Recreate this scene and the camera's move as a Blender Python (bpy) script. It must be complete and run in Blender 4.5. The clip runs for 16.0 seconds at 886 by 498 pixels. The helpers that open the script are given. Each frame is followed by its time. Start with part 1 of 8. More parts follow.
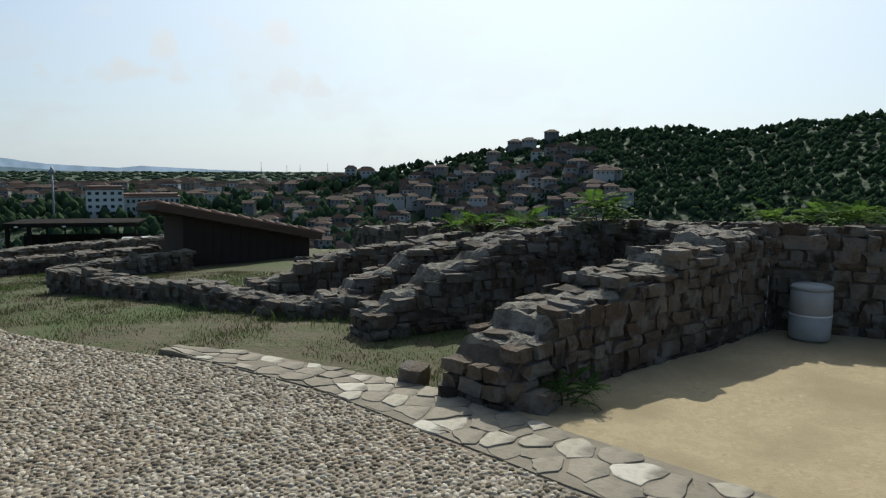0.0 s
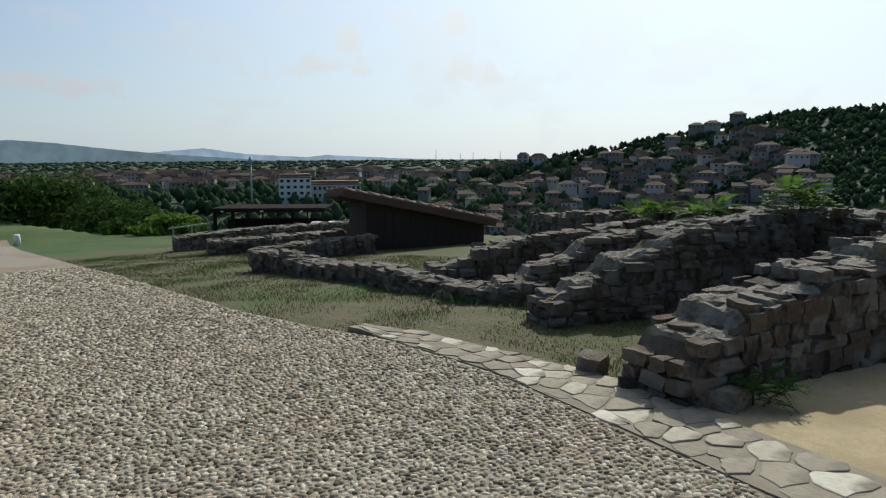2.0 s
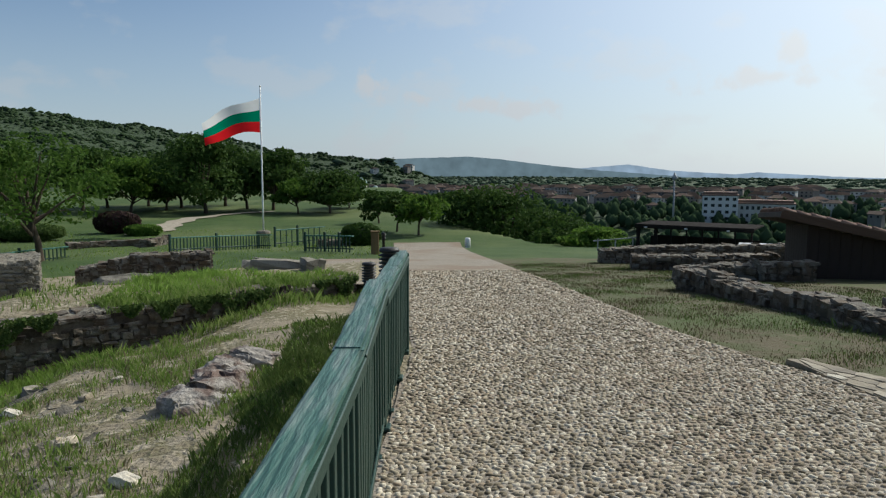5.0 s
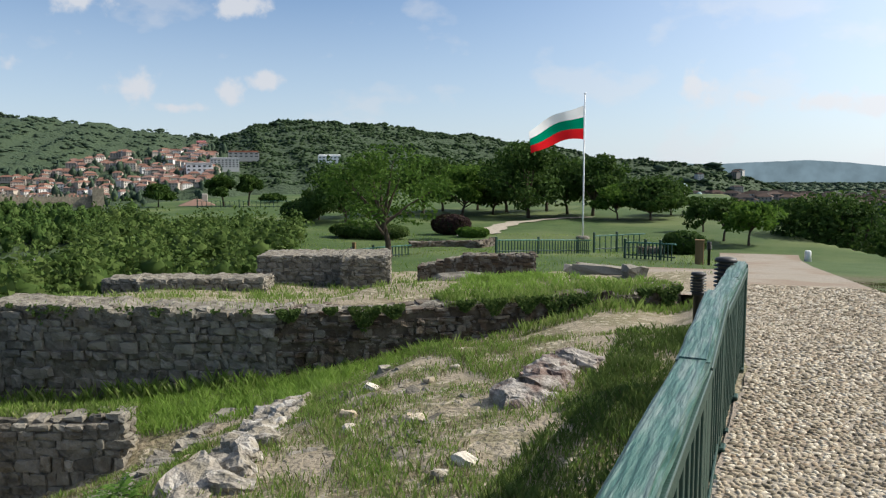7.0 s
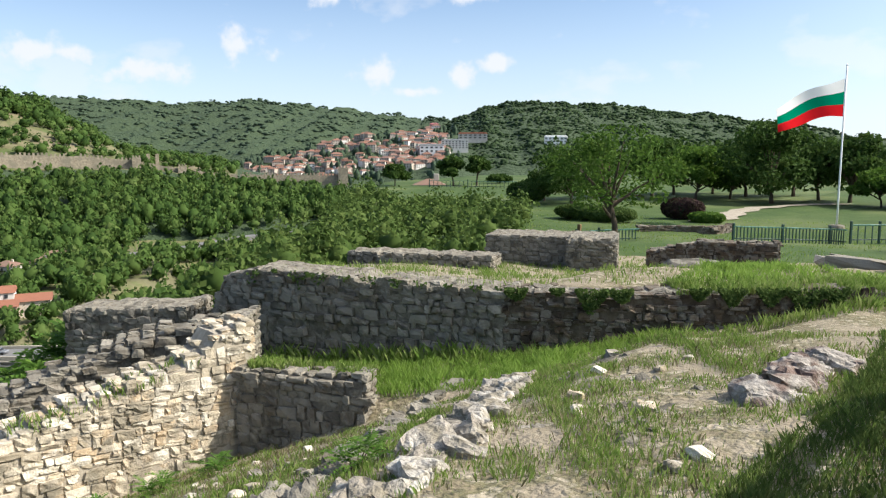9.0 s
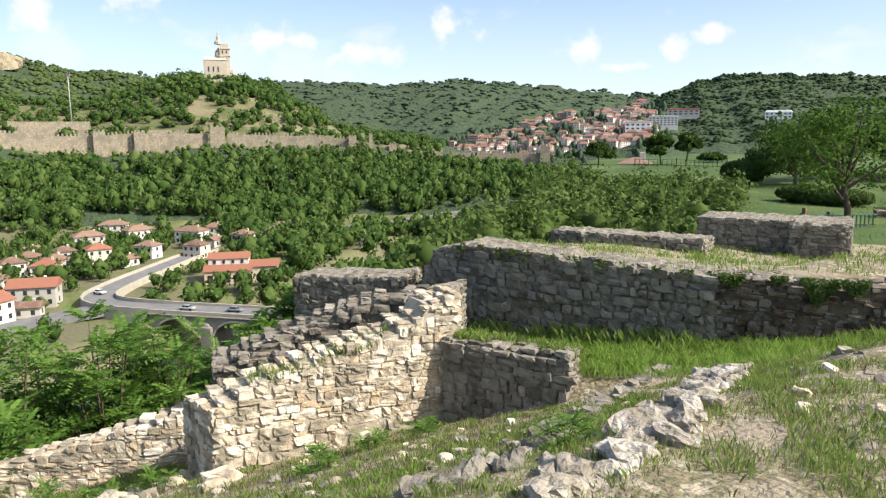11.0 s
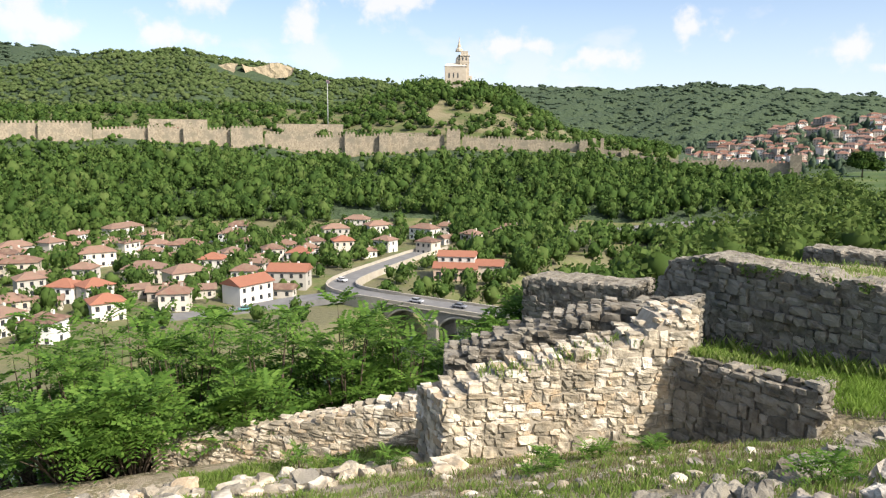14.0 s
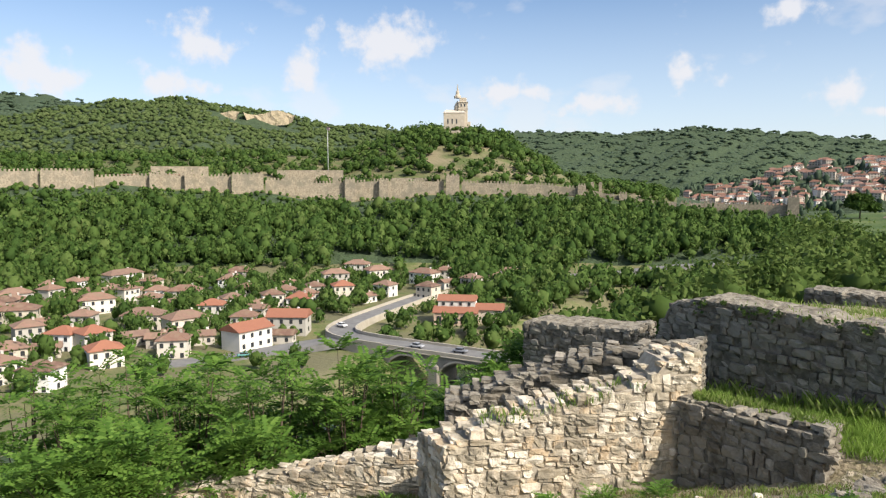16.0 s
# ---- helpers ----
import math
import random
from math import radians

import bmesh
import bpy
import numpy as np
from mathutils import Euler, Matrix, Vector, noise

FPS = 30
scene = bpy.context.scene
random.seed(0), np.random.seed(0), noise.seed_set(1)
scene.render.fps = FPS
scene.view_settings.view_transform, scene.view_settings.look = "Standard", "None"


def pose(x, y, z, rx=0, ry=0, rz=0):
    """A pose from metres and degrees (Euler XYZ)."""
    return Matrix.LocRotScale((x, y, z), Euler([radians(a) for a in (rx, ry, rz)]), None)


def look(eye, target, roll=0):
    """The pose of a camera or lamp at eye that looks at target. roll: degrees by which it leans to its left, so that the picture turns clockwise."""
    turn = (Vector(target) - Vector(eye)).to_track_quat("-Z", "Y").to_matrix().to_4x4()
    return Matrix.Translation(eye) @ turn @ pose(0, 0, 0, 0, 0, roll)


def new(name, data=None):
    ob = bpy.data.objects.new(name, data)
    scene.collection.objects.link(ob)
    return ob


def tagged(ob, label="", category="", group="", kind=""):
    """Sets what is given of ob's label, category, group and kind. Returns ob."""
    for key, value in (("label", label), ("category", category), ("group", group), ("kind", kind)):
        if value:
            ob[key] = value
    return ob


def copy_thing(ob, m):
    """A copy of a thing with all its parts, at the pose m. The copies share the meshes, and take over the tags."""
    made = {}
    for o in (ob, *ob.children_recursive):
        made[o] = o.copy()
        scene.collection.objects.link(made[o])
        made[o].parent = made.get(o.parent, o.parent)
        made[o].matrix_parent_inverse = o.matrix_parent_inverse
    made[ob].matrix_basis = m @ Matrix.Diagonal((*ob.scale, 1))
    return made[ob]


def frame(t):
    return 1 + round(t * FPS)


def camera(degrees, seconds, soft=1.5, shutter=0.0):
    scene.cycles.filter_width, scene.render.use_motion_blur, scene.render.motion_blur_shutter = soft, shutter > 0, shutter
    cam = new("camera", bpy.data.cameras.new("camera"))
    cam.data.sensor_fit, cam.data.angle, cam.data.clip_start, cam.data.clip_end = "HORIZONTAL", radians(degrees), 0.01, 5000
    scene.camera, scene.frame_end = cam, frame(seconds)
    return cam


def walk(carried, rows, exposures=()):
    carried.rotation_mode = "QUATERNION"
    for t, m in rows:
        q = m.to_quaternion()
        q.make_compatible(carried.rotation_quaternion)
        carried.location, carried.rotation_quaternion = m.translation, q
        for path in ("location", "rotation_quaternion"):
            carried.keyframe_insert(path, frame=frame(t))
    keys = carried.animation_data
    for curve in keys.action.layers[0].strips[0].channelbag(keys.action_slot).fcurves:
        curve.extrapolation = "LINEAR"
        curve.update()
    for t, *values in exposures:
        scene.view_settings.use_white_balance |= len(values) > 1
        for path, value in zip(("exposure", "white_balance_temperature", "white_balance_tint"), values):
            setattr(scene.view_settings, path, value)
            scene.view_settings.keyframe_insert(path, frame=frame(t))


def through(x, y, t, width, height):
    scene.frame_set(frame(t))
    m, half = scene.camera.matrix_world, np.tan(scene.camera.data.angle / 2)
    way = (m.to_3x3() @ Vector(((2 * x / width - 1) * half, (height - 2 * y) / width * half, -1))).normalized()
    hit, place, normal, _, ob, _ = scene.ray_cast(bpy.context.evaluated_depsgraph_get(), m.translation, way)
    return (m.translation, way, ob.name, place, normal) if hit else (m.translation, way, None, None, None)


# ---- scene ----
def gaze(x, y, yaw, pitch, roll):
    """The pose of the hand-held camera, 1.6 m over the path: yaw to the left from +y, pitch up, in degrees."""
    a, b = radians(yaw), radians(pitch)
    eye = Vector((x, y, 1.6))
    way = Vector((-math.sin(a) * math.cos(b), math.cos(a) * math.cos(b), math.sin(b)))
    return look(eye, eye + way, roll)


cam = camera(62.60, 16.0, 1.25)
PATH = [
    (0.0, gaze(0.243, -0.030, -51.47, -6.71, 0.45)),
    (0.5, gaze(0.250, -0.034, -52.92, -6.89, 0.44)),
    (1.0, gaze(0.224, -0.020, -47.63, -7.25, 0.33)),
    (1.5, gaze(0.201, -0.010, -42.81, -7.40, 0.14)),
    (2.0, gaze(0.177, -0.001, -38.01, -7.75, -0.25)),
    (2.5, gaze(0.146, 0.008, -31.52, -8.34, -0.79)),
    (3.0, gaze(0.120, 0.013, -26.02, -8.48, -0.31)),
    (3.2, gaze(0.110, 0.014, -23.97, -8.43, -0.03)),
    (5.3, gaze(0.011, 0.004, -2.40, -6.24, 0.23)),
    (5.5, gaze(-0.000, -0.000, 0.00, -6.11, 0.30)),
    (6.0, gaze(-0.028, -0.013, 6.45, -5.89, 0.17)),
    (6.5, gaze(-0.055, -0.030, 13.10, -5.80, -0.16)),
    (7.0, gaze(-0.078, -0.048, 18.84, -5.98, -0.23)),
    (7.5, gaze(-0.095, -0.065, 23.20, -6.13, -0.21)),
    (8.0, gaze(-0.110, -0.083, 27.48, -6.45, -0.02)),
    (8.5, gaze(-0.127, -0.104, 32.12, -7.06, -0.10)),
    (9.0, gaze(-0.141, -0.125, 36.33, -7.39, -0.15)),
    (9.2, gaze(-0.146, -0.133, 37.81, -7.46, -0.21)),
    (11.3, gaze(-0.193, -0.240, 54.47, -9.14, -0.43)),
    (11.5, gaze(-0.197, -0.252, 56.06, -9.18, -0.34)),
    (12.0, gaze(-0.205, -0.280, 59.64, -9.15, 0.17)),
    (12.5, gaze(-0.211, -0.301, 62.32, -9.28, 0.37)),
    (13.0, gaze(-0.216, -0.322, 64.75, -9.43, 0.44)),
    (13.5, gaze(-0.221, -0.347, 67.63, -9.10, 0.37)),
    (14.0, gaze(-0.225, -0.366, 69.72, -8.61, 0.30)),
    (14.5, gaze(-0.224, -0.365, 69.62, -7.53, 0.48)),
    (15.0, gaze(-0.224, -0.363, 69.41, -6.11, 0.14)),
    (15.5, gaze(-0.225, -0.366, 69.71, -5.44, -0.08)),
    (16.0, gaze(-0.225, -0.366, 69.72, -5.13, -0.11)),
]
EXPOSURES = [(0.0, -0.42, 6150, 5), (3.2, -0.4, 6200, 6), (5.3, -0.36, 6200, 6), (7.0, 0.15, 6400, 10), (9.0, 0.58, 6450, 10), (12.5, 0.72, 6700, 13), (14.0, 0.65, 6700, 13), (16.0, 0.46, 6700, 12)]
walk(cam, PATH, EXPOSURES)

# ---- light ----
SUN_AZ, SUN_EL = -59.0, 40.0   # to the right of +y, and up
sun_way = Vector((-math.sin(radians(SUN_AZ)) * math.cos(radians(SUN_EL)), math.cos(radians(SUN_AZ)) * math.cos(radians(SUN_EL)), math.sin(radians(SUN_EL))))
sun = new("sun", bpy.data.lights.new("sun", "SUN"))
sun.data.energy, sun.data.angle, sun.data.color = 5.0, radians(0.55), (1.0, 0.93, 0.82)
sun.matrix_world = look(sun_way * 50, (0, 0, 0))


def build_world():
    w = bpy.data.worlds.new("sky")
    scene.world = w
    w.use_nodes = True
    nt = w.node_tree
    n, l = nt.nodes, nt.links
    n.clear()
    out, bg = n.new("ShaderNodeOutputWorld"), n.new("ShaderNodeBackground")
    sky = n.new("ShaderNodeTexSky")
    sky.sky_type, sky.sun_disc = "NISHITA", False
    sky.sun_elevation, sky.sun_rotation = radians(SUN_EL), radians(-SUN_AZ)
    sky.altitude, sky.air_density, sky.dust_density, sky.ozone_density = 250, 1.0, 0.7, 1.6
    co = n.new("ShaderNodeTexCoord")
    sep = n.new("ShaderNodeSeparateXYZ")
    l.new(co.outputs["Generated"], sep.inputs[0])

    def math_node(op, a, b=None, clamp=False):
        m = n.new("ShaderNodeMath")
        m.operation, m.use_clamp = op, clamp
        for k, v in enumerate((a, b)):
            if v is None:
                continue
            if isinstance(v, (int, float)):
                m.inputs[k].default_value = v
            else:
                l.new(v, m.inputs[k])
        return m.outputs[0]

    # clouds: puffs flattened towards the horizon
    mp = n.new("ShaderNodeMapping")
    mp.inputs["Scale"].default_value = (1.0, 1.0, 1.75)
    l.new(co.outputs["Generated"], mp.inputs[0])
    big, fine = n.new("ShaderNodeTexNoise"), n.new("ShaderNodeTexNoise")
    for tex, s, d, r in ((big, 4.6, 1.5, 0.5), (fine, 12.0, 5.0, 0.52)):
        l.new(mp.outputs[0], tex.inputs["Vector"])
        tex.inputs["Scale"].default_value, tex.inputs["Detail"].default_value, tex.inputs["Roughness"].default_value = s, d, r
    mixn = math_node("ADD", math_node("MULTIPLY", big.outputs["Fac"], 0.5), math_node("MULTIPLY", fine.outputs["Fac"], 0.5))
    ramp = n.new("ShaderNodeValToRGB")
    ramp.color_ramp.elements[0].position, ramp.color_ramp.elements[1].position = 0.525, 0.59
    l.new(mixn, ramp.inputs[0])
    # heaps of cumulus: azimuth, elevation, half width and half height in degrees, their edges broken by noise
    puff = n.new("ShaderNodeTexNoise")
    l.new(co.outputs["Generated"], puff.inputs["Vector"])
    puff.inputs["Scale"].default_value, puff.inputs["Detail"].default_value, puff.inputs["Roughness"].default_value = 26.0, 6.0, 0.56
    place = n.new("ShaderNodeCombineXYZ")
    az = math_node("MULTIPLY", math_node("ARCTAN2", math_node("MULTIPLY", sep.outputs["X"], -1.0), sep.outputs["Y"]), 180 / math.pi)
    l.new(az, place.inputs[0])
    l.new(math_node("MULTIPLY", math_node("ARCSINE", sep.outputs["Z"]), 180 / math.pi), place.inputs[1])
    nearest = None
    for ca, ce, cw, ch in ((87.4, 10.3, 3.0, 2.2), (80.7, 8.5, 1.8, 1.7), (74.2, 10.9, 5.0, 2.3), (51.3, 7.9, 2.2, 1.6), (44.4, 11.7, 2.2, 1.1), (98.6, 7.6, 4.2, 2.2), (90.0, 7.2, 3.0, 1.5),
                           (57.9, 5.9, 3.4, 1.2), (64.3, 7.0, 4.6, 1.1), (41.5, 6.0, 2.2, 1.4), (34.9, 5.9, 1.3, 1.3), (32.2, 6.9, 1.5, 0.8), (38.5, 4.8, 3.2, 0.6), (34.5, 12.0, 2.6, 1.0),
                           (-0.2, 6.0, 1.4, 1.6), (-3.9, 5.1, 2.2, 1.1), (-8.5, 4.8, 2.2, 1.0), (-12.0, 4.4, 2.8, 0.9), (-30.8, 8.3, 1.7, 2.0), (-29.3, 6.3, 6.5, 1.2), (-38.8, 9.2, 3.0, 1.3), (-39.5, 5.8, 4.5, 1.5)):
        off, fit, size = n.new("ShaderNodeVectorMath"), n.new("ShaderNodeVectorMath"), n.new("ShaderNodeVectorMath")
        off.operation, fit.operation, size.operation = "SUBTRACT", "MULTIPLY", "LENGTH"
        off.inputs[1].default_value, fit.inputs[1].default_value = (ca, ce, 0), (1 / cw, 1 / ch, 0)
        l.new(place.outputs[0], off.inputs[0])
        l.new(off.outputs[0], fit.inputs[0])
        l.new(fit.outputs[0], size.inputs[0])
        nearest = size.outputs["Value"] if nearest is None else math_node("MINIMUM", nearest, size.outputs["Value"])
    heap = math_node("ADD", math_node("SUBTRACT", 0.95, nearest), math_node("MULTIPLY", math_node("SUBTRACT", puff.outputs["Fac"], 0.5), 3.0))
    cumulus = n.new("ShaderNodeMapRange")
    cumulus.interpolation_type = "SMOOTHSTEP"
    cumulus.inputs[1].default_value, cumulus.inputs[2].default_value, cumulus.inputs[3].default_value, cumulus.inputs[4].default_value = 0.0, 0.75, 0.0, 0.88
    l.new(heap, cumulus.inputs[0])
    # more of them low down than overhead
    band = n.new("ShaderNodeMapRange")
    band.inputs[1].default_value, band.inputs[2].default_value, band.inputs[3].default_value, band.inputs[4].default_value = 0.0, 0.55, 0.42, 0.15
    l.new(sep.outputs["Z"], band.inputs[0])
    amount = math_node("MAXIMUM", math_node("MULTIPLY", ramp.outputs[0], band.outputs[0], True), cumulus.outputs[0])
    haze = n.new("ShaderNodeMapRange")
    haze.inputs[1].default_value, haze.inputs[2].default_value, haze.inputs[3].default_value, haze.inputs[4].default_value = 0.0, 0.26, 0.7, 0.0
    l.new(sep.outputs["Z"], haze.inputs[0])
    hz = n.new("ShaderNodeMixRGB")
    hz.inputs[2].default_value = (7.4, 8.3, 9.4, 1)
    l.new(haze.outputs[0], hz.inputs[0])
    blue = n.new("ShaderNodeMixRGB")
    blue.blend_type = "MULTIPLY"
    blue.inputs[0].default_value, blue.inputs[2].default_value = 1.0, (1.0, 1.15, 1.30, 1)
    l.new(sky.outputs[0], blue.inputs[1])
    l.new(blue.outputs[0], hz.inputs[1])
    glow = n.new("ShaderNodeMixRGB")
    glow.inputs[2].default_value = (7.4, 7.6, 8.0, 1)
    l.new(amount, glow.inputs[0])
    l.new(hz.outputs[0], glow.inputs[1])
    # the sky whitens round the sun
    dot = n.new("ShaderNodeVectorMath")
    dot.operation = "DOT_PRODUCT"
    dot.inputs[1].default_value = sun_way
    l.new(co.outputs["Generated"], dot.inputs[0])
    near_sun = math_node("MULTIPLY", math_node("POWER", math_node("MAXIMUM", dot.outputs["Value"], 0.0), 3.4), 0.85, True)
    white = n.new("ShaderNodeMixRGB")
    white.inputs[2].default_value = (21.5, 21.3, 20.8, 1)
    l.new(near_sun, white.inputs[0])
    l.new(glow.outputs[0], white.inputs[1])
    l.new(white.outputs[0], bg.inputs["Color"])
    bg.inputs["Strength"].default_value = 0.085
    l.new(bg.outputs[0], out.inputs["Surface"])


build_world()

# ---- materials ----


def surface(name, colours, scale=3.0, rough=0.9, bump=0.3, bump_scale=40.0, detail=8.0, island=0.0, per_object=0.0, metal=0.0,
            stain=None, stain_scale=0.6, world=False, bump_dist=0.02, spec=0.25, stretch=None):
    """A weathered surface: a ramp of colours over noise, a second scale of stains, and relief."""
    m = bpy.data.materials.new(name)
    m.use_nodes = True
    n, l = m.node_tree.nodes, m.node_tree.links
    p = n["Principled BSDF"]
    p.inputs["Roughness"].default_value, p.inputs["Metallic"].default_value = rough, metal
    p.inputs["Specular IOR Level"].default_value = spec
    co = n.new("ShaderNodeTexCoord")
    src = co.outputs["Object"]
    if world:
        geo = n.new("ShaderNodeNewGeometry")
        src = geo.outputs["Position"]
    if stretch:
        mp = n.new("ShaderNodeMapping")
        mp.inputs["Scale"].default_value = stretch
        l.new(src, mp.inputs[0])
        src = mp.outputs[0]
    tex = n.new("ShaderNodeTexNoise")
    tex.inputs["Scale"].default_value, tex.inputs["Detail"].default_value, tex.inputs["Roughness"].default_value = scale, detail, 0.65
    l.new(src, tex.inputs["Vector"])
    fac = tex.outputs["Fac"]
    if island or per_object:
        if island:
            rnd = n.new("ShaderNodeNewGeometry").outputs["Random Per Island"]
        else:
            rnd = n.new("ShaderNodeObjectInfo").outputs["Random"]
        mix = n.new("ShaderNodeMix")
        mix.inputs[0].default_value = island or per_object
        l.new(fac, mix.inputs[2])
        l.new(rnd, mix.inputs[3])
        fac = mix.outputs[0]
    ramp = n.new("ShaderNodeValToRGB")
    els = ramp.color_ramp.elements
    lo, hi = (0.3, 0.7) if not (island or per_object) else (0.2, 0.8)
    els[0].position, els[1].position = lo, hi
    for k in range(1, len(colours) - 1):
        els.new(lo + (hi - lo) * k / (len(colours) - 1))
    for e, c in zip(els, colours):
        e.color = (*c, 1)
    l.new(fac, ramp.inputs[0])
    col = ramp.outputs[0]
    if stain:
        t2 = n.new("ShaderNodeTexNoise")
        t2.inputs["Scale"].default_value, t2.inputs["Detail"].default_value = stain_scale, 5
        l.new(src, t2.inputs["Vector"])
        r2 = n.new("ShaderNodeValToRGB")
        r2.color_ramp.elements[0].position, r2.color_ramp.elements[1].position = 0.47, 0.62
        l.new(t2.outputs["Fac"], r2.inputs[0])
        mx = n.new("ShaderNodeMixRGB")
        l.new(r2.outputs[0], mx.inputs[0])
        l.new(col, mx.inputs[1])
        mx.inputs[2].default_value = (*stain, 1)
        col = mx.outputs[0]
    l.new(col, p.inputs["Base Color"])
    if bump:
        t3 = n.new("ShaderNodeTexNoise")
        t3.inputs["Scale"].default_value, t3.inputs["Detail"].default_value = bump_scale, 6
        l.new(src, t3.inputs["Vector"])
        b = n.new("ShaderNodeBump")
        b.inputs["Strength"].default_value, b.inputs["Distance"].default_value = bump, bump_dist
        l.new(t3.outputs["Fac"], b.inputs["Height"])
        l.new(b.outputs[0], p.inputs["Normal"])
    return m


def foliage(name, colours, scale=0.12, through=0.35, rough=0.7, spec=0.08):
    """Leaves: varied clump by clump and tree by tree, with light coming through."""
    m = surface(name, colours, scale=scale, rough=rough, bump=0, island=0.45, world=True, spec=spec, detail=3)
    n, l = m.node_tree.nodes, m.node_tree.links
    p = n["Principled BSDF"]
    out = n["Material Output"]
    tr = n.new("ShaderNodeBsdfTranslucent")
    l.new(p.inputs["Base Color"].links[0].from_socket, tr.inputs["Color"])
    mix = n.new("ShaderNodeMixShader")
    mix.inputs[0].default_value = through
    l.new(p.outputs[0], mix.inputs[1])
    l.new(tr.outputs[0], mix.inputs[2])
    l.new(mix.outputs[0], out.inputs["Surface"])
    return m


M_BANK = surface("stony_bank_soil", [(0.11, 0.11, 0.05), (0.25, 0.205, 0.135), (0.15, 0.14, 0.07), (0.42, 0.365, 0.275), (0.22, 0.18, 0.115)], scale=6.5, bump=0.9, bump_scale=18, world=True,
                 stain=(0.29, 0.245, 0.175), stain_scale=1.6, bump_dist=0.06)
M_GROUND = surface("dry_grass_soil", [(0.06, 0.072, 0.026), (0.115, 0.093, 0.055), (0.072, 0.082, 0.03), (0.165, 0.135, 0.088)], scale=2.2, bump=0.6, bump_scale=25, world=True,
                   stain=(0.07, 0.095, 0.028), stain_scale=0.6, bump_dist=0.04)
M_LAWN = surface("park_lawn", [(0.03, 0.06, 0.012), (0.047, 0.084, 0.018), (0.07, 0.10, 0.028)], scale=0.5, bump=0.5, bump_scale=8, world=True, stain=(0.095, 0.125, 0.04), stain_scale=0.12, bump_dist=0.06)
M_WOODFLOOR = surface("wood_floor", [(0.026, 0.044, 0.02), (0.05, 0.076, 0.037), (0.038, 0.06, 0.029), (0.066, 0.094, 0.05)], scale=0.09, bump=1.0, bump_scale=0.12, world=True, bump_dist=5.0)
M_SLOPE = surface("dry_hill_slope", [(0.06, 0.08, 0.028), (0.13, 0.125, 0.06), (0.07, 0.10, 0.03), (0.2, 0.17, 0.095)], scale=0.06, bump=0.6, bump_scale=0.3, world=True, bump_dist=1.0, stain=(0.19, 0.165, 0.10), stain_scale=0.025)
M_GARDEN = surface("garden_ground", [(0.045, 0.075, 0.02), (0.09, 0.12, 0.035), (0.16, 0.15, 0.075), (0.06, 0.09, 0.025)], scale=0.09, bump=0.7, bump_scale=0.6, world=True, bump_dist=0.6, stain=(0.13, 0.125, 0.07), stain_scale=0.05)
M_SAND = surface("rolled_sand", [(0.31, 0.245, 0.14), (0.43, 0.345, 0.205), (0.37, 0.295, 0.17), (0.49, 0.405, 0.255)], scale=9, bump=0.8, bump_scale=70, world=True, stain=(0.31, 0.245, 0.14), stain_scale=0.9, bump_dist=0.006)
M_MORTAR = surface("grit_mortar", [(0.22, 0.19, 0.145), (0.34, 0.30, 0.235), (0.46, 0.41, 0.33)], scale=6, bump=0.8, bump_scale=55, world=True, bump_dist=0.012)
M_OLDMORTAR = surface("old_mortar", [(0.07, 0.063, 0.048), (0.15, 0.135, 0.105), (0.25, 0.225, 0.18)], scale=7, bump=0.9, bump_scale=50, world=True, bump_dist=0.014)
M_PEBBLE = surface("river_pebble", [(0.14, 0.118, 0.083), (0.31, 0.265, 0.188), (0.44, 0.383, 0.285), (0.27, 0.208, 0.14), (0.56, 0.503, 0.397)], scale=9, island=0.85, spec=0.1, rough=0.9, bump=0.15, bump_scale=160, world=True, bump_dist=0.003)
M_PEBBLE_ONE = surface("river_pebble_loose", [(0.14, 0.118, 0.083), (0.31, 0.265, 0.188), (0.44, 0.383, 0.285), (0.27, 0.208, 0.14), (0.56, 0.503, 0.397)], scale=3, per_object=0.85, spec=0.1, rough=0.9, bump=0.15, bump_scale=30, bump_dist=0.01)
M_FLAG = surface("flagstone", [(0.20, 0.17, 0.12), (0.31, 0.27, 0.20), (0.24, 0.205, 0.15), (0.40, 0.355, 0.27), (0.60, 0.56, 0.46)], scale=5.0, per_object=0.6, bump=0.5, bump_scale=30, rough=0.8, stain=(0.19, 0.165, 0.125), stain_scale=3.0, bump_dist=0.015)
# brown weathered stone, lowered further so its colour carries the backlit faces' shade
M_DARK = surface("weathered_shaded_stone", [(0.042, 0.032, 0.024), (0.09, 0.068, 0.048), (0.145, 0.113, 0.08), (0.085, 0.058, 0.038), (0.21, 0.18, 0.14)], scale=11, bump=1.0, bump_scale=38, stain=(0.17, 0.155, 0.13), stain_scale=5.5, bump_dist=0.02, world=True, per_object=0.62)
M_DARK_HEAP = surface("weathered_shaded_stone_rubble", [(0.042, 0.032, 0.024), (0.09, 0.068, 0.048), (0.145, 0.113, 0.08), (0.085, 0.058, 0.038), (0.21, 0.18, 0.14)], scale=11, bump=1.0, bump_scale=38, stain=(0.17, 0.155, 0.13), stain_scale=5.5, bump_dist=0.02, world=True, island=0.62)
M_PALE = surface("limestone", [(0.26, 0.222, 0.158), (0.50, 0.44, 0.335), (0.64, 0.59, 0.495), (0.40, 0.305, 0.195), (0.57, 0.505, 0.39)], scale=10, bump=1.0, bump_scale=34, stain=(0.23, 0.205, 0.155), stain_scale=4.0, bump_dist=0.02, world=True, per_object=0.62)
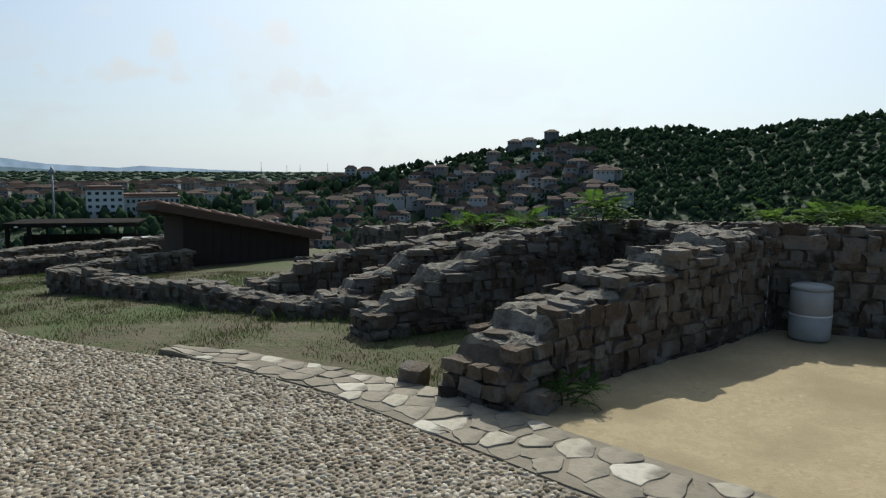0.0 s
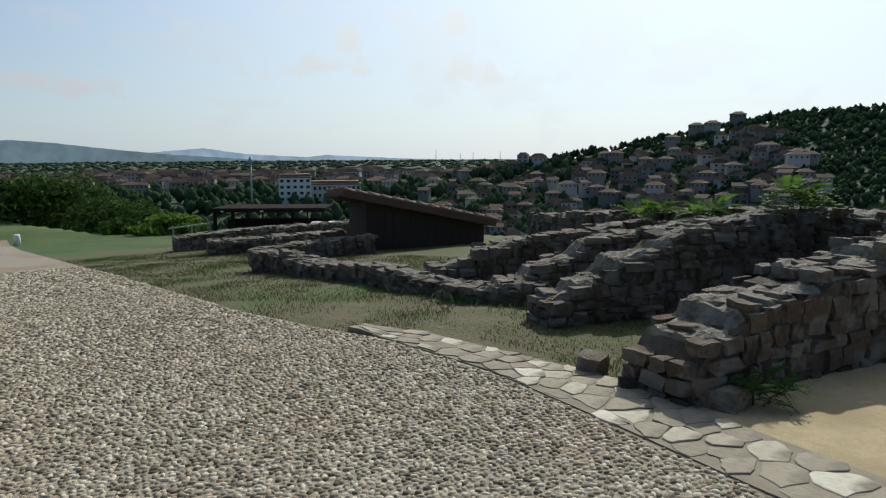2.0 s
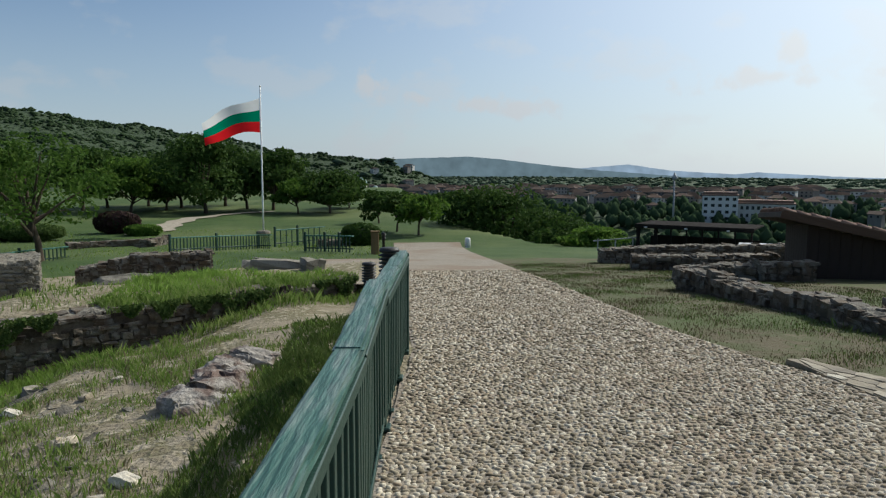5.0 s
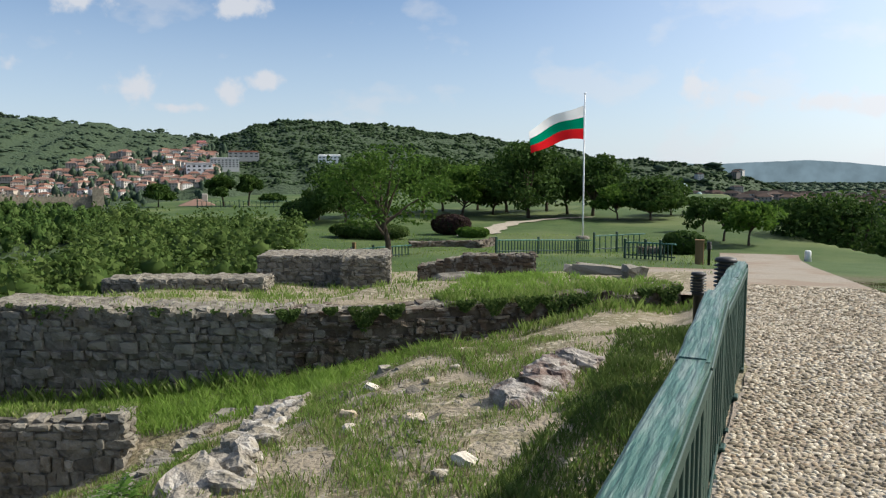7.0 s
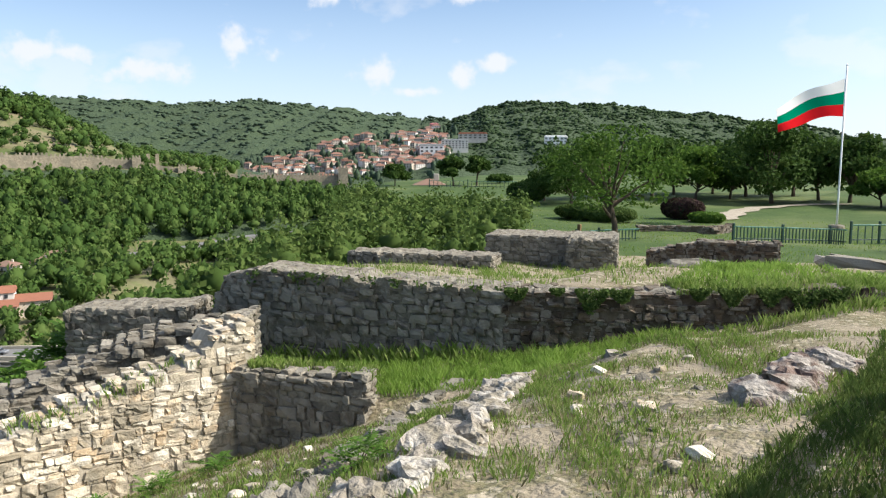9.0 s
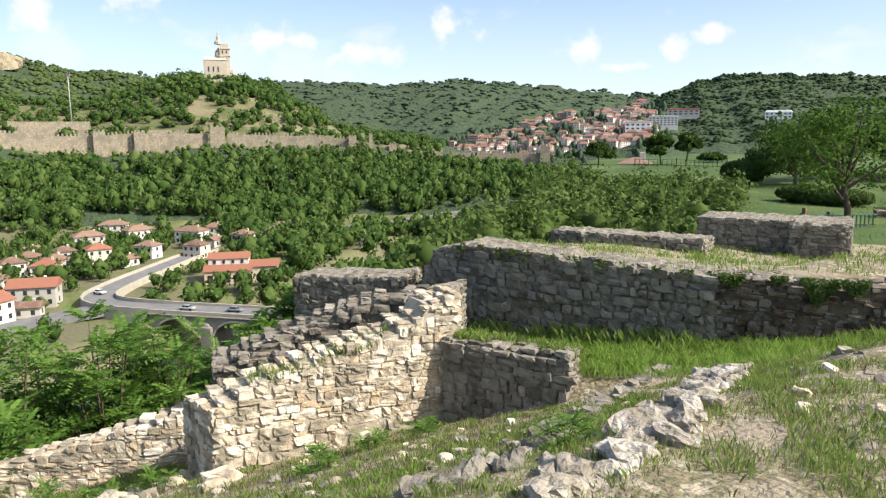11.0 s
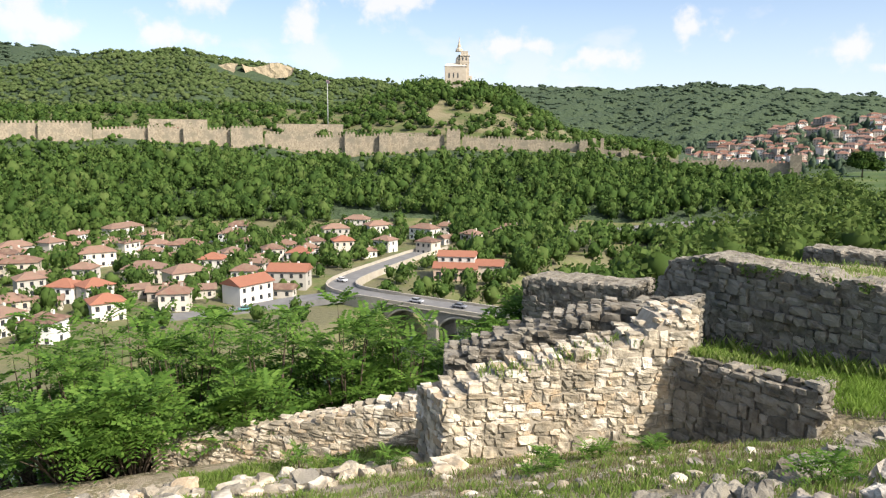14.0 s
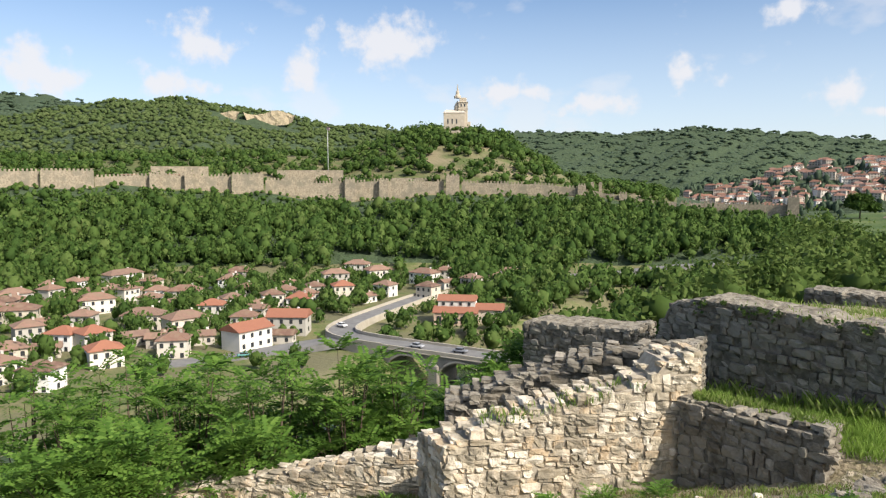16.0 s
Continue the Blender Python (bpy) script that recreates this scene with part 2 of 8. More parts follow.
M_PALE_HEAP = surface("limestone_rubble", [(0.26, 0.222, 0.158), (0.50, 0.44, 0.335), (0.64, 0.59, 0.495), (0.40, 0.305, 0.195), (0.57, 0.505, 0.39)], scale=10, bump=1.0, bump_scale=34, stain=(0.23, 0.205, 0.155), stain_scale=4.0, bump_dist=0.02, world=True, island=0.62)
M_GREY = surface("lichen_stone", [(0.085, 0.078, 0.062), (0.15, 0.135, 0.108), (0.25, 0.23, 0.19), (0.125, 0.107, 0.08), (0.31, 0.285, 0.235)], scale=10, bump=1.0, bump_scale=34, stain=(0.23, 0.212, 0.17), stain_scale=3.8, bump_dist=0.022, world=True, per_object=0.62)
M_GREY_HEAP = surface("lichen_stone_rubble", [(0.085, 0.078, 0.062), (0.15, 0.135, 0.108), (0.25, 0.23, 0.19), (0.125, 0.107, 0.08), (0.31, 0.285, 0.235)], scale=10, bump=1.0, bump_scale=34, stain=(0.23, 0.212, 0.17), stain_scale=3.8, bump_dist=0.022, world=True, island=0.62)
M_ROCK = surface("white_rock", [(0.13, 0.115, 0.085), (0.28, 0.25, 0.205), (0.48, 0.45, 0.395), (0.24, 0.21, 0.165)], scale=9, per_object=0.35, bump=1.0, bump_scale=26, stain=(0.23, 0.205, 0.155), stain_scale=5.0, bump_dist=0.035, world=True)
M_RUSTROCK = surface("rust_rock", [(0.12, 0.10, 0.08), (0.25, 0.225, 0.195), (0.40, 0.37, 0.33), (0.20, 0.17, 0.14)], scale=9, per_object=0.2, bump=1.0, bump_scale=26, stain=(0.16, 0.115, 0.095), stain_scale=5.0, bump_dist=0.035, world=True)
M_CAP = surface("concrete_cap", [(0.07, 0.062, 0.046), (0.135, 0.12, 0.092), (0.21, 0.19, 0.152), (0.11, 0.10, 0.07)], scale=7, bump=1.0, bump_scale=30, world=True, stain=(0.26, 0.24, 0.195), stain_scale=6.5, bump_dist=0.03)
M_GREEN = surface("green_paint", [(0.022, 0.085, 0.06), (0.034, 0.125, 0.09), (0.05, 0.17, 0.125)], scale=4, rough=0.42, bump=0.5, bump_scale=22, stain=(0.07, 0.20, 0.155), stain_scale=5.0, bump_dist=0.01, spec=0.5, stretch=(1.0, 0.12, 1.0))
M_GREENIRON = surface("green_iron", [(0.006, 0.032, 0.022), (0.012, 0.05, 0.036)], scale=6, rough=0.45, bump=0.2, bump_scale=60, spec=0.5)
M_BLACK = surface("black_iron", [(0.012, 0.012, 0.012), (0.028, 0.027, 0.025)], scale=8, rough=0.5, bump=0.2, bump_scale=60, spec=0.4)
M_DARKWOOD = surface("dark_wood", [(0.030, 0.021, 0.016), (0.055, 0.038, 0.028)], scale=3, rough=0.8, bump=0.5, bump_scale=18, stretch=(1, 1, 0.2))
M_TILE = surface("roof_tile", [(0.12, 0.075, 0.057), (0.19, 0.112, 0.082), (0.25, 0.155, 0.115), (0.165, 0.108, 0.085)], scale=0.9, per_object=0.55, rough=0.85, bump=0.7, bump_scale=3.0, bump_dist=0.05, stain=(0.20, 0.14, 0.10), stain_scale=0.5)
M_TILE_RED = surface("new_roof_tile", [(0.23, 0.10, 0.065), (0.30, 0.135, 0.085)], scale=0.9, per_object=0.3, rough=0.85, bump=0.7, bump_scale=3.0, bump_dist=0.05)
M_PLASTER = surface("plaster", [(0.40, 0.38, 0.34), (0.60, 0.58, 0.54), (0.50, 0.44, 0.35), (0.74, 0.73, 0.70)], scale=0.4, per_object=0.75, bump=0.2, bump_scale=5, rough=0.9)
M_PLASTER_DULL = surface("old_plaster", [(0.33, 0.30, 0.26), (0.50, 0.47, 0.42), (0.44, 0.38, 0.30), (0.62, 0.60, 0.56)], scale=0.4, per_object=0.75, bump=0.2, bump_scale=5, rough=0.9)
M_GLASS = surface("dark_window", [(0.02, 0.023, 0.027), (0.05, 0.055, 0.06)], scale=0.7, rough=0.15, bump=0, spec=0.6)
M_ASPHALT = surface("asphalt", [(0.13, 0.13, 0.13), (0.20, 0.20, 0.195)], scale=0.3, bump=0.3, bump_scale=6, world=True)
M_WALLFORT = surface("fort_masonry", [(0.16, 0.135, 0.095), (0.28, 0.24, 0.175), (0.38, 0.33, 0.25)], scale=0.9, bump=0.9, bump_scale=1.6, world=True, stain=(0.20, 0.18, 0.135), stain_scale=0.2, bump_dist=0.3)
M_CHURCH = surface("church_stone", [(0.36, 0.31, 0.24), (0.46, 0.41, 0.33)], scale=0.4, bump=0.4, bump_scale=2, world=True, bump_dist=0.1)
M_CLIFF = surface("ochre_cliff", [(0.20, 0.165, 0.105), (0.31, 0.26, 0.175), (0.12, 0.11, 0.06)], scale=0.09, bump=0.9, bump_scale=0.3, world=True, bump_dist=2)
M_WATER = surface("river_water", [(0.03, 0.045, 0.028), (0.05, 0.065, 0.04)], scale=0.2, rough=0.12, bump=0.1, bump_scale=2, world=True, spec=0.5)
M_WHITE = surface("white_paint", [(0.76, 0.76, 0.74), (0.83, 0.83, 0.81)], scale=3, rough=0.5, bump=0.1, bump_scale=30)
M_BARK = surface("bark", [(0.055, 0.042, 0.03), (0.11, 0.085, 0.06)], scale=6, bump=0.9, bump_scale=14, stretch=(1, 1, 0.25), bump_dist=0.02)
F_WOODS = foliage("leaf_woods", [(0.032, 0.066, 0.016), (0.055, 0.105, 0.024), (0.08, 0.135, 0.032), (0.12, 0.17, 0.05)], scale=0.06)
# leaves for backlit slopes, the canopy's own shade put into the colour
F_SHADE = foliage("leaf_shaded_woods", [(0.034, 0.058, 0.03), (0.045, 0.073, 0.037), (0.056, 0.086, 0.044)], scale=0.045, through=0.05, rough=0.9, spec=0.0)
# far leaves made paler and bluer: some distance haze is mixed into the colour
F_FAR = foliage("leaf_hazy_woods", [(0.062, 0.094, 0.062), (0.075, 0.11, 0.072), (0.088, 0.122, 0.08)], scale=0.02, through=0.25, rough=0.9, spec=0.0)
F_TREE = foliage("leaf_tree", [(0.03, 0.062, 0.014), (0.05, 0.095, 0.02), (0.08, 0.13, 0.032)], scale=0.5)
F_LIGHT = foliage("leaf_light", [(0.055, 0.11, 0.018), (0.09, 0.17, 0.026), (0.14, 0.22, 0.045)], scale=0.8, through=0.45)
F_AIL = foliage("leaf_ailanthus", [(0.042, 0.098, 0.018), (0.088, 0.175, 0.03), (0.16, 0.265, 0.054)], scale=0.8, through=0.42, rough=0.5)
F_YOUNG = foliage("leaf_young", [(0.04, 0.085, 0.015), (0.068, 0.13, 0.022), (0.11, 0.18, 0.036)], scale=0.6, through=0.42)
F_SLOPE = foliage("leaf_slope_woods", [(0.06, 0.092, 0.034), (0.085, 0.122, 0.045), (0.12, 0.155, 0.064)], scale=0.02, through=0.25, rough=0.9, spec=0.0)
F_HILL = foliage("leaf_hill_woods", [(0.036, 0.06, 0.03), (0.048, 0.076, 0.037), (0.064, 0.095, 0.046)], scale=0.02, through=0.2, rough=0.9, spec=0.0)
F_MOUND = foliage("leaf_mound", [(0.046, 0.085, 0.019), (0.078, 0.125, 0.03), (0.13, 0.178, 0.05)], scale=0.2)
F_SCRUB = foliage("leaf_scrub", [(0.04, 0.075, 0.018), (0.07, 0.115, 0.028), (0.115, 0.16, 0.045)], scale=0.25)
F_GRASS = foliage("grass_blade", [(0.10, 0.175, 0.03), (0.16, 0.25, 0.05), (0.22, 0.295, 0.082), (0.29, 0.31, 0.13)], scale=0.7, through=0.4)
F_STRAW = foliage("straw_blade", [(0.11, 0.11, 0.05), (0.18, 0.16, 0.085), (0.25, 0.215, 0.13)], scale=0.7, through=0.3)
M_COPPER = surface("old_copper", [(0.22, 0.33, 0.31), (0.30, 0.41, 0.39)], scale=0.5, rough=0.6, bump=0.1, bump_scale=2)
M_PINK = surface("pink_render", [(0.55, 0.22, 0.22), (0.62, 0.28, 0.27)], scale=0.5, bump=0.1, bump_scale=2)
M_FLAGFAR = surface("far_flag_cloth", [(0.55, 0.2, 0.2), (0.7, 0.6, 0.6)], scale=0.4, bump=0)
# plaster and tile darkened: the backlit hillside's shade is put into their colours
M_HILLWALL = surface("shaded_plaster", [(0.18, 0.172, 0.16), (0.30, 0.285, 0.265), (0.25, 0.228, 0.195), (0.52, 0.505, 0.48)], scale=0.4, per_object=0.75, bump=0.2, bump_scale=5)
M_HILLROOF = surface("shaded_roof_tile", [(0.07, 0.048, 0.038), (0.11, 0.07, 0.052), (0.09, 0.07, 0.06)], scale=0.9, per_object=0.55, bump=0.6, bump_scale=3.0, bump_dist=0.05)
F_LAWN = foliage("lawn_blade", [(0.062, 0.105, 0.026), (0.105, 0.155, 0.04), (0.145, 0.18, 0.06)], scale=0.7, through=0.25)
F_DRY = foliage("dry_lawn_blade", [(0.07, 0.07, 0.032), (0.11, 0.095, 0.05), (0.15, 0.125, 0.075)], scale=0.7, through=0.2)
F_LUSH = foliage("lush_blade", [(0.15, 0.25, 0.042), (0.21, 0.33, 0.065), (0.27, 0.37, 0.10)], scale=0.7, through=0.5)
# brown mortar darkened with the stone, deep shade put into its colour
M_DARKMORTAR = surface("shaded_brown_joint", [(0.04, 0.032, 0.024), (0.085, 0.068, 0.05), (0.14, 0.12, 0.09)], scale=6, bump=0.8, bump_scale=55, world=True, bump_dist=0.012)
# far plaster and brown tiles, greyed and darkened to carry the backlit town's shade
M_SHADEWALL = surface("shaded_town_plaster", [(0.16, 0.155, 0.146), (0.28, 0.27, 0.255), (0.21, 0.192, 0.172), (0.52, 0.51, 0.49)], scale=0.05, island=0.9, bump=0)
M_SHADEROOF = surface("shaded_town_tiles", [(0.05, 0.042, 0.037), (0.08, 0.06, 0.05), (0.07, 0.06, 0.055)], scale=0.05, island=0.9, bump=0, spec=0.0, rough=1.0)

# ---- the lie of the land ----
# Angles are degrees to the left of +y, seen from the path's middle; elevations are seen from eye height.


def step(a, b, v):
    k = np.clip((np.asarray(v, float) - a) / (b - a), 0, 1)
    return k * k * (3 - 2 * k)


def wob(x, y, s, seed=0.0):
    """Cheap smooth waves, about -1 to 1."""
    x, y = np.asarray(x, float) / s, np.asarray(y, float) / s
    return (np.sin(1.7 * x + 1.3 * y + seed) + np.sin(2.9 * x - 2.3 * y + 2 * seed + 1) + np.sin(-1.1 * x + 3.7 * y + 3 * seed) + np.sin(5.3 * x + 4.1 * y + seed)) / 3.2


def high(el, d):
    return 1.6 + d * np.tan(np.radians(el))


def spot(az, d):
    return -d * math.sin(radians(az)), d * math.cos(radians(az))


WALL_X = [-14.0, -10.9, -5.9, -3.1, -0.2]   # the long retaining wall of the upper terrace
WALL_Y = [7.2, 8.0, 9.3, 11.0, 13.0]


def plateau(x, y):
    """The hilltop: level by the path, falling gently ahead, with the excavated terraces on the left."""
    base = np.interp(y, [-100, 5, 8, 36, 60, 100, 150], [0, 0, -0.14, -2.4, -2.2, -1.8, -1.8])
    u = np.interp(y, [-3, 3.5, 6.5, 9], [-0.45, 0.0, 0.3, 0.3]) - x - 0.08
    low = np.interp(u, [0, 0.35, 1.5, 3.2, 5, 7.5, 9, 9.7, 11, 12], [0, -0.10, -0.24, -0.5, -1.25, -2.25, -2.8, -3.2, -3.45, -3.8])
    mid = base * (1 - step(0, 2, u)) + np.interp(u, [0, 0.5, 3, 6, 9, 11.5], [0, -0.3, -0.95, -1.5, -1.9, -2.3])
    terrace = step(-0.1, 0.35, y - np.interp(-x, [3, 6.35, 8.1, 12], [8.2, 6.5, 6.0, 5.6]))
    left = low + (mid - low) * terrace
    wall = y - np.interp(x, WALL_X, WALL_Y)
    up = np.interp(wall, [0, 0.8, 2.5, 4.5, 7, 12, 40], [-0.62, -0.52, -0.42, -0.7, -1.2, -1.6, -2.4])
    behind = np.interp(wall, [0, 2, 6, 12, 40], [-0.62, -0.62, -1.2, -1.6, -2.4])
    up = behind + (up - behind) * step(-6.3, -5.3, x)
    left = np.where((wall > 0.38) & (x > -11.4), np.maximum(up, base - 0.4) * (1 - step(12, 30, wall)) + base * step(12, 30, wall), left)
    return np.where(u > 0, left, base)


RIVER = [(-95, -70), (-140, 5), (-184, 67), (-214, 122), (-262, 190)]


def land(x, y):
    x, y = np.asarray(x, float), np.asarray(y, float)
    az, d = np.degrees(np.arctan2(-x, y)), np.hypot(x, y)
    # valley, far bank and town plain
    floor_left = np.interp(d, [0, 240, 300, 400, 900, 4800], [-62, -62, -58, -47, -40, -30])
    floor_right = np.interp(d, [0, 360, 520, 700, 1500, 4800], [-62, -62, -34, -27, -50, -170])
    z = floor_right + (floor_left - floor_right) * step(22, 40, az)
    # the fortress hill across the river
    foot = high(np.interp(az, [44, 52, 56, 59, 69, 77, 81, 85, 92, 100, 115], [-2.4, -1.8, -1.35, -0.95, -0.95, -1.35, -1.1, -0.7, -0.2, -0.3, -0.3]), 520)
    crest = high(np.interp(az, [44, 54, 60, 62, 64.6, 67.7, 72.5, 77.8, 82, 92, 100, 115], [-2.6, -0.6, 0.3, 1.7, 3.0, 4.1, 3.7, 2.0, 2.2, 1.9, 1.6, 1.5]), 680)
    a = np.clip((d - 385) / 130, 0, 1)
    b = np.clip((d - 525) / 155, 0, 1)
    c = np.clip((d - 700) / 300, 0, 1)
    hill = -47 + (foot + 47) * a + (crest - foot) * b + (-45 - crest) * c
    on = step(30, 42, az) * (1 - step(125, 150, az))
    z = np.maximum(z, -62 + (hill + 62) * on)

    def ridge(z, azs, els, far, front, back=0.3):
        els = np.interp(az, azs, els, left=-9, right=-9)
        top = high(els + (0.32 if far < 700 else 0.13), far) + wob(x, y, 55) * 0.004 * far
        return np.maximum(z, np.where(d < far, top - (far - d) * front, top - (d - far) * back))

    z = ridge(z, [70, 74, 78, 81, 86, 88.4, 93.4, 96, 101, 112], [2, 4.1, 4.4, 4.9, 5.6, 6.1, 5.7, 5.2, 4.3, 3], 1300, 0.25)
    z = ridge(z, [28, 39, 44, 51, 56, 60, 64, 74, 95, 98, 101, 125], [2.0, 2.8, 3.4, 3.95, 3.6, 3.8, 3.85, 4.1, 5.4, 5.8, 5.9, 5], 2600, 0.155)
    z = ridge(z, [-6, -1.5, 5, 13, 20, 26, 29, 33, 35.5, 38, 42], [-1.4, 0.3, 0.8, 2.3, 3.2, 3.8, 3.8, 3.6, 2.6, 1.2, -1], 1500, 0.24)
    z = ridge(z, [33, 36, 40, 45, 50, 53], [0.6, 1.5, 1.4, 0.7, -0.3, -1.4], 1250, 0.20)
    z = ridge(z, [-110, -95, -82, -76.6, -71.8, -70, -65, -61, -56.4, -53, -50, -48, -45, -43, -40, -36], [3.5, 3.6, 3.0, 2.5, 1.9, 2.4, 2.2, 1.9, 0.7, 0.2, -0.4, -0.8, -1.4, -1.7, -2.2, -3.4], 620, 0.30)
    z = z + wob(x, y, 30, 2) * 1.5 * step(150, 400, d)
    # the river's bed
    away = np.full(np.shape(x), 1e6)
    for (xa, ya), (xb, yb) in zip(RIVER, RIVER[1:]):
        t = np.clip(((x - xa) * (xb - xa) + (y - ya) * (yb - ya)) / ((xb - xa) ** 2 + (yb - ya) ** 2), 0, 1)
        away = np.minimum(away, np.hypot(x - xa - t * (xb - xa), y - ya - t * (yb - ya)))
    z = z - 8.5 * (1 - step(9, 17, away))
    # the hilltop itself, and its flanks
    edge_left = np.interp(y, [-60, 5, 8, 17, 80, 130], [11.5, 12.6, 13.2, 20, 70, 80])
    edge_right = np.interp(y, [-60, 3, 10, 16, 24, 30, 34, 38, 46, 60, 100], [9.4, 9.4, 12.5, 13.5, 14.2, 14.5, 12.5, 9, 6.5, 6, 5])
    out = np.maximum(np.maximum(-x - edge_left, x - edge_right), np.maximum(y - 120, -y - 45))
    flank = plateau(x, y) - np.maximum(out, 0) * 0.55 - 0.45 * np.clip(out, 0, 3) + wob(x, y, 9, 1) * 0.5 * step(1, 9, out)
    return np.where(out < 0, plateau(x, y), np.maximum(z, flank))


def mesh(name, verts, faces, material=None, smooth=False):
    me = bpy.data.meshes.new(name)
    me.from_pydata([tuple(v) for v in verts], [], [tuple(f) for f in faces])
    if material:
        me.materials.append(material)
    if smooth:
        me.polygons.foreach_set("use_smooth", [True] * len(me.polygons))
    me.update()
    return me


def build_ground():
    azs = np.concatenate([np.arange(-100, 110, 0.5), np.arange(110, 260, 5.0)])
    rad = [0.35]
    while rad[-1] < 4850:
        rad.append(rad[-1] * (1.042 if rad[-1] < 3 or 120 < rad[-1] < 900 else 1.028))
    rad = np.array(rad)
    A, D = np.meshgrid(np.radians(azs), rad)
    X, Y = -D * np.sin(A), D * np.cos(A)
    Z = land(X, Y)
    near = (D > 3) & (D < 60)
    Z = Z + np.where(near, wob(X, Y, 0.8, 3) * 0.012 + wob(X, Y, 0.27, 1) * 0.006, 0) * np.where(X < -0.4, 2.0, 1.0)
    verts = np.stack([X, Y, Z], -1).reshape(-1, 3)
    nr, na = X.shape
    i = np.arange(nr - 1)[:, None] * na
    j = np.arange(na)[None]
    k = (j + 1) % na
    quads = np.stack([i + j, i + k, i + na + k, i + na + j], -1).reshape(-1, 4)
    faces = quads[:, ::-1].tolist()
    hub = len(verts)
    verts = np.vstack([verts, [[0, 0, 0]]])
    faces += [(int(a), hub, int((a + 1) % na)) for a in range(na)]
    me = mesh("ground", verts.tolist(), faces, None, True)
    for m in (M_GROUND, M_LAWN, M_WOODFLOOR, M_SLOPE, M_GARDEN, M_BANK):
        me.materials.append(m)
    mid = verts[quads].mean(1)
    d, az = np.hypot(mid[:, 0], mid[:, 1]), np.degrees(np.arctan2(-mid[:, 0], mid[:, 1]))
    idx = np.full(len(faces), 0)
    n = len(quads)
    idx[:n] = np.where(d > 24, np.where((mid[:, 2] < -4) | (d > 140), 2, 1), 0)
    idx[:n] = np.where((d > 522) & (d < 700) & (az > 52) & (az < 108), 3, idx[:n])
    idx[:n] = np.where((d > 150) & (d < 395) & (az > 48) & (az < 108), 4, idx[:n])
    idx[:n] = np.where((d <= 24) & (mid[:, 0] < 0.6), 5, idx[:n])
    me.polygons.foreach_set("material_index", idx.tolist())
    return tagged(new("ground", me), "grassy hilltop ground falling away to wooded valley and hills", "ground", kind="structure")


build_ground()

# ---- building kit ----
rng = np.random.default_rng(7)
rnd = random.Random(11)


def fast(name, verts, quads, material, smooth=False):
    """One mesh from arrays of places and four-cornered faces."""
    me = bpy.data.meshes.new(name)
    verts, quads = np.asarray(verts, np.float32), np.asarray(quads, np.int32)
    me.vertices.add(len(verts))
    me.vertices.foreach_set("co", verts.ravel())
    me.loops.add(quads.size)
    me.loops.foreach_set("vertex_index", quads.ravel())
    me.polygons.add(len(quads))
    me.polygons.foreach_set("loop_start", np.arange(0, quads.size, quads.shape[1], dtype=np.int32))
    me.polygons.foreach_set("use_smooth", np.full(len(quads), smooth))
    me.update(calc_edges=True)
    me.materials.append(material)
    return me


def part(name, me, parent, label="", m=None):
    ob = new(name, me)
    ob.parent = parent
    if m is not None:
        ob.matrix_basis = m
    if label:
        ob["label"] = label
    return ob


def holder(name, x, y, z, rz=0.0):
    ob = new(name)
    ob.empty_display_size = 0.2
    ob.matrix_basis = pose(x, y, z, 0, 0, rz)
    return ob


def boxes(name, items, material, bevel=0.0, smooth=False):
    """One mesh of bevelled blocks: rows of centre, size and turn about z in degrees."""
    bm = bmesh.new()
    for c, s, *turn in items:
        m = Matrix.Translation(c) @ Matrix.Rotation(radians(turn[0] if turn else 0), 4, "Z")
        if len(turn) > 1:
            m = m @ Matrix.Rotation(radians(turn[1]), 4, "Y")
        bmesh.ops.create_cube(bm, size=1, matrix=m @ Matrix.Diagonal((*s, 1)))
    if bevel:
        bmesh.ops.bevel(bm, geom=list(bm.edges), offset=bevel, segments=1, affect="EDGES")
    me = bpy.data.meshes.new(name)
    bm.to_mesh(me)
    bm.free()
    me.materials.append(material)
    return me


def lathe(name, rings, material, sides=16, smooth=True):
    """A turned shape from (radius, height) rings, closed at both ends."""
    v, f = [], []
    for r, z in rings:
        v += [(r * math.cos(2 * math.pi * k / sides), r * math.sin(2 * math.pi * k / sides), z) for k in range(sides)]
    for i in range(len(rings) - 1):
        f += [(i * sides + k, i * sides + (k + 1) % sides, (i + 1) * sides + (k + 1) % sides, (i + 1) * sides + k) for k in range(sides)]
    f.append(tuple(range(sides))[::-1])
    f.append(tuple(range((len(rings) - 1) * sides, len(rings) * sides)))
    me = mesh(name, v, f, material)
    if smooth:
        me.polygons.foreach_set("use_smooth", [len(p.vertices) == 4 for p in me.polygons])
    return me


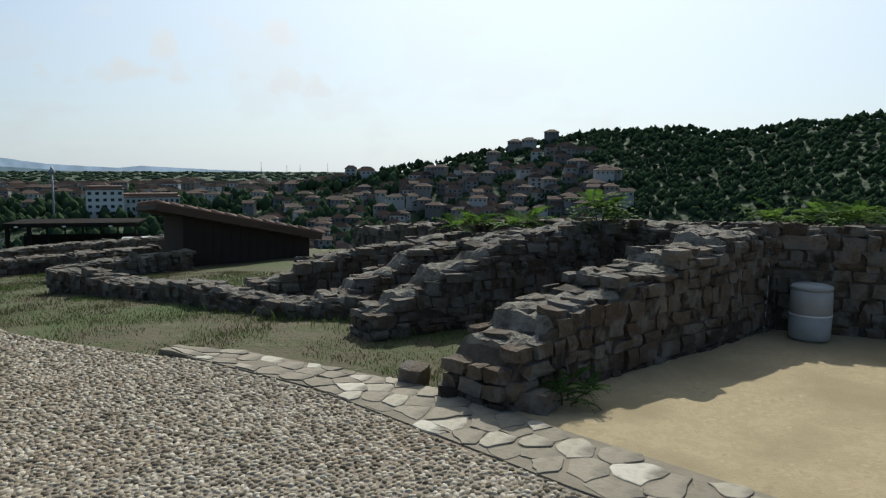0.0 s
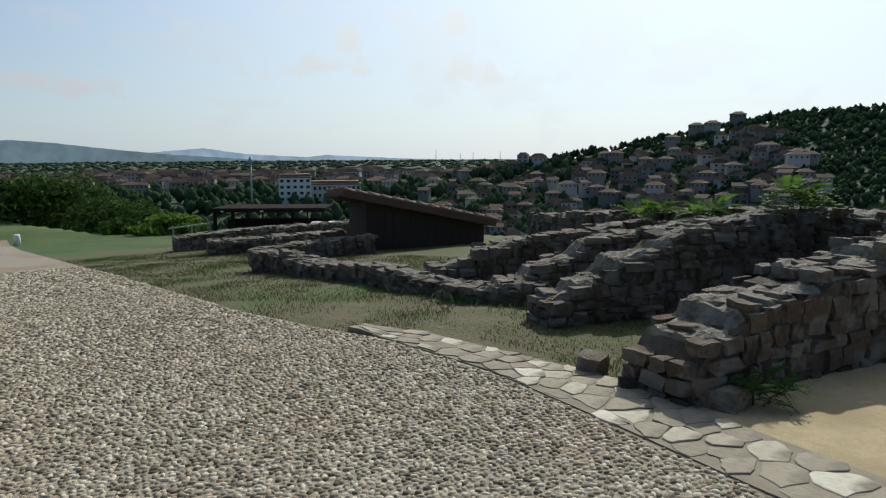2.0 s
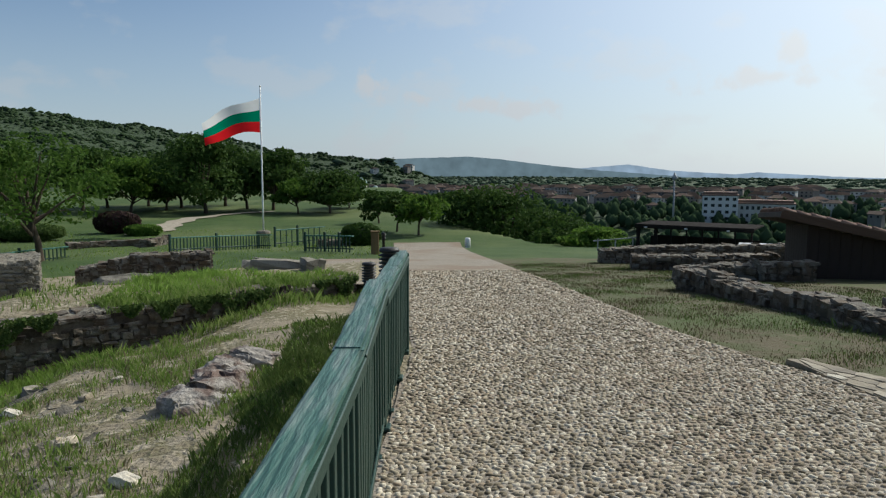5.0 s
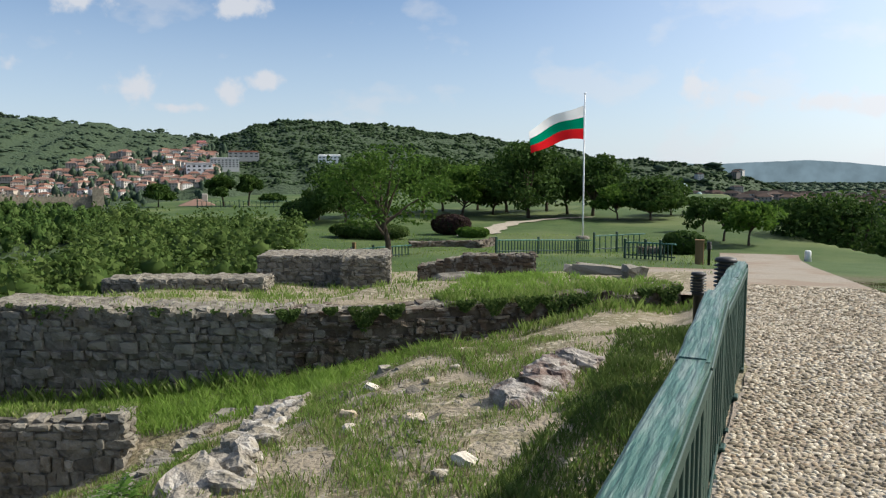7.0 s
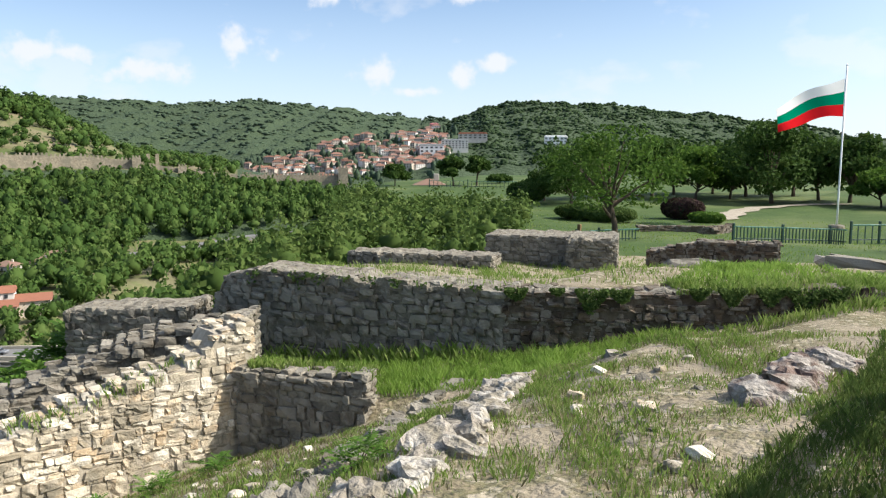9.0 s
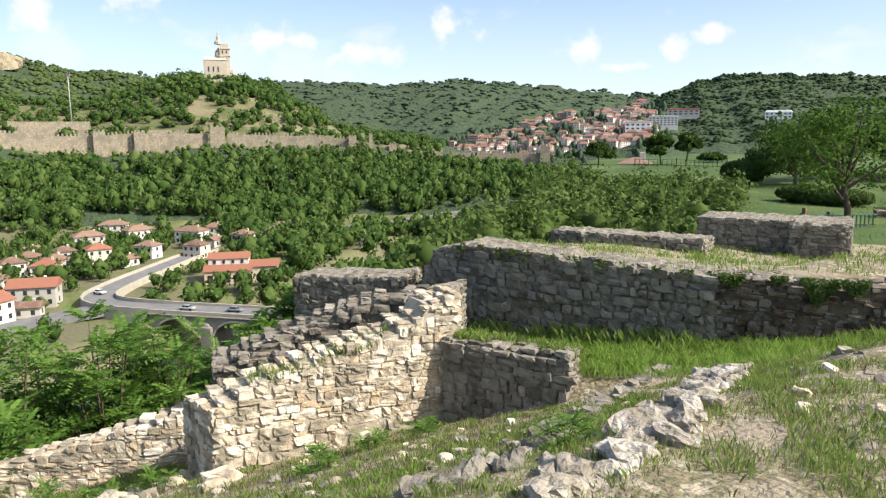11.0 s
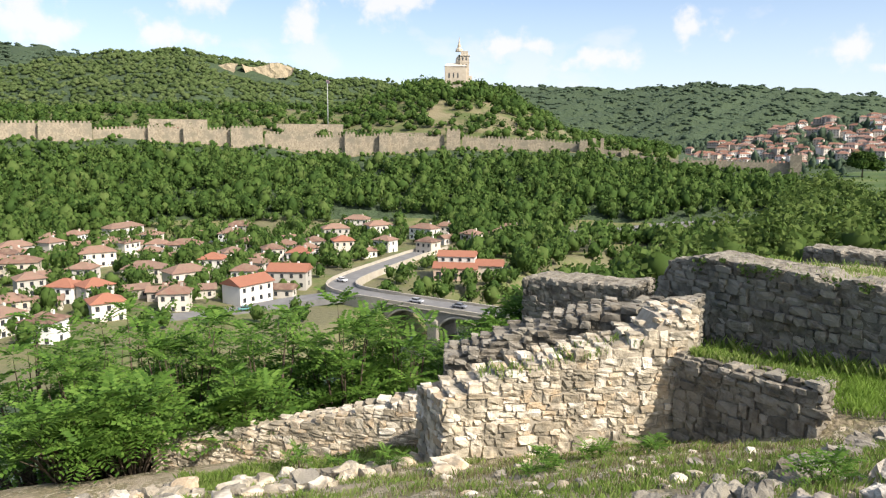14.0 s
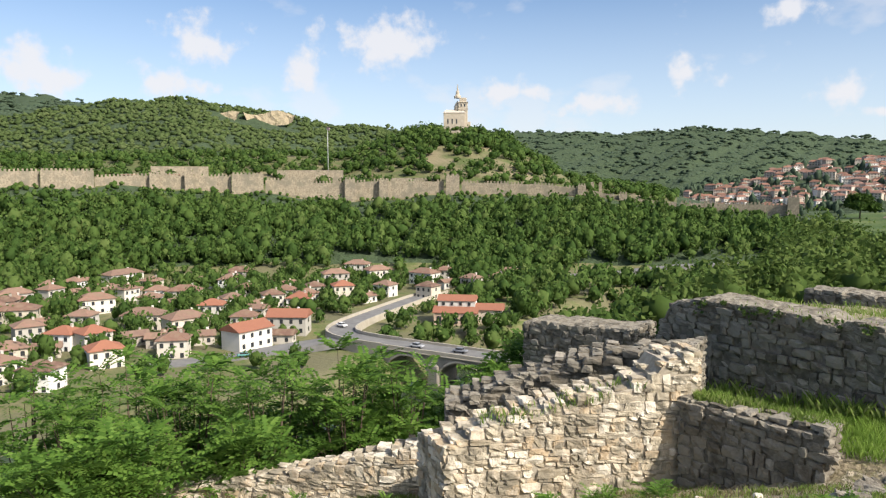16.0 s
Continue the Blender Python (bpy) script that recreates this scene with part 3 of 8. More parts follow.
def blob_mesh(name, material, seed, rough=0.22, cuts=2, square=0.5):
    """A broken stone one metre across: a cube rounded a little and knocked about."""
    bm = bmesh.new()
    bmesh.ops.create_cube(bm, size=1)
    bmesh.ops.subdivide_edges(bm, edges=list(bm.edges), cuts=cuts, use_grid_fill=True)
    r = random.Random(seed)
    off = Vector((r.random() * 50, r.random() * 50, r.random() * 50))
    for v in bm.verts:
        ball = v.co.normalized() * 0.62
        v.co = v.co * square + ball * (1 - square)
        v.co += noise.noise_vector(v.co * 1.6 + off) * rough * 0.55 + noise.noise_vector(v.co * 4 + off) * rough * 0.3
    lo = Vector([min(v.co[k] for v in bm.verts) for k in range(3)])
    hi = Vector([max(v.co[k] for v in bm.verts) for k in range(3)])
    for v in bm.verts:
        v.co = Vector([(v.co[k] - lo[k]) / (hi[k] - lo[k]) - 0.5 for k in range(3)])
    me = bpy.data.meshes.new(name)
    bm.to_mesh(me)
    bm.free()
    me.materials.append(material)
    return me


def stone_set(material, n=9, rough=0.2, square=0.72, seed=0, cuts=1):
    return [blob_mesh("stone", material, seed + k, rough, cuts, square) for k in range(n)]


S_DARK, S_PALE, S_GREY = stone_set(M_DARK, seed=1, square=0.80, rough=0.32), stone_set(M_PALE, seed=30, rough=0.32, square=0.84), stone_set(M_GREY, seed=60, square=0.72, rough=0.36)
S_ROCK, S_RUST = stone_set(M_ROCK, 7, 0.5, 0.5, 90, 4), stone_set(M_RUSTROCK, 3, 0.5, 0.5, 97, 4)
HEAPS = {"weathered_shaded_stone": M_DARK_HEAP, "limestone": M_PALE_HEAP, "lichen_stone": M_GREY_HEAP}


def stone_wall(label, pts, base, top, thick, stones, size=(0.26, 0.13), cap=None, far_face=False, lump=0.03, ends=(True, True), name="stone_wall", core=None, near_side=1, singles=150):
    """A ruined wall along pts (its near face; the body lies to the left of its run). base and top: heights as functions of the run.
    Every face stone, end stone and coping stone is a piece of its own on a mortar core."""
    run = [0.0]
    for a, b in zip(pts, pts[1:]):
        run.append(run[-1] + math.dist(a, b))

    def at(s, inward=0.0):
        s = min(max(s, 0), run[-1])
        k = max(i for i in range(len(pts) - 1) if run[i] <= s + 1e-9)
        t = (s - run[k]) / (run[k + 1] - run[k])
        dx, dy = (pts[k + 1][0] - pts[k][0]) / (run[k + 1] - run[k]), (pts[k + 1][1] - pts[k][1]) / (run[k + 1] - run[k])
        return (pts[k][0] + dx * t * (run[k + 1] - run[k]) - dy * inward * near_side, pts[k][1] + dy * t * (run[k + 1] - run[k]) + dx * inward * near_side, math.degrees(math.atan2(dy, dx)))

    n = max(3, int(run[-1] / 0.15))
    v, f = [], []
    for k in range(n + 1):
        s = run[-1] * k / n
        t = top(s) - 0.05 + 0.03 * noise.noise(Vector((s * 3, 0, base(s))))
        for inw, z in ((0.0, base(s) - 0.35), (0.004, t), (thick * 0.5, t + 0.01), (thick - 0.02, t), (thick - 0.02, base(s) - 0.35)):
            x, y, _ = at(s, inw)
            v.append((x, y, z + (0.02 * noise.noise(Vector((x * 4, y * 4, z))) if z > base(s) else 0)))
    for k in range(n):
        f += [(k * 5 + j, k * 5 + j + 1, k * 5 + j + 6, k * 5 + j + 5) for j in range(4)]
    f += [(0, 1, 2, 3, 4), tuple(n * 5 + j for j in (4, 3, 2, 1, 0))]
    wall = tagged(new(name, mesh(name, v, f, core or (M_DARKMORTAR if stones is S_DARK else M_OLDMORTAR if stones is S_GREY else M_MORTAR))), label, "stone wall")
    ln, ht = size

    laid = []

    def lay(x, y, z, rz, sx, sy, sz, tilt=4):
        laid.append((x, y, rnd.choice(stones), pose(x, y, z, rnd.uniform(-tilt, tilt), rnd.uniform(-tilt, tilt), rz + rnd.choice((0, 180)) + rnd.uniform(-tilt, tilt)) @ Matrix.Diagonal((sx, sy, sz, 1))))

    def face(inward):
        zlow, zhigh = min(base(run[-1] * k / 8) for k in range(9)) - 0.05, max(top(run[-1] * k / 20) for k in range(21))
        z = zlow
        while z < zhigh:
            h = ht * rnd.uniform(0.6, 1.5)
            s = -rnd.random() * ln * 0.4
            while s < run[-1]:
                w = ln * rnd.choice((0.5, 0.7, 0.85, 1.0, 1.2, 1.55))
                mid = s + w / 2
                if 0 <= mid <= run[-1] and base(mid) - 0.1 < z + h / 2 and z + h * 0.6 < top(mid) + rnd.uniform(-0.03, 0.05):
                    x, y, rz = at(mid, inward + rnd.uniform(-lump, lump))
                    lay(x, y, z + h / 2 + h * rnd.uniform(-0.14, 0.14), rz, w * rnd.uniform(0.95, 1.1), min(0.17, thick * 0.4), h * rnd.uniform(0.85, 1.4))
                s += w
            z += h

    face(0.055 if stones is S_PALE else 0.05 if stones is S_DARK else 0.035)
    if far_face:
        face(thick - 0.04)
    for on, s in zip(ends, (0.0, run[-1])):
        if on:
            z = base(s) - 0.03
            while z < top(s) - 0.03:
                h = ht * rnd.uniform(0.8, 1.3)
                inw = 0.0
                while inw < thick - 0.04:
                    w = min(ln * rnd.uniform(0.7, 1.2), thick - inw)
                    x, y, rz = at(s, inw + w / 2)
                    lay(x, y, z + h / 2, rz + 90, w, 0.15, h * 0.97)
                    inw += w
                z += h
    if cap is None:
        s = 0.0
        while s < run[-1]:
            w = ln * rnd.uniform(0.6, 1.4)
            inw = 0.02
            while inw < thick:
                dep = min(thick - inw + 0.02, rnd.uniform(0.14, 0.30))
                x, y, rz = at(s + w / 2, inw + dep / 2)
                lay(x, y, top(min(s + w / 2, run[-1])) - 0.02 + rnd.uniform(-0.02, 0.03), rz, w * 0.95, dep * 0.95, ht * rnd.uniform(0.5, 0.9), 8)
                inw += dep + 0.02
            s += w + 0.01
    else:
        part("coping", coping_mesh(at, run[-1], top, thick, cap), wall, "weathered mortar coping")
        s = 0.0
        while s < run[-1]:
            w = ln * rnd.uniform(0.4, 1.1)
            if rnd.random() < 0.6:
                x, y, rz = at(s + w / 2, rnd.choice((0.03, 0.05, 0.12, thick - 0.06)))
                lay(x, y, top(min(s + w / 2, run[-1])) - rnd.uniform(0.01, 0.05), rz, w, rnd.uniform(0.1, 0.24), ht * rnd.uniform(0.4, 0.8), 9)
            s += w * 0.8
    if cap is None and stones is S_DARK:
        part("coping", coping_mesh(lambda q, o: at(q, 0.06 + o * (thick - 0.12) / thick), run[-1], lambda q: top(q) + 0.005, thick, M_CAP), wall, "crumbling pale mortar between the top stones")
    # the stones next to the path one by one, the others as one heap
    laid.sort(key=lambda q: math.hypot(q[0], q[1]))
    for x, y, me, m in laid[:singles]:
        part("stone", me, wall, "", m)
    rest = laid[singles:]
    if rest:
        vs, qs, count = [], [], 0
        for x, y, me, m in rest:
            vs += [tuple(m @ p.co) for p in me.vertices]
            qs += [[i + count for i in p.vertices] for p in me.polygons]
            count += len(me.vertices)
        tagged(part("rubble", fast("rubble", vs, qs, HEAPS[stones[0].materials[0].name]), wall, "closely laid smaller stones"), kind="stuff")
    return wall


def coping_mesh(at, length, top, thick, material):
    """A crumbling crust of mortar along a wall's top."""
    n = max(6, int(length / 0.05))
    v, f = [], []
    inws = [-0.035, -0.03, 0.04] + [thick * k / 12 for k in range(1, 12)] + [thick - 0.04, thick + 0.02, thick + 0.025]
    c = len(inws)
    for k in range(n + 1):
        s = length * k / n
        for j, inw in enumerate(inws):
            rim = j < 3 or j > c - 4
            x, y, _ = at(s, inw + (0.05 * noise.noise(Vector((s * 6, j // 3, 3))) + 0.03 * noise.noise(Vector((s * 17, j // 3, 5))) if rim else 0))
            z = top(s) + (-0.09 if j in (0, c - 1) else -0.03 if j in (1, c - 2) else 0.005)
            q = Vector((x, y, 0))
            v.append((x, y, z + 0.05 * noise.noise(q * 2.3) + 0.035 * noise.noise(q * 7.0) + 0.022 * noise.noise(q * 19.0)))
    for k in range(n):
        f += [(k * c + j, k * c + j + 1, (k + 1) * c + j + 1, (k + 1) * c + j) for j in range(c - 1)]
        f.append((k * c + c - 1, k * c, (k + 1) * c, (k + 1) * c + c - 1))
    f += [tuple(range(c)), tuple(n * c + j for j in reversed(range(c)))]
    return mesh("coping", v, f, material)


def zland(x, y):
    return float(land(x, y))


# ---- leaves, crowns, trees ----


def leaf_quads(centres, normals, size, r, ratio=0.7):
    """A bent-diamond leaf clump at each place, turned about its normal."""
    n = len(centres)
    a = r.normal(size=(n, 3))
    t = np.cross(normals, a)
    t /= np.linalg.norm(t, axis=1, keepdims=True) + 1e-9
    b = np.cross(normals, t)
    s = (size * r.uniform(0.6, 1.35, n))[:, None]
    v = np.stack([centres - t * s, centres - b * s * ratio, centres + t * s, centres + b * s * ratio], 1)
    v[:, 0] -= normals * s * 0.25
    v[:, 2] -= normals * s * 0.25
    return v.reshape(-1, 3)


def crown(n, size, r, blobs=7, squash=0.85, spread=0.55):
    """Leaf clumps over a heap of rounded lobes, about one metre in radius, standing on z = -1."""
    cs = r.normal(size=(blobs, 3)) * spread * [0.75, 0.75, 0.6]
    cs[:, 2] += 0.05
    rs = r.uniform(0.38, 0.62, blobs)
    k = r.integers(0, blobs, n)
    d = r.normal(size=(n, 3))
    d[:, 2] = d[:, 2] * 0.9 + 0.25
    d /= np.linalg.norm(d, axis=1, keepdims=True)
    c = cs[k] + d * (rs[k] * r.uniform(0.75, 1.08, n))[:, None]
    nn = d + r.normal(size=(n, 3)) * 0.55
    nn /= np.linalg.norm(nn, axis=1, keepdims=True)
    c[:, 2] *= squash
    return leaf_quads(c, nn, size, r)


def lump(r, sides=6, rings=3, rough=0.3):
    """A closed, knobbly crown of few faces, about one metre in radius, as loose four-cornered faces sharing their places."""
    g = np.zeros((rings + 1, sides, 3))
    for i in range(rings + 1):
        t = math.pi * (0.06 + 0.80 * i / rings)
        for j in range(sides):
            a = 2 * math.pi * (j + 0.5 * (i % 2)) / sides
            q = 1 + r.uniform(-rough, rough)
            g[i, j] = (math.sin(t) * math.cos(a) * q * 0.95, math.sin(t) * math.sin(a) * q * 0.95, math.cos(t) * q * 0.9 - 0.05)
    return g


def clump(r, sides, rings, rough, leaves=0, size=0.2, body=0.8, blobs=6):
    """A crown to copy: a smooth knobbly body with loose leaf clumps over it, as places and four-cornered faces."""
    g = lump(r, sides, rings, rough) * body
    v = g.reshape(-1, 3)
    q = [(i * sides + j, (i + 1) * sides + j, (i + 1) * sides + (j + 1) % sides, i * sides + (j + 1) % sides) for i in range(rings) for j in range(sides)]
    q += [(0, j, j + 1, j + 2 if j + 2 < sides else 0) for j in range(1, sides - 1, 2) if j + 2 < sides]
    if leaves:
        lv = crown(leaves, size, r, blobs)
        q += (np.arange(len(lv)).reshape(-1, 4) + len(v)).tolist()
        v = np.concatenate([v, lv])
    return v, np.array(q)


def scatter_crowns(name, places, radii, heights, templates, material, label, category="trees"):
    """Many crowns in one mesh, each a turned and stretched copy of a template."""
    vs, qs, count = [], [], 0
    for (x, y, z), ra, h in zip(places, radii, heights):
        t, q = templates[int(rng.integers(len(templates)))]
        a = rng.uniform(0, 6.28)
        c, s = math.cos(a), math.sin(a)
        vs.append(np.stack([(t[:, 0] * c - t[:, 1] * s) * ra + x, (t[:, 0] * s + t[:, 1] * c) * ra + y, (t[:, 2] + 0.9) * h * 0.5 + z], 1))
        qs.append(q + count)
        count += len(t)
    return tagged(new(name, fast(name, np.concatenate(vs), np.concatenate(qs), material, True)), label, category, kind="stuff")


def tube(points, radii, sides=6):
    v, f = [], []
    for k, (p, r) in enumerate(zip(points, radii)):
        way = (Vector(points[min(k + 1, len(points) - 1)]) - Vector(points[max(k - 1, 0)])).normalized()
        a = way.orthogonal().normalized()
        b = way.cross(a)
        v += [tuple(Vector(p) + (a * math.cos(2 * math.pi * j / sides) + b * math.sin(2 * math.pi * j / sides)) * r) for j in range(sides)]
    for k in range(len(points) - 1):
        f += [(k * sides + j, k * sides + (j + 1) % sides, (k + 1) * sides + (j + 1) % sides, (k + 1) * sides + j) for j in range(sides)]
    return v, f


def tubes(name, runs, material, sides=6):
    v, f = [], []
    for pts, rad in runs:
        a, b = tube(pts, rad, sides)
        f += [tuple(i + len(v) for i in q) for q in b]
        v += a
    return mesh(name, v, f, material, True)


def tree(x, y, height, width, leaves, label, material=None, seed=0, trunk=0.3, leaf=0.16, name="tree", blobs=9, category="tree"):
    """A tapered trunk with limbs, and a crown of leaf clumps round the limbs' ends."""
    r = np.random.default_rng(seed)
    z = zland(x, y)
    root = holder(name, x, y, z)
    tagged(root, label, category)
    th = height * trunk
    lean = r.normal(size=2) * 0.04 * height
    runs = [([(0, 0, -0.2), (lean[0] * 0.3, lean[1] * 0.3, th * 0.6), (lean[0], lean[1], th * 1.15), (lean[0] * 1.4, lean[1] * 1.4, height * 0.72)],
             [height * 0.035, height * 0.026, height * 0.02, height * 0.006])]
    ends = []
    for k in range(blobs):
        a = 2 * math.pi * (k + r.uniform(-0.3, 0.3)) / blobs * 1.0
        ra = width * 0.5 * r.uniform(0.45, 0.78) if k % 3 else width * 0.14
        zz = th + (height - th) * (r.uniform(0.14, 0.7) if k % 3 else r.uniform(0.6, 0.86))
        e = (lean[0] + ra * math.cos(a), lean[1] + ra * math.sin(a), zz)
        ends.append(e)
        s0 = (lean[0], lean[1], th * r.uniform(0.8, 1.2))
        m = tuple((p + q) / 2 + (0.12 * height * 0.2 if i == 2 else 0) for i, (p, q) in enumerate(zip(s0, e)))
        runs.append(([s0, m, e], [height * 0.014, height * 0.009, height * 0.003]))
    part("trunk", tubes("trunk", runs, M_BARK), root)
    per = max(20, leaves // blobs)
    vs = []
    for e in ends:
        n = per
        d = r.normal(size=(n, 3))
        d /= np.linalg.norm(d, axis=1, keepdims=True)
        rad = np.array([width * 0.27, width * 0.27, (height - th) * 0.24]) * r.uniform(0.6, 1.25)
        c = np.array(e) + d * rad * (r.uniform(0.35, 1.0, n) ** 0.5)[:, None]
        nn = d * 0.7 + r.normal(size=(n, 3)) * 0.7 + [0, 0, 0.4]
        nn /= np.linalg.norm(nn, axis=1, keepdims=True)
        vs.append(leaf_quads(c, nn, leaf, r, 0.55))
    v = np.concatenate(vs)
    part("crown", fast("crown", v, np.arange(len(v)).reshape(-1, 4), material or F_TREE), root)
    return root

# ---- path, court and fence ----
RIGHT_Y, RIGHT_X = [-6, 1.5, 2.6, 3.8, 5.0, 6.2, 7.7, 13.9, 29, 38], [3.2, 3.31, 3.45, 3.58, 3.5, 3.27, 3.13, 3.45, 4.1, 4.8]
LEFT_Y, LEFT_X = [-6, 0, 1.5, 2.6, 3.6, 6.5, 8, 14, 38], [-1.05, -0.33, -0.17, -0.03, 0.03, 0.42, 0.42, 0.5, 1.3]


def path_sides(y):
    return float(np.interp(y, LEFT_Y, LEFT_X)), float(np.interp(y, RIGHT_Y, RIGHT_X))


def build_path():
    v, f = [], []
    ys = np.concatenate([np.arange(-6, 12, 0.25), np.arange(12, 38.1, 1.0)])
    cols = 12
    for y in ys:
        a, b = path_sides(y)
        for k in range(cols + 1):
            x = a + (b - a) * k / cols
            edge = 0.05 * noise.noise(Vector((y * 2, k, 0))) if k in (0, cols) else 0
            v.append((x + edge, y, float(plateau(3.0, y)) + 0.014))
    for i in range(len(ys) - 1):
        f += [(i * (cols + 1) + k, i * (cols + 1) + k + 1, (i + 1) * (cols + 1) + k + 1, (i + 1) * (cols + 1) + k) for k in range(cols)]
    path = tagged(new("path", mesh("path", v, f, M_GRAVELBED)), "broad path of river pebbles set in mortar", "path", kind="structure")
    # pebbles, closest near where one walks
    def pebble(seed):
        r = random.Random(seed)
        me_v, me_f = [], []
        rings, sides = [(1.0, -0.2), (0.72, 0.42)], 6
        for q, h in rings:
            me_v += [(0.5 * q * math.cos(2 * math.pi * j / sides) * r.uniform(0.88, 1.1), 0.5 * q * math.sin(2 * math.pi * j / sides) * r.uniform(0.88, 1.1), h) for j in range(sides)]
        me_v.append((0, 0, 0.58))
        for i in range(1):
            me_f += [(i * sides + j, i * sides + (j + 1) % sides, (i + 1) * sides + (j + 1) % sides, (i + 1) * sides + j) for j in range(sides)]
        me_f += [(sides + j, sides + (j + 1) % sides, 2 * sides) for j in range(sides)]
        return me_v, me_f
    kinds = [pebble(k) for k in range(8)]
    one = [mesh("pebble", *k, M_PEBBLE_ONE, True) for k in kinds]
    vs, fs, count, singles = [], [], 0, 0
    y = -3.0
    while y < 17:
        a, b = path_sides(y)
        gap = 0.040 if y < 6 else 0.048 if y < 11 else 0.075
        x = a + 0.02 + rnd.random() * gap
        while x < b - 0.02:
            px, py = x + rnd.uniform(-0.3, 0.3) * gap, y + rnd.uniform(-0.3, 0.3) * gap
            ln, wd, h = gap * rnd.uniform(0.85, 1.6), gap * rnd.uniform(0.6, 0.95), gap * rnd.uniform(0.16, 0.36)
            ang = rnd.gauss(0.3, 0.7)
            z = float(np.interp(py, [-100, 5, 8, 36], [0, 0, -0.14, -2.4])) + 0.014
            if 1.75 < py < 2.6 and 2.0 < px < 3.3 and singles < 300:
                singles += 1
                part("pebble", one[singles % 8], path, "", pose(px, py, z, rnd.uniform(-8, 8), rnd.uniform(-8, 8), math.degrees(ang)) @ Matrix.Diagonal((ln, wd, h * 1.6, 1)))
            else:
                kv, kf = kinds[rnd.randrange(8)]
                c, s = math.cos(ang), math.sin(ang)
                tx, ty = rnd.uniform(-0.12, 0.12), rnd.uniform(-0.12, 0.12)
                vs += [(px + q[0] * ln * c - q[1] * wd * s, py + q[0] * ln * s + q[1] * wd * c, z + q[2] * h * 1.6 + (q[0] * tx + q[1] * ty) * ln) for q in kv]
                fs += [tuple(i + count for i in q) for q in kf]
                count += len(kv)
            x += gap * rnd.uniform(0.85, 1.15)
        y += gap * 0.86
    tagged(part("pebble_bed", mesh("pebble_bed", vs, fs, M_PEBBLE, True), path, "grey and tan river pebbles in rows"), kind="stuff")
    return path


M_GRAVELBED = surface("pebble_mortar", [(0.16, 0.14, 0.11), (0.33, 0.29, 0.235), (0.22, 0.19, 0.15), (0.42, 0.38, 0.32)], scale=22, bump=0.9, bump_scale=34, world=True, stain=(0.24, 0.185, 0.135), stain_scale=0.6, bump_dist=0.02, detail=3)


def build_court():
    v, f = [], []
    ys = np.arange(-6, 2.75, 0.25)
    for y in ys:
        a = float(np.interp(y, [-6, 0.85, 2.0, 2.8], [3.72, 3.80, 3.93, 4.1]))
        b = 8.8
        v += [(a + (b - a) * k / 10, y, 0.020 + 0.005 * noise.noise(Vector((a + k, y * 1.5, 0)))) for k in range(11)]
    for i in range(len(ys) - 1):
        f += [(i * 11 + k, i * 11 + k + 1, (i + 1) * 11 + k + 1, (i + 1) * 11 + k) for k in range(10)]
    tagged(new("court_floor", mesh("court_floor", v, f, M_SAND, True)), "yellow rolled sand floor of a ruined court", "floor", kind="structure")


M_FLAGBED = surface("flag_mortar", [(0.19, 0.165, 0.12), (0.29, 0.25, 0.19)], scale=5, bump=0.6, bump_scale=60, world=True, bump_dist=0.006)


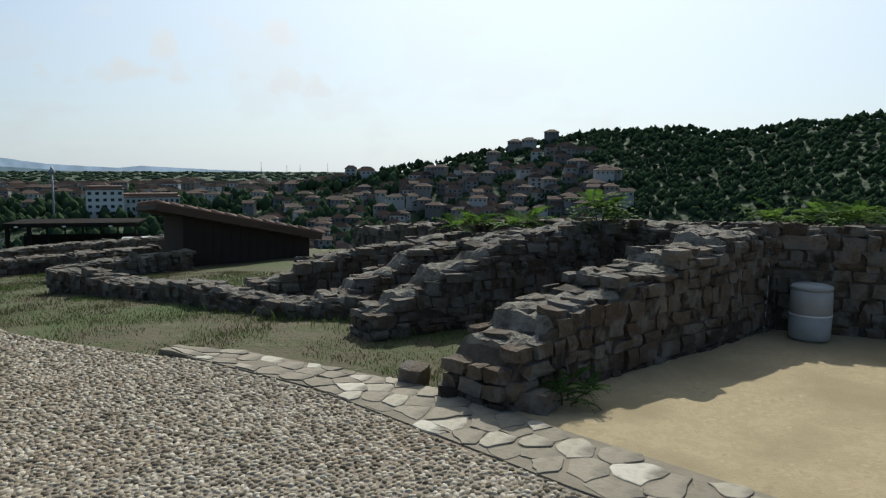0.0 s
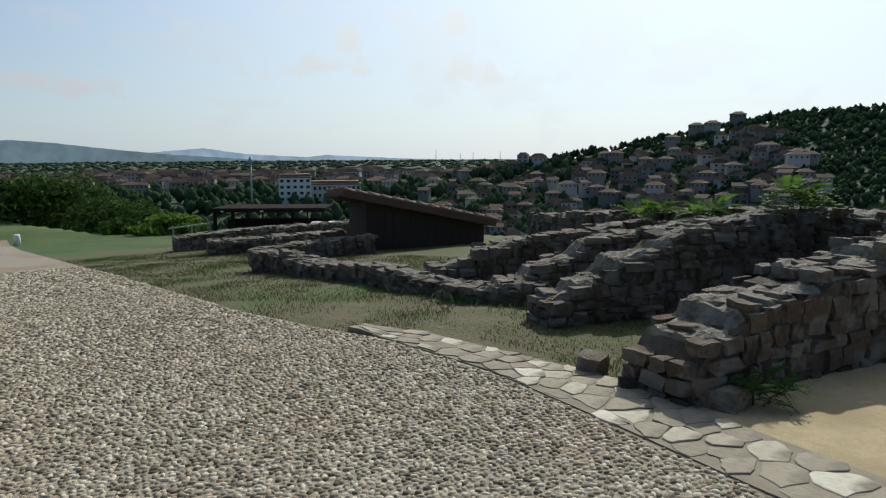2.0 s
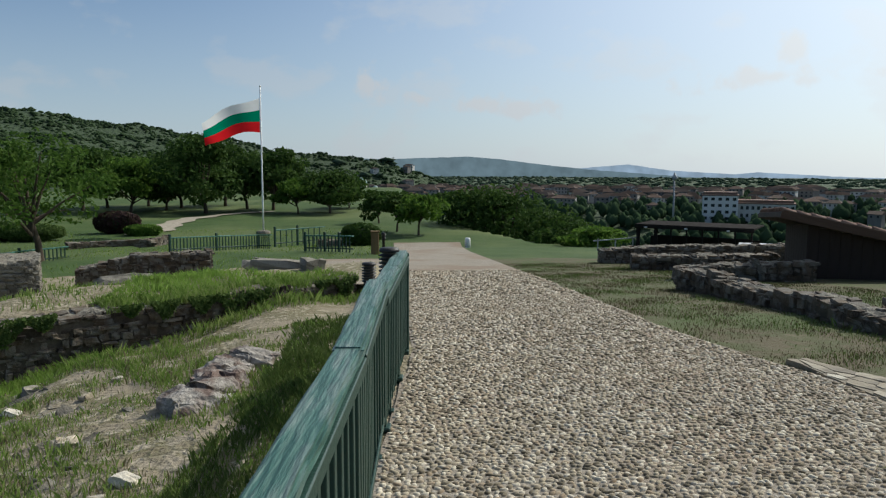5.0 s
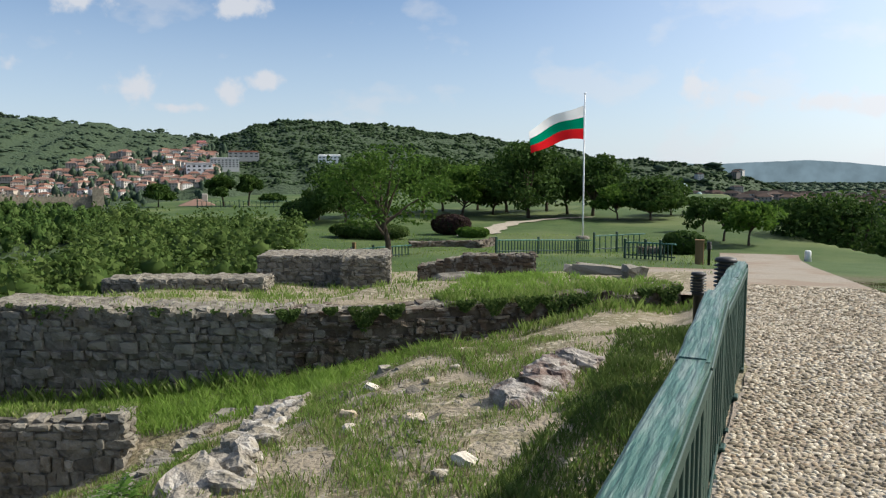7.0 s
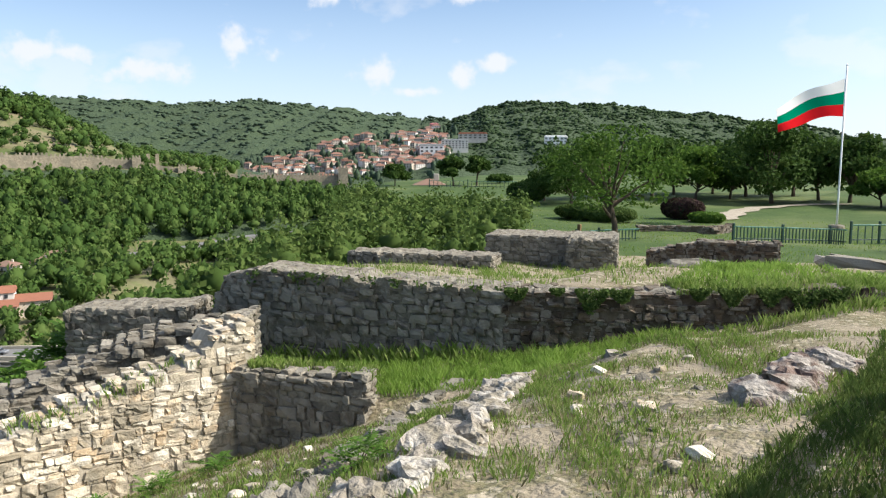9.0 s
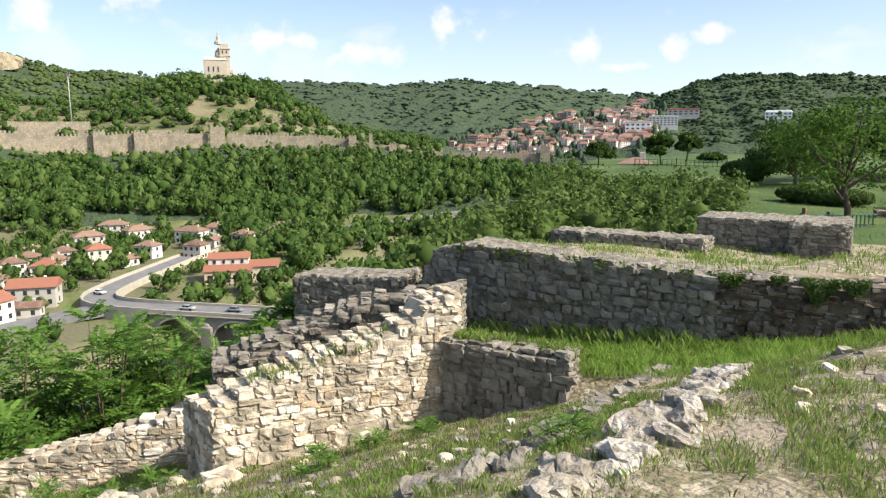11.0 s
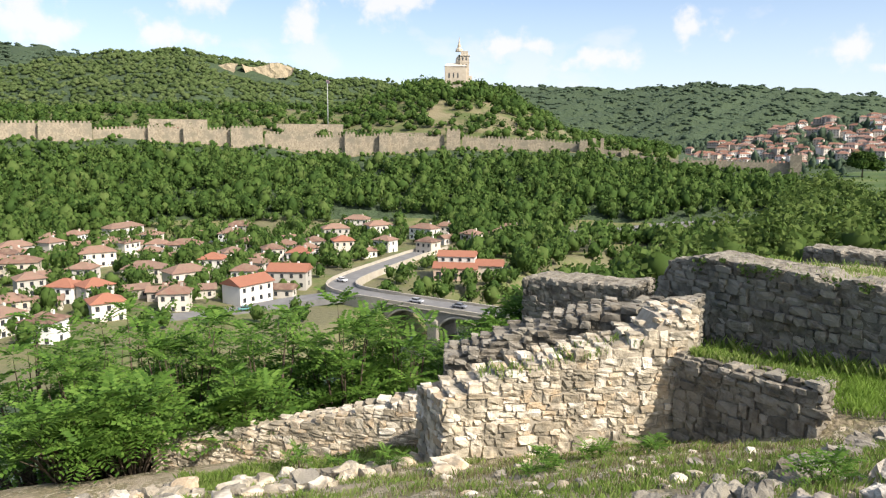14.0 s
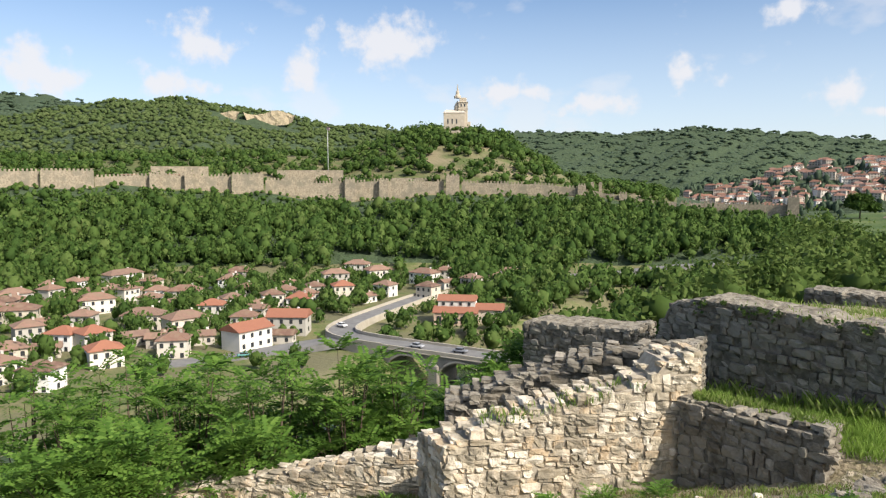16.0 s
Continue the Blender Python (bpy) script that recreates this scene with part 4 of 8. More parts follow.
def build_kerb():
    """The strip of flagstones between pebbles and court, one irregular slab at a time."""
    v, f = [], []
    ys = np.arange(-6, 5.3, 0.2)

    def sides(y):
        return (float(np.interp(y, [-6, 1.5, 2.6, 3.8, 5.0, 5.3], [3.2, 3.31, 3.45, 3.58, 3.5, 3.45])),
                float(np.interp(y, [-6, 0.85, 2.0, 2.8, 3.45, 5.0, 5.3], [3.75, 3.85, 3.98, 4.12, 4.10, 3.88, 3.7])))

    for y in ys:
        a, b = sides(y)
        v += [(a, y, 0.0), (a, y, 0.0235), (b, y, 0.0235), (b, y, 0.0)]
    for i in range(len(ys) - 1):
        f += [(i * 4 + k, i * 4 + k + 1, i * 4 + k + 5, i * 4 + k + 4) for k in range(3)]
    strip = tagged(new("flagstone_strip", mesh("flagstone_strip", v, f, M_FLAGBED)), "strip of irregular pale flagstones in mortar", "pavement", kind="structure")
    # broken slabs: the cells between scattered points, a little apart
    r = random.Random(12)
    seeds = []
    for _ in range(1500):
        p = (r.uniform(-0.08, 0.62), r.uniform(-2.1, 5.25))
        gap = 0.07 + 0.16 * (0.5 + 0.5 * noise.noise(Vector((p[0] * 3, p[1] * 1.7, 2.0))))
        if all(math.hypot(p[0] - q[0], (p[1] - q[1]) * (0.75 if int(q[1] * 2) % 2 else 1.3)) > gap for q in seeds):
            seeds.append(p)
    for p in seeds:
        if not 0 < p[0] < 0.54:
            continue
        poly = [(0.0, p[1] - 0.4), (0.54, p[1] - 0.4), (0.54, p[1] + 0.4), (0.0, p[1] + 0.4)]
        for q in seeds:
            nx, ny = q[0] - p[0], q[1] - p[1]
            if q == p or math.hypot(nx, ny) > 0.8:
                continue
            lim = nx * (p[0] + q[0]) / 2 + ny * (p[1] + q[1]) / 2
            cut = []
            for (ax, ay), (bx, by) in zip(poly, poly[1:] + poly[:1]):
                da, db = nx * ax + ny * ay - lim, nx * bx + ny * by - lim
                if da <= 0:
                    cut.append((ax, ay))
                if da * db < 0:
                    t = da / (da - db)
                    cut.append((ax + (bx - ax) * t, ay + (by - ay) * t))
            poly = cut
        if len(poly) < 3:
            continue
        ring = []
        for s, y in poly:
            lo, hi = sides(y)
            ring.append(Vector((lo + (hi - lo) * s / 0.54, y, 0)))
        mid = sum(ring, Vector()) / len(ring)
        near = min((q - mid).length for q in ring)
        k = max(0.6, 1 - 0.005 / max(near, 0.02))
        ring = [(q - mid) * k + Vector((r.uniform(-0.015, 0.015), r.uniform(-0.015, 0.015), 0)) for q in ring]
        worn = []
        for a, b in zip(ring, ring[1:] + ring[:1]):
            side = Vector((b.y - a.y, a.x - b.x, 0))
            worn += [a * r.uniform(0.93, 1.0)] + [a.lerp(b, q) + side * r.uniform(-0.07, 0.05) for q in (0.33, 0.67)]
        ring = worn
        h, m = 0.026 + r.uniform(0, 0.009), len(ring)
        me = mesh("flagstone", [(q.x, q.y, -0.02) for q in ring] + [(q.x, q.y, h - 0.003) for q in ring] + [(q.x * 0.965, q.y * 0.965, h) for q in ring],
                  [(i, (i + 1) % m, m + (i + 1) % m, m + i) for i in range(m)] + [(m + i, m + (i + 1) % m, 2 * m + (i + 1) % m, 2 * m + i) for i in range(m)] + [tuple(range(2 * m, 3 * m))], M_FLAG)
        part("flagstone", me, strip, "", Matrix.Translation((mid.x, mid.y, 0.0)))


def fence_x(y):
    return float(np.interp(y, [-3, 1.46, 2.57, 3.6, 5.2, 6.5], [-0.67, -0.165, -0.035, 0.02, 0.21, 0.36]))


def build_fence():
    """The green fence along the path: broad worn top planks, iron bars, rusty feet."""
    fence = tagged(holder("fence", fence_x(3), 3, 0), "green painted fence with a worn plank rail beside the path", "fence")
    inv = fence.matrix_basis.inverted()
    joints = [-2.4, -0.6, 1.15, 2.75, 4.25, 5.3, 6.2]
    for k, (a, b) in enumerate(zip(joints, joints[1:])):
        xa, xb = fence_x(a), fence_x(b)
        ln, turn = math.hypot(xb - xa, b - a), math.degrees(math.atan2(b - a, xb - xa))
        zt = 0.895 + (0.022 if k % 2 else 0.0) - 0.022 * max(0, (a + b) / 2 - 3)
        bm = bmesh.new()
        bmesh.ops.create_cube(bm, size=1, matrix=Matrix.Diagonal((ln + 0.05, 0.118, 0.05, 1)))
        bmesh.ops.subdivide_edges(bm, edges=[e for e in bm.edges if abs((e.verts[0].co - e.verts[1].co).x) > 0.5], cuts=12)
        bmesh.ops.bevel(bm, geom=[e for e in bm.edges if abs((e.verts[0].co - e.verts[1].co).y) < 0.01 and abs((e.verts[0].co - e.verts[1].co).z) < 0.01], offset=0.012, segments=2, affect="EDGES")
        for v in bm.verts:
            v.co += noise.noise_vector(Vector((v.co.x * 4 + k * 9, v.co.y * 12, v.co.z * 9))) * 0.007
        me = bpy.data.meshes.new("top_plank")
        bm.to_mesh(me)
        bm.free()
        me.materials.append(M_PLANK)
        part("top_plank", me, fence, "worn green plank with cracked paint", inv @ pose((xa + xb) / 2 - 0.03, (a + b) / 2, zt, 0, rnd.uniform(-0.6, 0.6), turn))
        part("side_rail", boxes("side_rail", [((0, 0, 0), (ln, 0.02, 0.055))], M_GREENIRON, 0.004), fence, "", inv @ pose((xa + xb) / 2 + 0.030, (a + b) / 2, zt - 0.048, 0, 0, turn))
        part("low_rail", boxes("low_rail", [((0, 0, 0), (ln, 0.012, 0.04))], M_GREENIRON, 0.003), fence, "", inv @ pose((xa + xb) / 2 + 0.01, (a + b) / 2, 0.10, 0, 0, turn))
        part("post", boxes("post", [((0, 0, 0.41), (0.05, 0.05, 0.9)), ((0, 0, 0.02), (0.1, 0.1, 0.03))], M_GREENIRON, 0.006), fence, "", inv @ pose(xa, a + 0.05, 0, 0, 0, turn))
    bar = boxes("bar", [((0, 0, 0.47), (0.042, 0.018, 0.80))], M_GREENIRON, 0.003)
    foot = boxes("bar", [((0, 0, 0.43), (0.034, 0.016, 0.86)), ((0.01, 0, 0.012), (0.06, 0.05, 0.024))], M_GREENIRON, 0.003)
    y, k = -2.3, 0
    while y < 6.15:
        part("bar", foot if k % 6 == 0 else bar, fence, "", inv @ pose(fence_x(y) + 0.012, y, 0, 0, 0, 83))
        y, k = y + 0.128, k + 1
    part("end_post", boxes("end_post", [((0, 0, 0.42), (0.07, 0.07, 0.9))], M_GREENIRON, 0.01), fence, "", inv @ pose(fence_x(6.2), 6.22, 0, 0, 0, 8))
    return fence


M_PLANK = surface("green_plank", [(0.02, 0.072, 0.053), (0.03, 0.10, 0.076), (0.042, 0.125, 0.098), (0.025, 0.085, 0.064)], scale=2.0, rough=0.46, bump=0.9, bump_scale=5.0, stain=(0.105, 0.16, 0.14), stain_scale=3.2, bump_dist=0.02, spec=0.5, stretch=(1.0, 9.0, 9.0))


def path_lamp(x, y, z, h, label):
    lamp = tagged(holder("path_lamp", x, y, z), label, "lamp", "path lamps")
    part("post", lathe("post", [(0.05, -0.1), (0.05, h - 0.24), (0.066, h - 0.24), (0.066, h - 0.21)], M_BLACK), lamp)
    for k in range(6):
        zz = h - 0.205 + 0.032 * k
        part("louvre", lathe("louvre", [(0.055, zz), (0.088, zz + 0.002), (0.088, zz + 0.010), (0.055, zz + 0.02)], M_BLACK), lamp)
    part("lens", lathe("lens", [(0.058, h - 0.21), (0.058, h - 0.01)], M_LAMPGLASS), lamp, "clouded lens")
    part("cap", lathe("cap", [(0.08, h - 0.012), (0.086, h), (0.075, h + 0.02), (0.03, h + 0.028)], M_BLACK), lamp)


M_LAMPGLASS = surface("clouded_glass", [(0.10, 0.09, 0.07), (0.16, 0.14, 0.11)], scale=8, rough=0.35, bump=0)
build_path()
build_court()
build_kerb()
build_fence()
path_lamp(0.19, 6.0, -0.12, 1.03, "black louvred path lamp beside the green fence")
path_lamp(0.02, 8.6, zland(0.02, 8.6), 0.75, "black louvred path lamp at the paved patch")
path_lamp(0.55, 27, zland(0.55, 27), 0.8, "small black path lamp by the park path")

# ---- ruins by the court ----


def prof(ss, zs):
    return lambda s: float(np.interp(s, ss, zs))


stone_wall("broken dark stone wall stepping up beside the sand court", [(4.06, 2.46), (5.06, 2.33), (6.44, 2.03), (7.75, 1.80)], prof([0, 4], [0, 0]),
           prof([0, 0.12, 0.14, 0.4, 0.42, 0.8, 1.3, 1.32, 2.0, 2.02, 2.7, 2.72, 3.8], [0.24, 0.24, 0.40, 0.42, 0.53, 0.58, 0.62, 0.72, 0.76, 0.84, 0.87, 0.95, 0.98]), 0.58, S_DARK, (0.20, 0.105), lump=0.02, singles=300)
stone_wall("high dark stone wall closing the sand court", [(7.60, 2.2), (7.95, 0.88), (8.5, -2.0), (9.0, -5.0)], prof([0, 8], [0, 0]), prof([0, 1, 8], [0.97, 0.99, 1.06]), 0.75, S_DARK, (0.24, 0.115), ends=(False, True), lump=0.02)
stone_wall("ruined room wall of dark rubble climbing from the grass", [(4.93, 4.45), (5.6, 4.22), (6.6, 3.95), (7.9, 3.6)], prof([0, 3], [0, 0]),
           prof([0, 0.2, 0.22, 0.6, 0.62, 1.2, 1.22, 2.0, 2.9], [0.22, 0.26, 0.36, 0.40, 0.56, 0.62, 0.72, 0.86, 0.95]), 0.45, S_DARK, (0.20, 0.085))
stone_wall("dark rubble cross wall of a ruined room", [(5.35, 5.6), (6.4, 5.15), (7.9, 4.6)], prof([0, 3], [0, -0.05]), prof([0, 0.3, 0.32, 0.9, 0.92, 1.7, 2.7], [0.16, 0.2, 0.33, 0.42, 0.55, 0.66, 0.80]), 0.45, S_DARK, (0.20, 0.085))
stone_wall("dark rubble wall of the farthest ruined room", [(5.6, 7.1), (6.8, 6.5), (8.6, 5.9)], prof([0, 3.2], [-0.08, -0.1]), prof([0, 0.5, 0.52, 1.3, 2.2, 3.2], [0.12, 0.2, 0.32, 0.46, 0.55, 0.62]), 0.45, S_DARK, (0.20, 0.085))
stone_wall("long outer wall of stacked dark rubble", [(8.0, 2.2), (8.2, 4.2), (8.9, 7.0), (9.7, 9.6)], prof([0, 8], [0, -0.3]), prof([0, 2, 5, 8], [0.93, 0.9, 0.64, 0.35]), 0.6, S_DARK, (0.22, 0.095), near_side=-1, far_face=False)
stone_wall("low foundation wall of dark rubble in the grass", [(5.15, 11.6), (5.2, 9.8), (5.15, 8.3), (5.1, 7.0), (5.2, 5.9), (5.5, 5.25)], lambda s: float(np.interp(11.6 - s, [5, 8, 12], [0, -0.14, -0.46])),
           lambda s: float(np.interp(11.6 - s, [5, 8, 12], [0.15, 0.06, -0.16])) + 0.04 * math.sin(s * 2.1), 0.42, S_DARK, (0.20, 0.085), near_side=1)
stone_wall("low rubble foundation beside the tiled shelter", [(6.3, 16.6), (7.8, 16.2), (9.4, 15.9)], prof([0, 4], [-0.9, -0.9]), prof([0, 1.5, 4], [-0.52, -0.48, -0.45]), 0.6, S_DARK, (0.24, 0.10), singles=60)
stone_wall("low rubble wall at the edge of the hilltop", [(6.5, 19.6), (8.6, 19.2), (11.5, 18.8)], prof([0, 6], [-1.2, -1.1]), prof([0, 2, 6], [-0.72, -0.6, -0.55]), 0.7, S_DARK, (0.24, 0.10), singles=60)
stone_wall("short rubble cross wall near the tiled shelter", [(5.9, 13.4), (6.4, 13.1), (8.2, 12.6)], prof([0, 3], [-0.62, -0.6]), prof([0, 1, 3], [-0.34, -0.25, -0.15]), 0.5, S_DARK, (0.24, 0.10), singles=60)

# ---- ruins on the terraces ----
stone_wall("sunlit pale limestone wall of a lower room", [(-9.62, 2.74), (-8.77, 2.80), (-8.70, 3.3), (-8.48, 4.4), (-8.25, 5.4), (-8.08, 6.2)], prof([0, 0.85, 4.35], [-2.95, -2.85, -2.15]),
           prof([0, 0.85, 1.4, 2.4, 3.4, 3.5, 3.8, 3.82, 4.35], [-1.84, -1.79, -1.58, -1.30, -1.10, -1.02, -0.94, -0.74, -0.70]), 0.70, S_PALE, (0.19, 0.095), lump=0.018, ends=(False, True), singles=300)
stone_wall("rough rubble back of the pale wall", [(-10.7, 3.6), (-10.2, 4.9), (-9.5, 6.0), (-8.75, 6.55)], prof([0, 3.6], [-2.6, -2.0]), prof([0, 1.0, 2.2, 3.6], [-1.9, -1.5, -1.05, -0.80]), 0.9, S_GREY, (0.20, 0.11), lump=0.08)
stone_wall("low stone wall holding the grass terrace", [(-8.02, 5.92), (-7.2, 6.2), (-6.3, 6.5)], prof([0, 1.9], [-2.45, -2.1]), prof([0, 1.5, 1.9], [-1.29, -1.24, -1.22]), 0.38, S_GREY, (0.20, 0.115))
stone_wall("long weathered retaining wall of grey masonry", [(-11.2, 7.95), (-10.4, 8.12), (-8.4, 8.62), (-5.9, 9.3)], prof([0, 5.5], [-2.2, -1.55]),
           prof([0, 0.25, 0.9, 2.9, 3.1, 3.4, 5.5], [-0.95, -0.55, -0.36, -0.42, -0.50, -0.42, -0.48]), 0.85, S_GREY, (0.21, 0.115), cap=M_CAP, lump=0.05, singles=280)
stone_wall("grass-topped retaining wall of dark rubble", [(-5.9, 9.32), (-4.4, 10.15), (-3.1, 10.95), (-1.6, 11.95), (-0.25, 12.9)], prof([0, 6.7], [-1.55, -0.8]),
           lambda s: float(np.interp(s, [0, 1.5, 3.4, 6.7], [-0.52, -0.5, -0.5, -0.38])) + 0.04 * math.sin(3 * s), 0.6, S_DARK, (0.20, 0.085), lump=0.05)
stone_wall("outer terrace wall of pale limestone above the shrubs", [(-13.2, -0.9), (-12.5, 0.4), (-11.6, 1.9), (-11.0, 3.1), (-10.9, 3.9)], prof([0, 5.4], [-4.3, -3.3]), prof([0, 1.5, 3.3, 4.6, 5.4], [-3.75, -3.36, -2.95, -2.60, -2.55]), 0.55, S_PALE, (0.20, 0.095), lump=0.018)
stone_wall("square grey corner block of coped masonry", [(-10.15, 15.4), (-8.6, 15.95), (-7.25, 16.45)], prof([0, 3.1], [-1.5, -1.4]), prof([0, 3.1], [-0.43, -0.43]), 1.5, S_GREY, (0.20, 0.10), cap=M_CAP, singles=110)
stone_wall("buttress end of the coped corner block", [(-7.95, 15.55), (-6.95, 15.95)], prof([0, 1.1], [-1.5, -1.4]), prof([0, 1.1], [-0.40, -0.40]), 1.6, S_GREY, (0.20, 0.10), cap=M_CAP, singles=110)
stone_wall("broken wall running on from the corner block", [(-6.7, 17.5), (-5.2, 18.0), (-3.9, 18.4)], prof([0, 3], [-1.5, -1.3]), prof([0, 0.6, 1.2, 3], [-0.85, -0.7, -0.55, -0.55]), 0.6, S_DARK, (0.20, 0.095), singles=90)
stone_wall("low slab wall before the corner block", [(-12.3, 12.6), (-10.6, 13.2), (-9.0, 13.75)], prof([0, 3.5], [-1.2, -1.2]), prof([0, 3.5], [-0.72, -0.72]), 0.9, S_GREY, (0.20, 0.10), cap=M_CAP, singles=110)
stone_wall("flat coped foundation beyond the pale wall", [(-13.6, 6.4), (-12.6, 7.0), (-11.6, 7.6)], prof([0, 2.4], [-2.9, -2.4]), prof([0, 2.4], [-1.25, -1.12]), 1.0, S_GREY, (0.20, 0.10), cap=M_CAP, singles=110)


LOOSE_GREY = stone_set(M_GREY, 5, 0.42, 0.6, 150, 3)


def boulders(label, items, stones, group, name="boulder"):
    for x, y, sx, sy, sz, rz in items:
        ob = new(name, rnd.choice(stones))
        ob.matrix_basis = pose(x, y, zland(x, y) + sz * 0.22, rnd.uniform(-8, 8), rnd.uniform(-8, 8), rz) @ Matrix.Diagonal((sx, sy, sz, 1))
        tagged(ob, label, "rock", group)


def rock_ridge(name, label, pts, width, size, high_by, stones, n, seed):
    """The stump of a wall: broken rocks bedded side by side along a line."""
    r = random.Random(seed)
    root = tagged(holder(name, pts[0][0], pts[0][1], zland(*pts[0])), label, "rock")
    inv = root.matrix_basis.inverted()
    run = [0.0]
    for a, b in zip(pts, pts[1:]):
        run.append(run[-1] + math.dist(a, b))
    for k in range(n):
        q = run[-1] * (k + r.uniform(0.1, 0.9)) / n
        i = max(j for j in range(len(pts) - 1) if run[j] <= q)
        t = (q - run[i]) / (run[i + 1] - run[i])
        dx, dy = pts[i + 1][0] - pts[i][0], pts[i + 1][1] - pts[i][1]
        o = r.uniform(-0.5, 0.5) * width
        x, y = pts[i][0] + dx * t - dy / math.hypot(dx, dy) * o, pts[i][1] + dy * t + dx / math.hypot(dx, dy) * o
        w = r.uniform(*size)
        h = w * r.uniform(0.55, 0.85)
        z = zland(x, y) + high_by * r.uniform(0.5, 1.1) - h / 2
        part("rock", r.choice(stones), root, "", inv @ pose(x, y, z, r.uniform(-12, 12), r.uniform(-12, 12), r.uniform(0, 360)) @ Matrix.Diagonal((w * r.uniform(0.9, 1.3), w * r.uniform(0.6, 0.9), h, 1)))


rock_ridge("wall_stump", "stump of a wall of white weathered limestone in the grass", [(-4.65, 7.75), (-4.2, 6.7), (-3.75, 5.6), (-3.32, 4.7), (-3.02, 3.95), (-2.97, 3.4), (-2.95, 2.6)], 0.40, (0.24, 0.5), 0.14, S_ROCK, 50, 3)
rock_ridge("wall_stump", "brown line of flat stones along the bank's edge", [(-5.7, 7.9), (-5.5, 6.8), (-5.1, 5.8), (-4.45, 4.6), (-3.9, 3.7), (-3.5, 2.75), (-3.6, 2.1)], 0.22, (0.18, 0.42), 0.10, LOOSE_GREY, 30, 6)
rock_ridge("rock_outcrop", "grey and rust-red outcrop of rock in the bank", [(-1.42, 5.5), (-1.26, 6.0), (-1.08, 6.7)], 0.18, (0.28, 0.48), 0.17, S_RUST, 15, 9)
rock_ridge("bedrock", "flat bare rock showing through the bank", [(-3.4, 7.4), (-2.6, 6.4), (-2.1, 5.3), (-2.2, 4.2)], 1.3, (0.2, 0.55), 0.012, LOOSE_GREY, 30, 12)
boulders("loose block of dark stone at the wall's end", [(4.15, 3.35, 0.2, 0.2, 0.2, 10), (4.05, 2.95, 0.17, 0.14, 0.14, 40), (4.25, 2.35, 0.3, 0.25, 0.2, 10)], S_DARK, "loose blocks")
boulders("large flat slab on the grassy mound", [(-2.0, 16.4, 1.6, 0.9, 0.3, 10), (-1.7, 15.2, 1.5, 0.8, 0.3, -5), (-1.1, 14.6, 0.5, 0.4, 0.3, 30), (-4.8, 14.9, 1.2, 0.8, 0.25, 20)], S_GREY, "flat slabs")

# ---- shelters, flag, bin, small fences ----


def tile_shelter():
    a, b = Vector((7.98, 13.37, 0.80)), Vector((11.19, 12.13, 0.06))
    along = (b - a)
    length = along.length
    flat = Vector((along.x, along.y, 0)).normalized()
    back = Vector((-flat.y, flat.x, -0.07)).normalized()
    root = tagged(holder("tiled_shelter", *a.to_tuple()[:2], -0.62), "lean-to of dark boards with a tiled roof over ruins", "shelter")
    inv = root.matrix_basis.inverted()
    rot = Matrix((along.normalized(), back, along.normalized().cross(back))).transposed().to_4x4()
    if rot.col[2][2] < 0:
        rot.col[2] = -rot.col[2]
    base = inv @ Matrix.Translation(a) @ rot
    depth = 2.7
    part("roof_deck", boxes("roof_deck", [((length / 2, depth / 2, -0.10), (length, depth, 0.12))], M_DARKWOOD, 0.01), root, "", base)
    part("fascia", boxes("fascia", [((length / 2, -0.015, -0.09), (length, 0.035, 0.17))], M_TILEWOOD, 0.006), root, "brown weathered verge board", base)
    v, f = [], []
    for k in range(7):
        t = math.pi * k / 6
        for x0, r in ((0, 0.085), (0.34, 0.07)):
            v += [(x0, -r * math.cos(t), r * math.sin(t)), (x0, -(r - 0.015) * math.cos(t), (r - 0.015) * math.sin(t))]
    for k in range(6):
        i = k * 4
        f += [(i, i + 2, i + 6, i + 4), (i + 1, i + 5, i + 7, i + 3), (i, i + 4, i + 5, i + 1), (i + 2, i + 3, i + 7, i + 6)]
    tile = mesh("roof_tile", v, f, M_TILE, True)
    for row in range(14):
        for k in range(13):
            part("roof_tile", tile, root, "", base @ pose(0.0 + k * (length / 13), 0.05 + row * 0.2 + rnd.uniform(-0.012, 0.012), -0.03 + rnd.uniform(-0.004, 0.008), 0, 3.0, rnd.uniform(-2, 2)))
    # board walls under the roof
    for s0, s1, off in ((0.55, 3.3, 0.25),):
        n = 14
        for k in range(n):
            s = s0 + (s1 - s0) * k / n
            p = a + along.normalized() * (s + 0.1) + back * off
            top = p.z - 0.18
            h = top + 0.75
            part("board", boxes("board", [((0, 0, 0), ((s1 - s0) / n * 0.96, 0.03, h))], M_DARKWOOD, 0.004), root, "",
                 inv @ pose(p.x, p.y, top - h / 2, 0, 0, math.degrees(math.atan2(flat.y, flat.x))))
    p = a + along.normalized() * 0.55 + back * 0.25
    for k in range(9):
        q = p + back * (0.12 + 0.25 * k)
        h = q.z - 0.18 + 0.75
        part("board", boxes("board", [((0, 0, 0), (0.03, 0.24, h))], M_DARKWOOD, 0.004), root, "", inv @ pose(q.x, q.y, q.z - 0.18 - h / 2, 0, 0, math.degrees(math.atan2(flat.y, flat.x))))
    return root


M_TILEWOOD = surface("brown_board", [(0.075, 0.045, 0.03), (0.12, 0.075, 0.05)], scale=4, bump=0.6, bump_scale=20, stretch=(0.2, 1, 1))


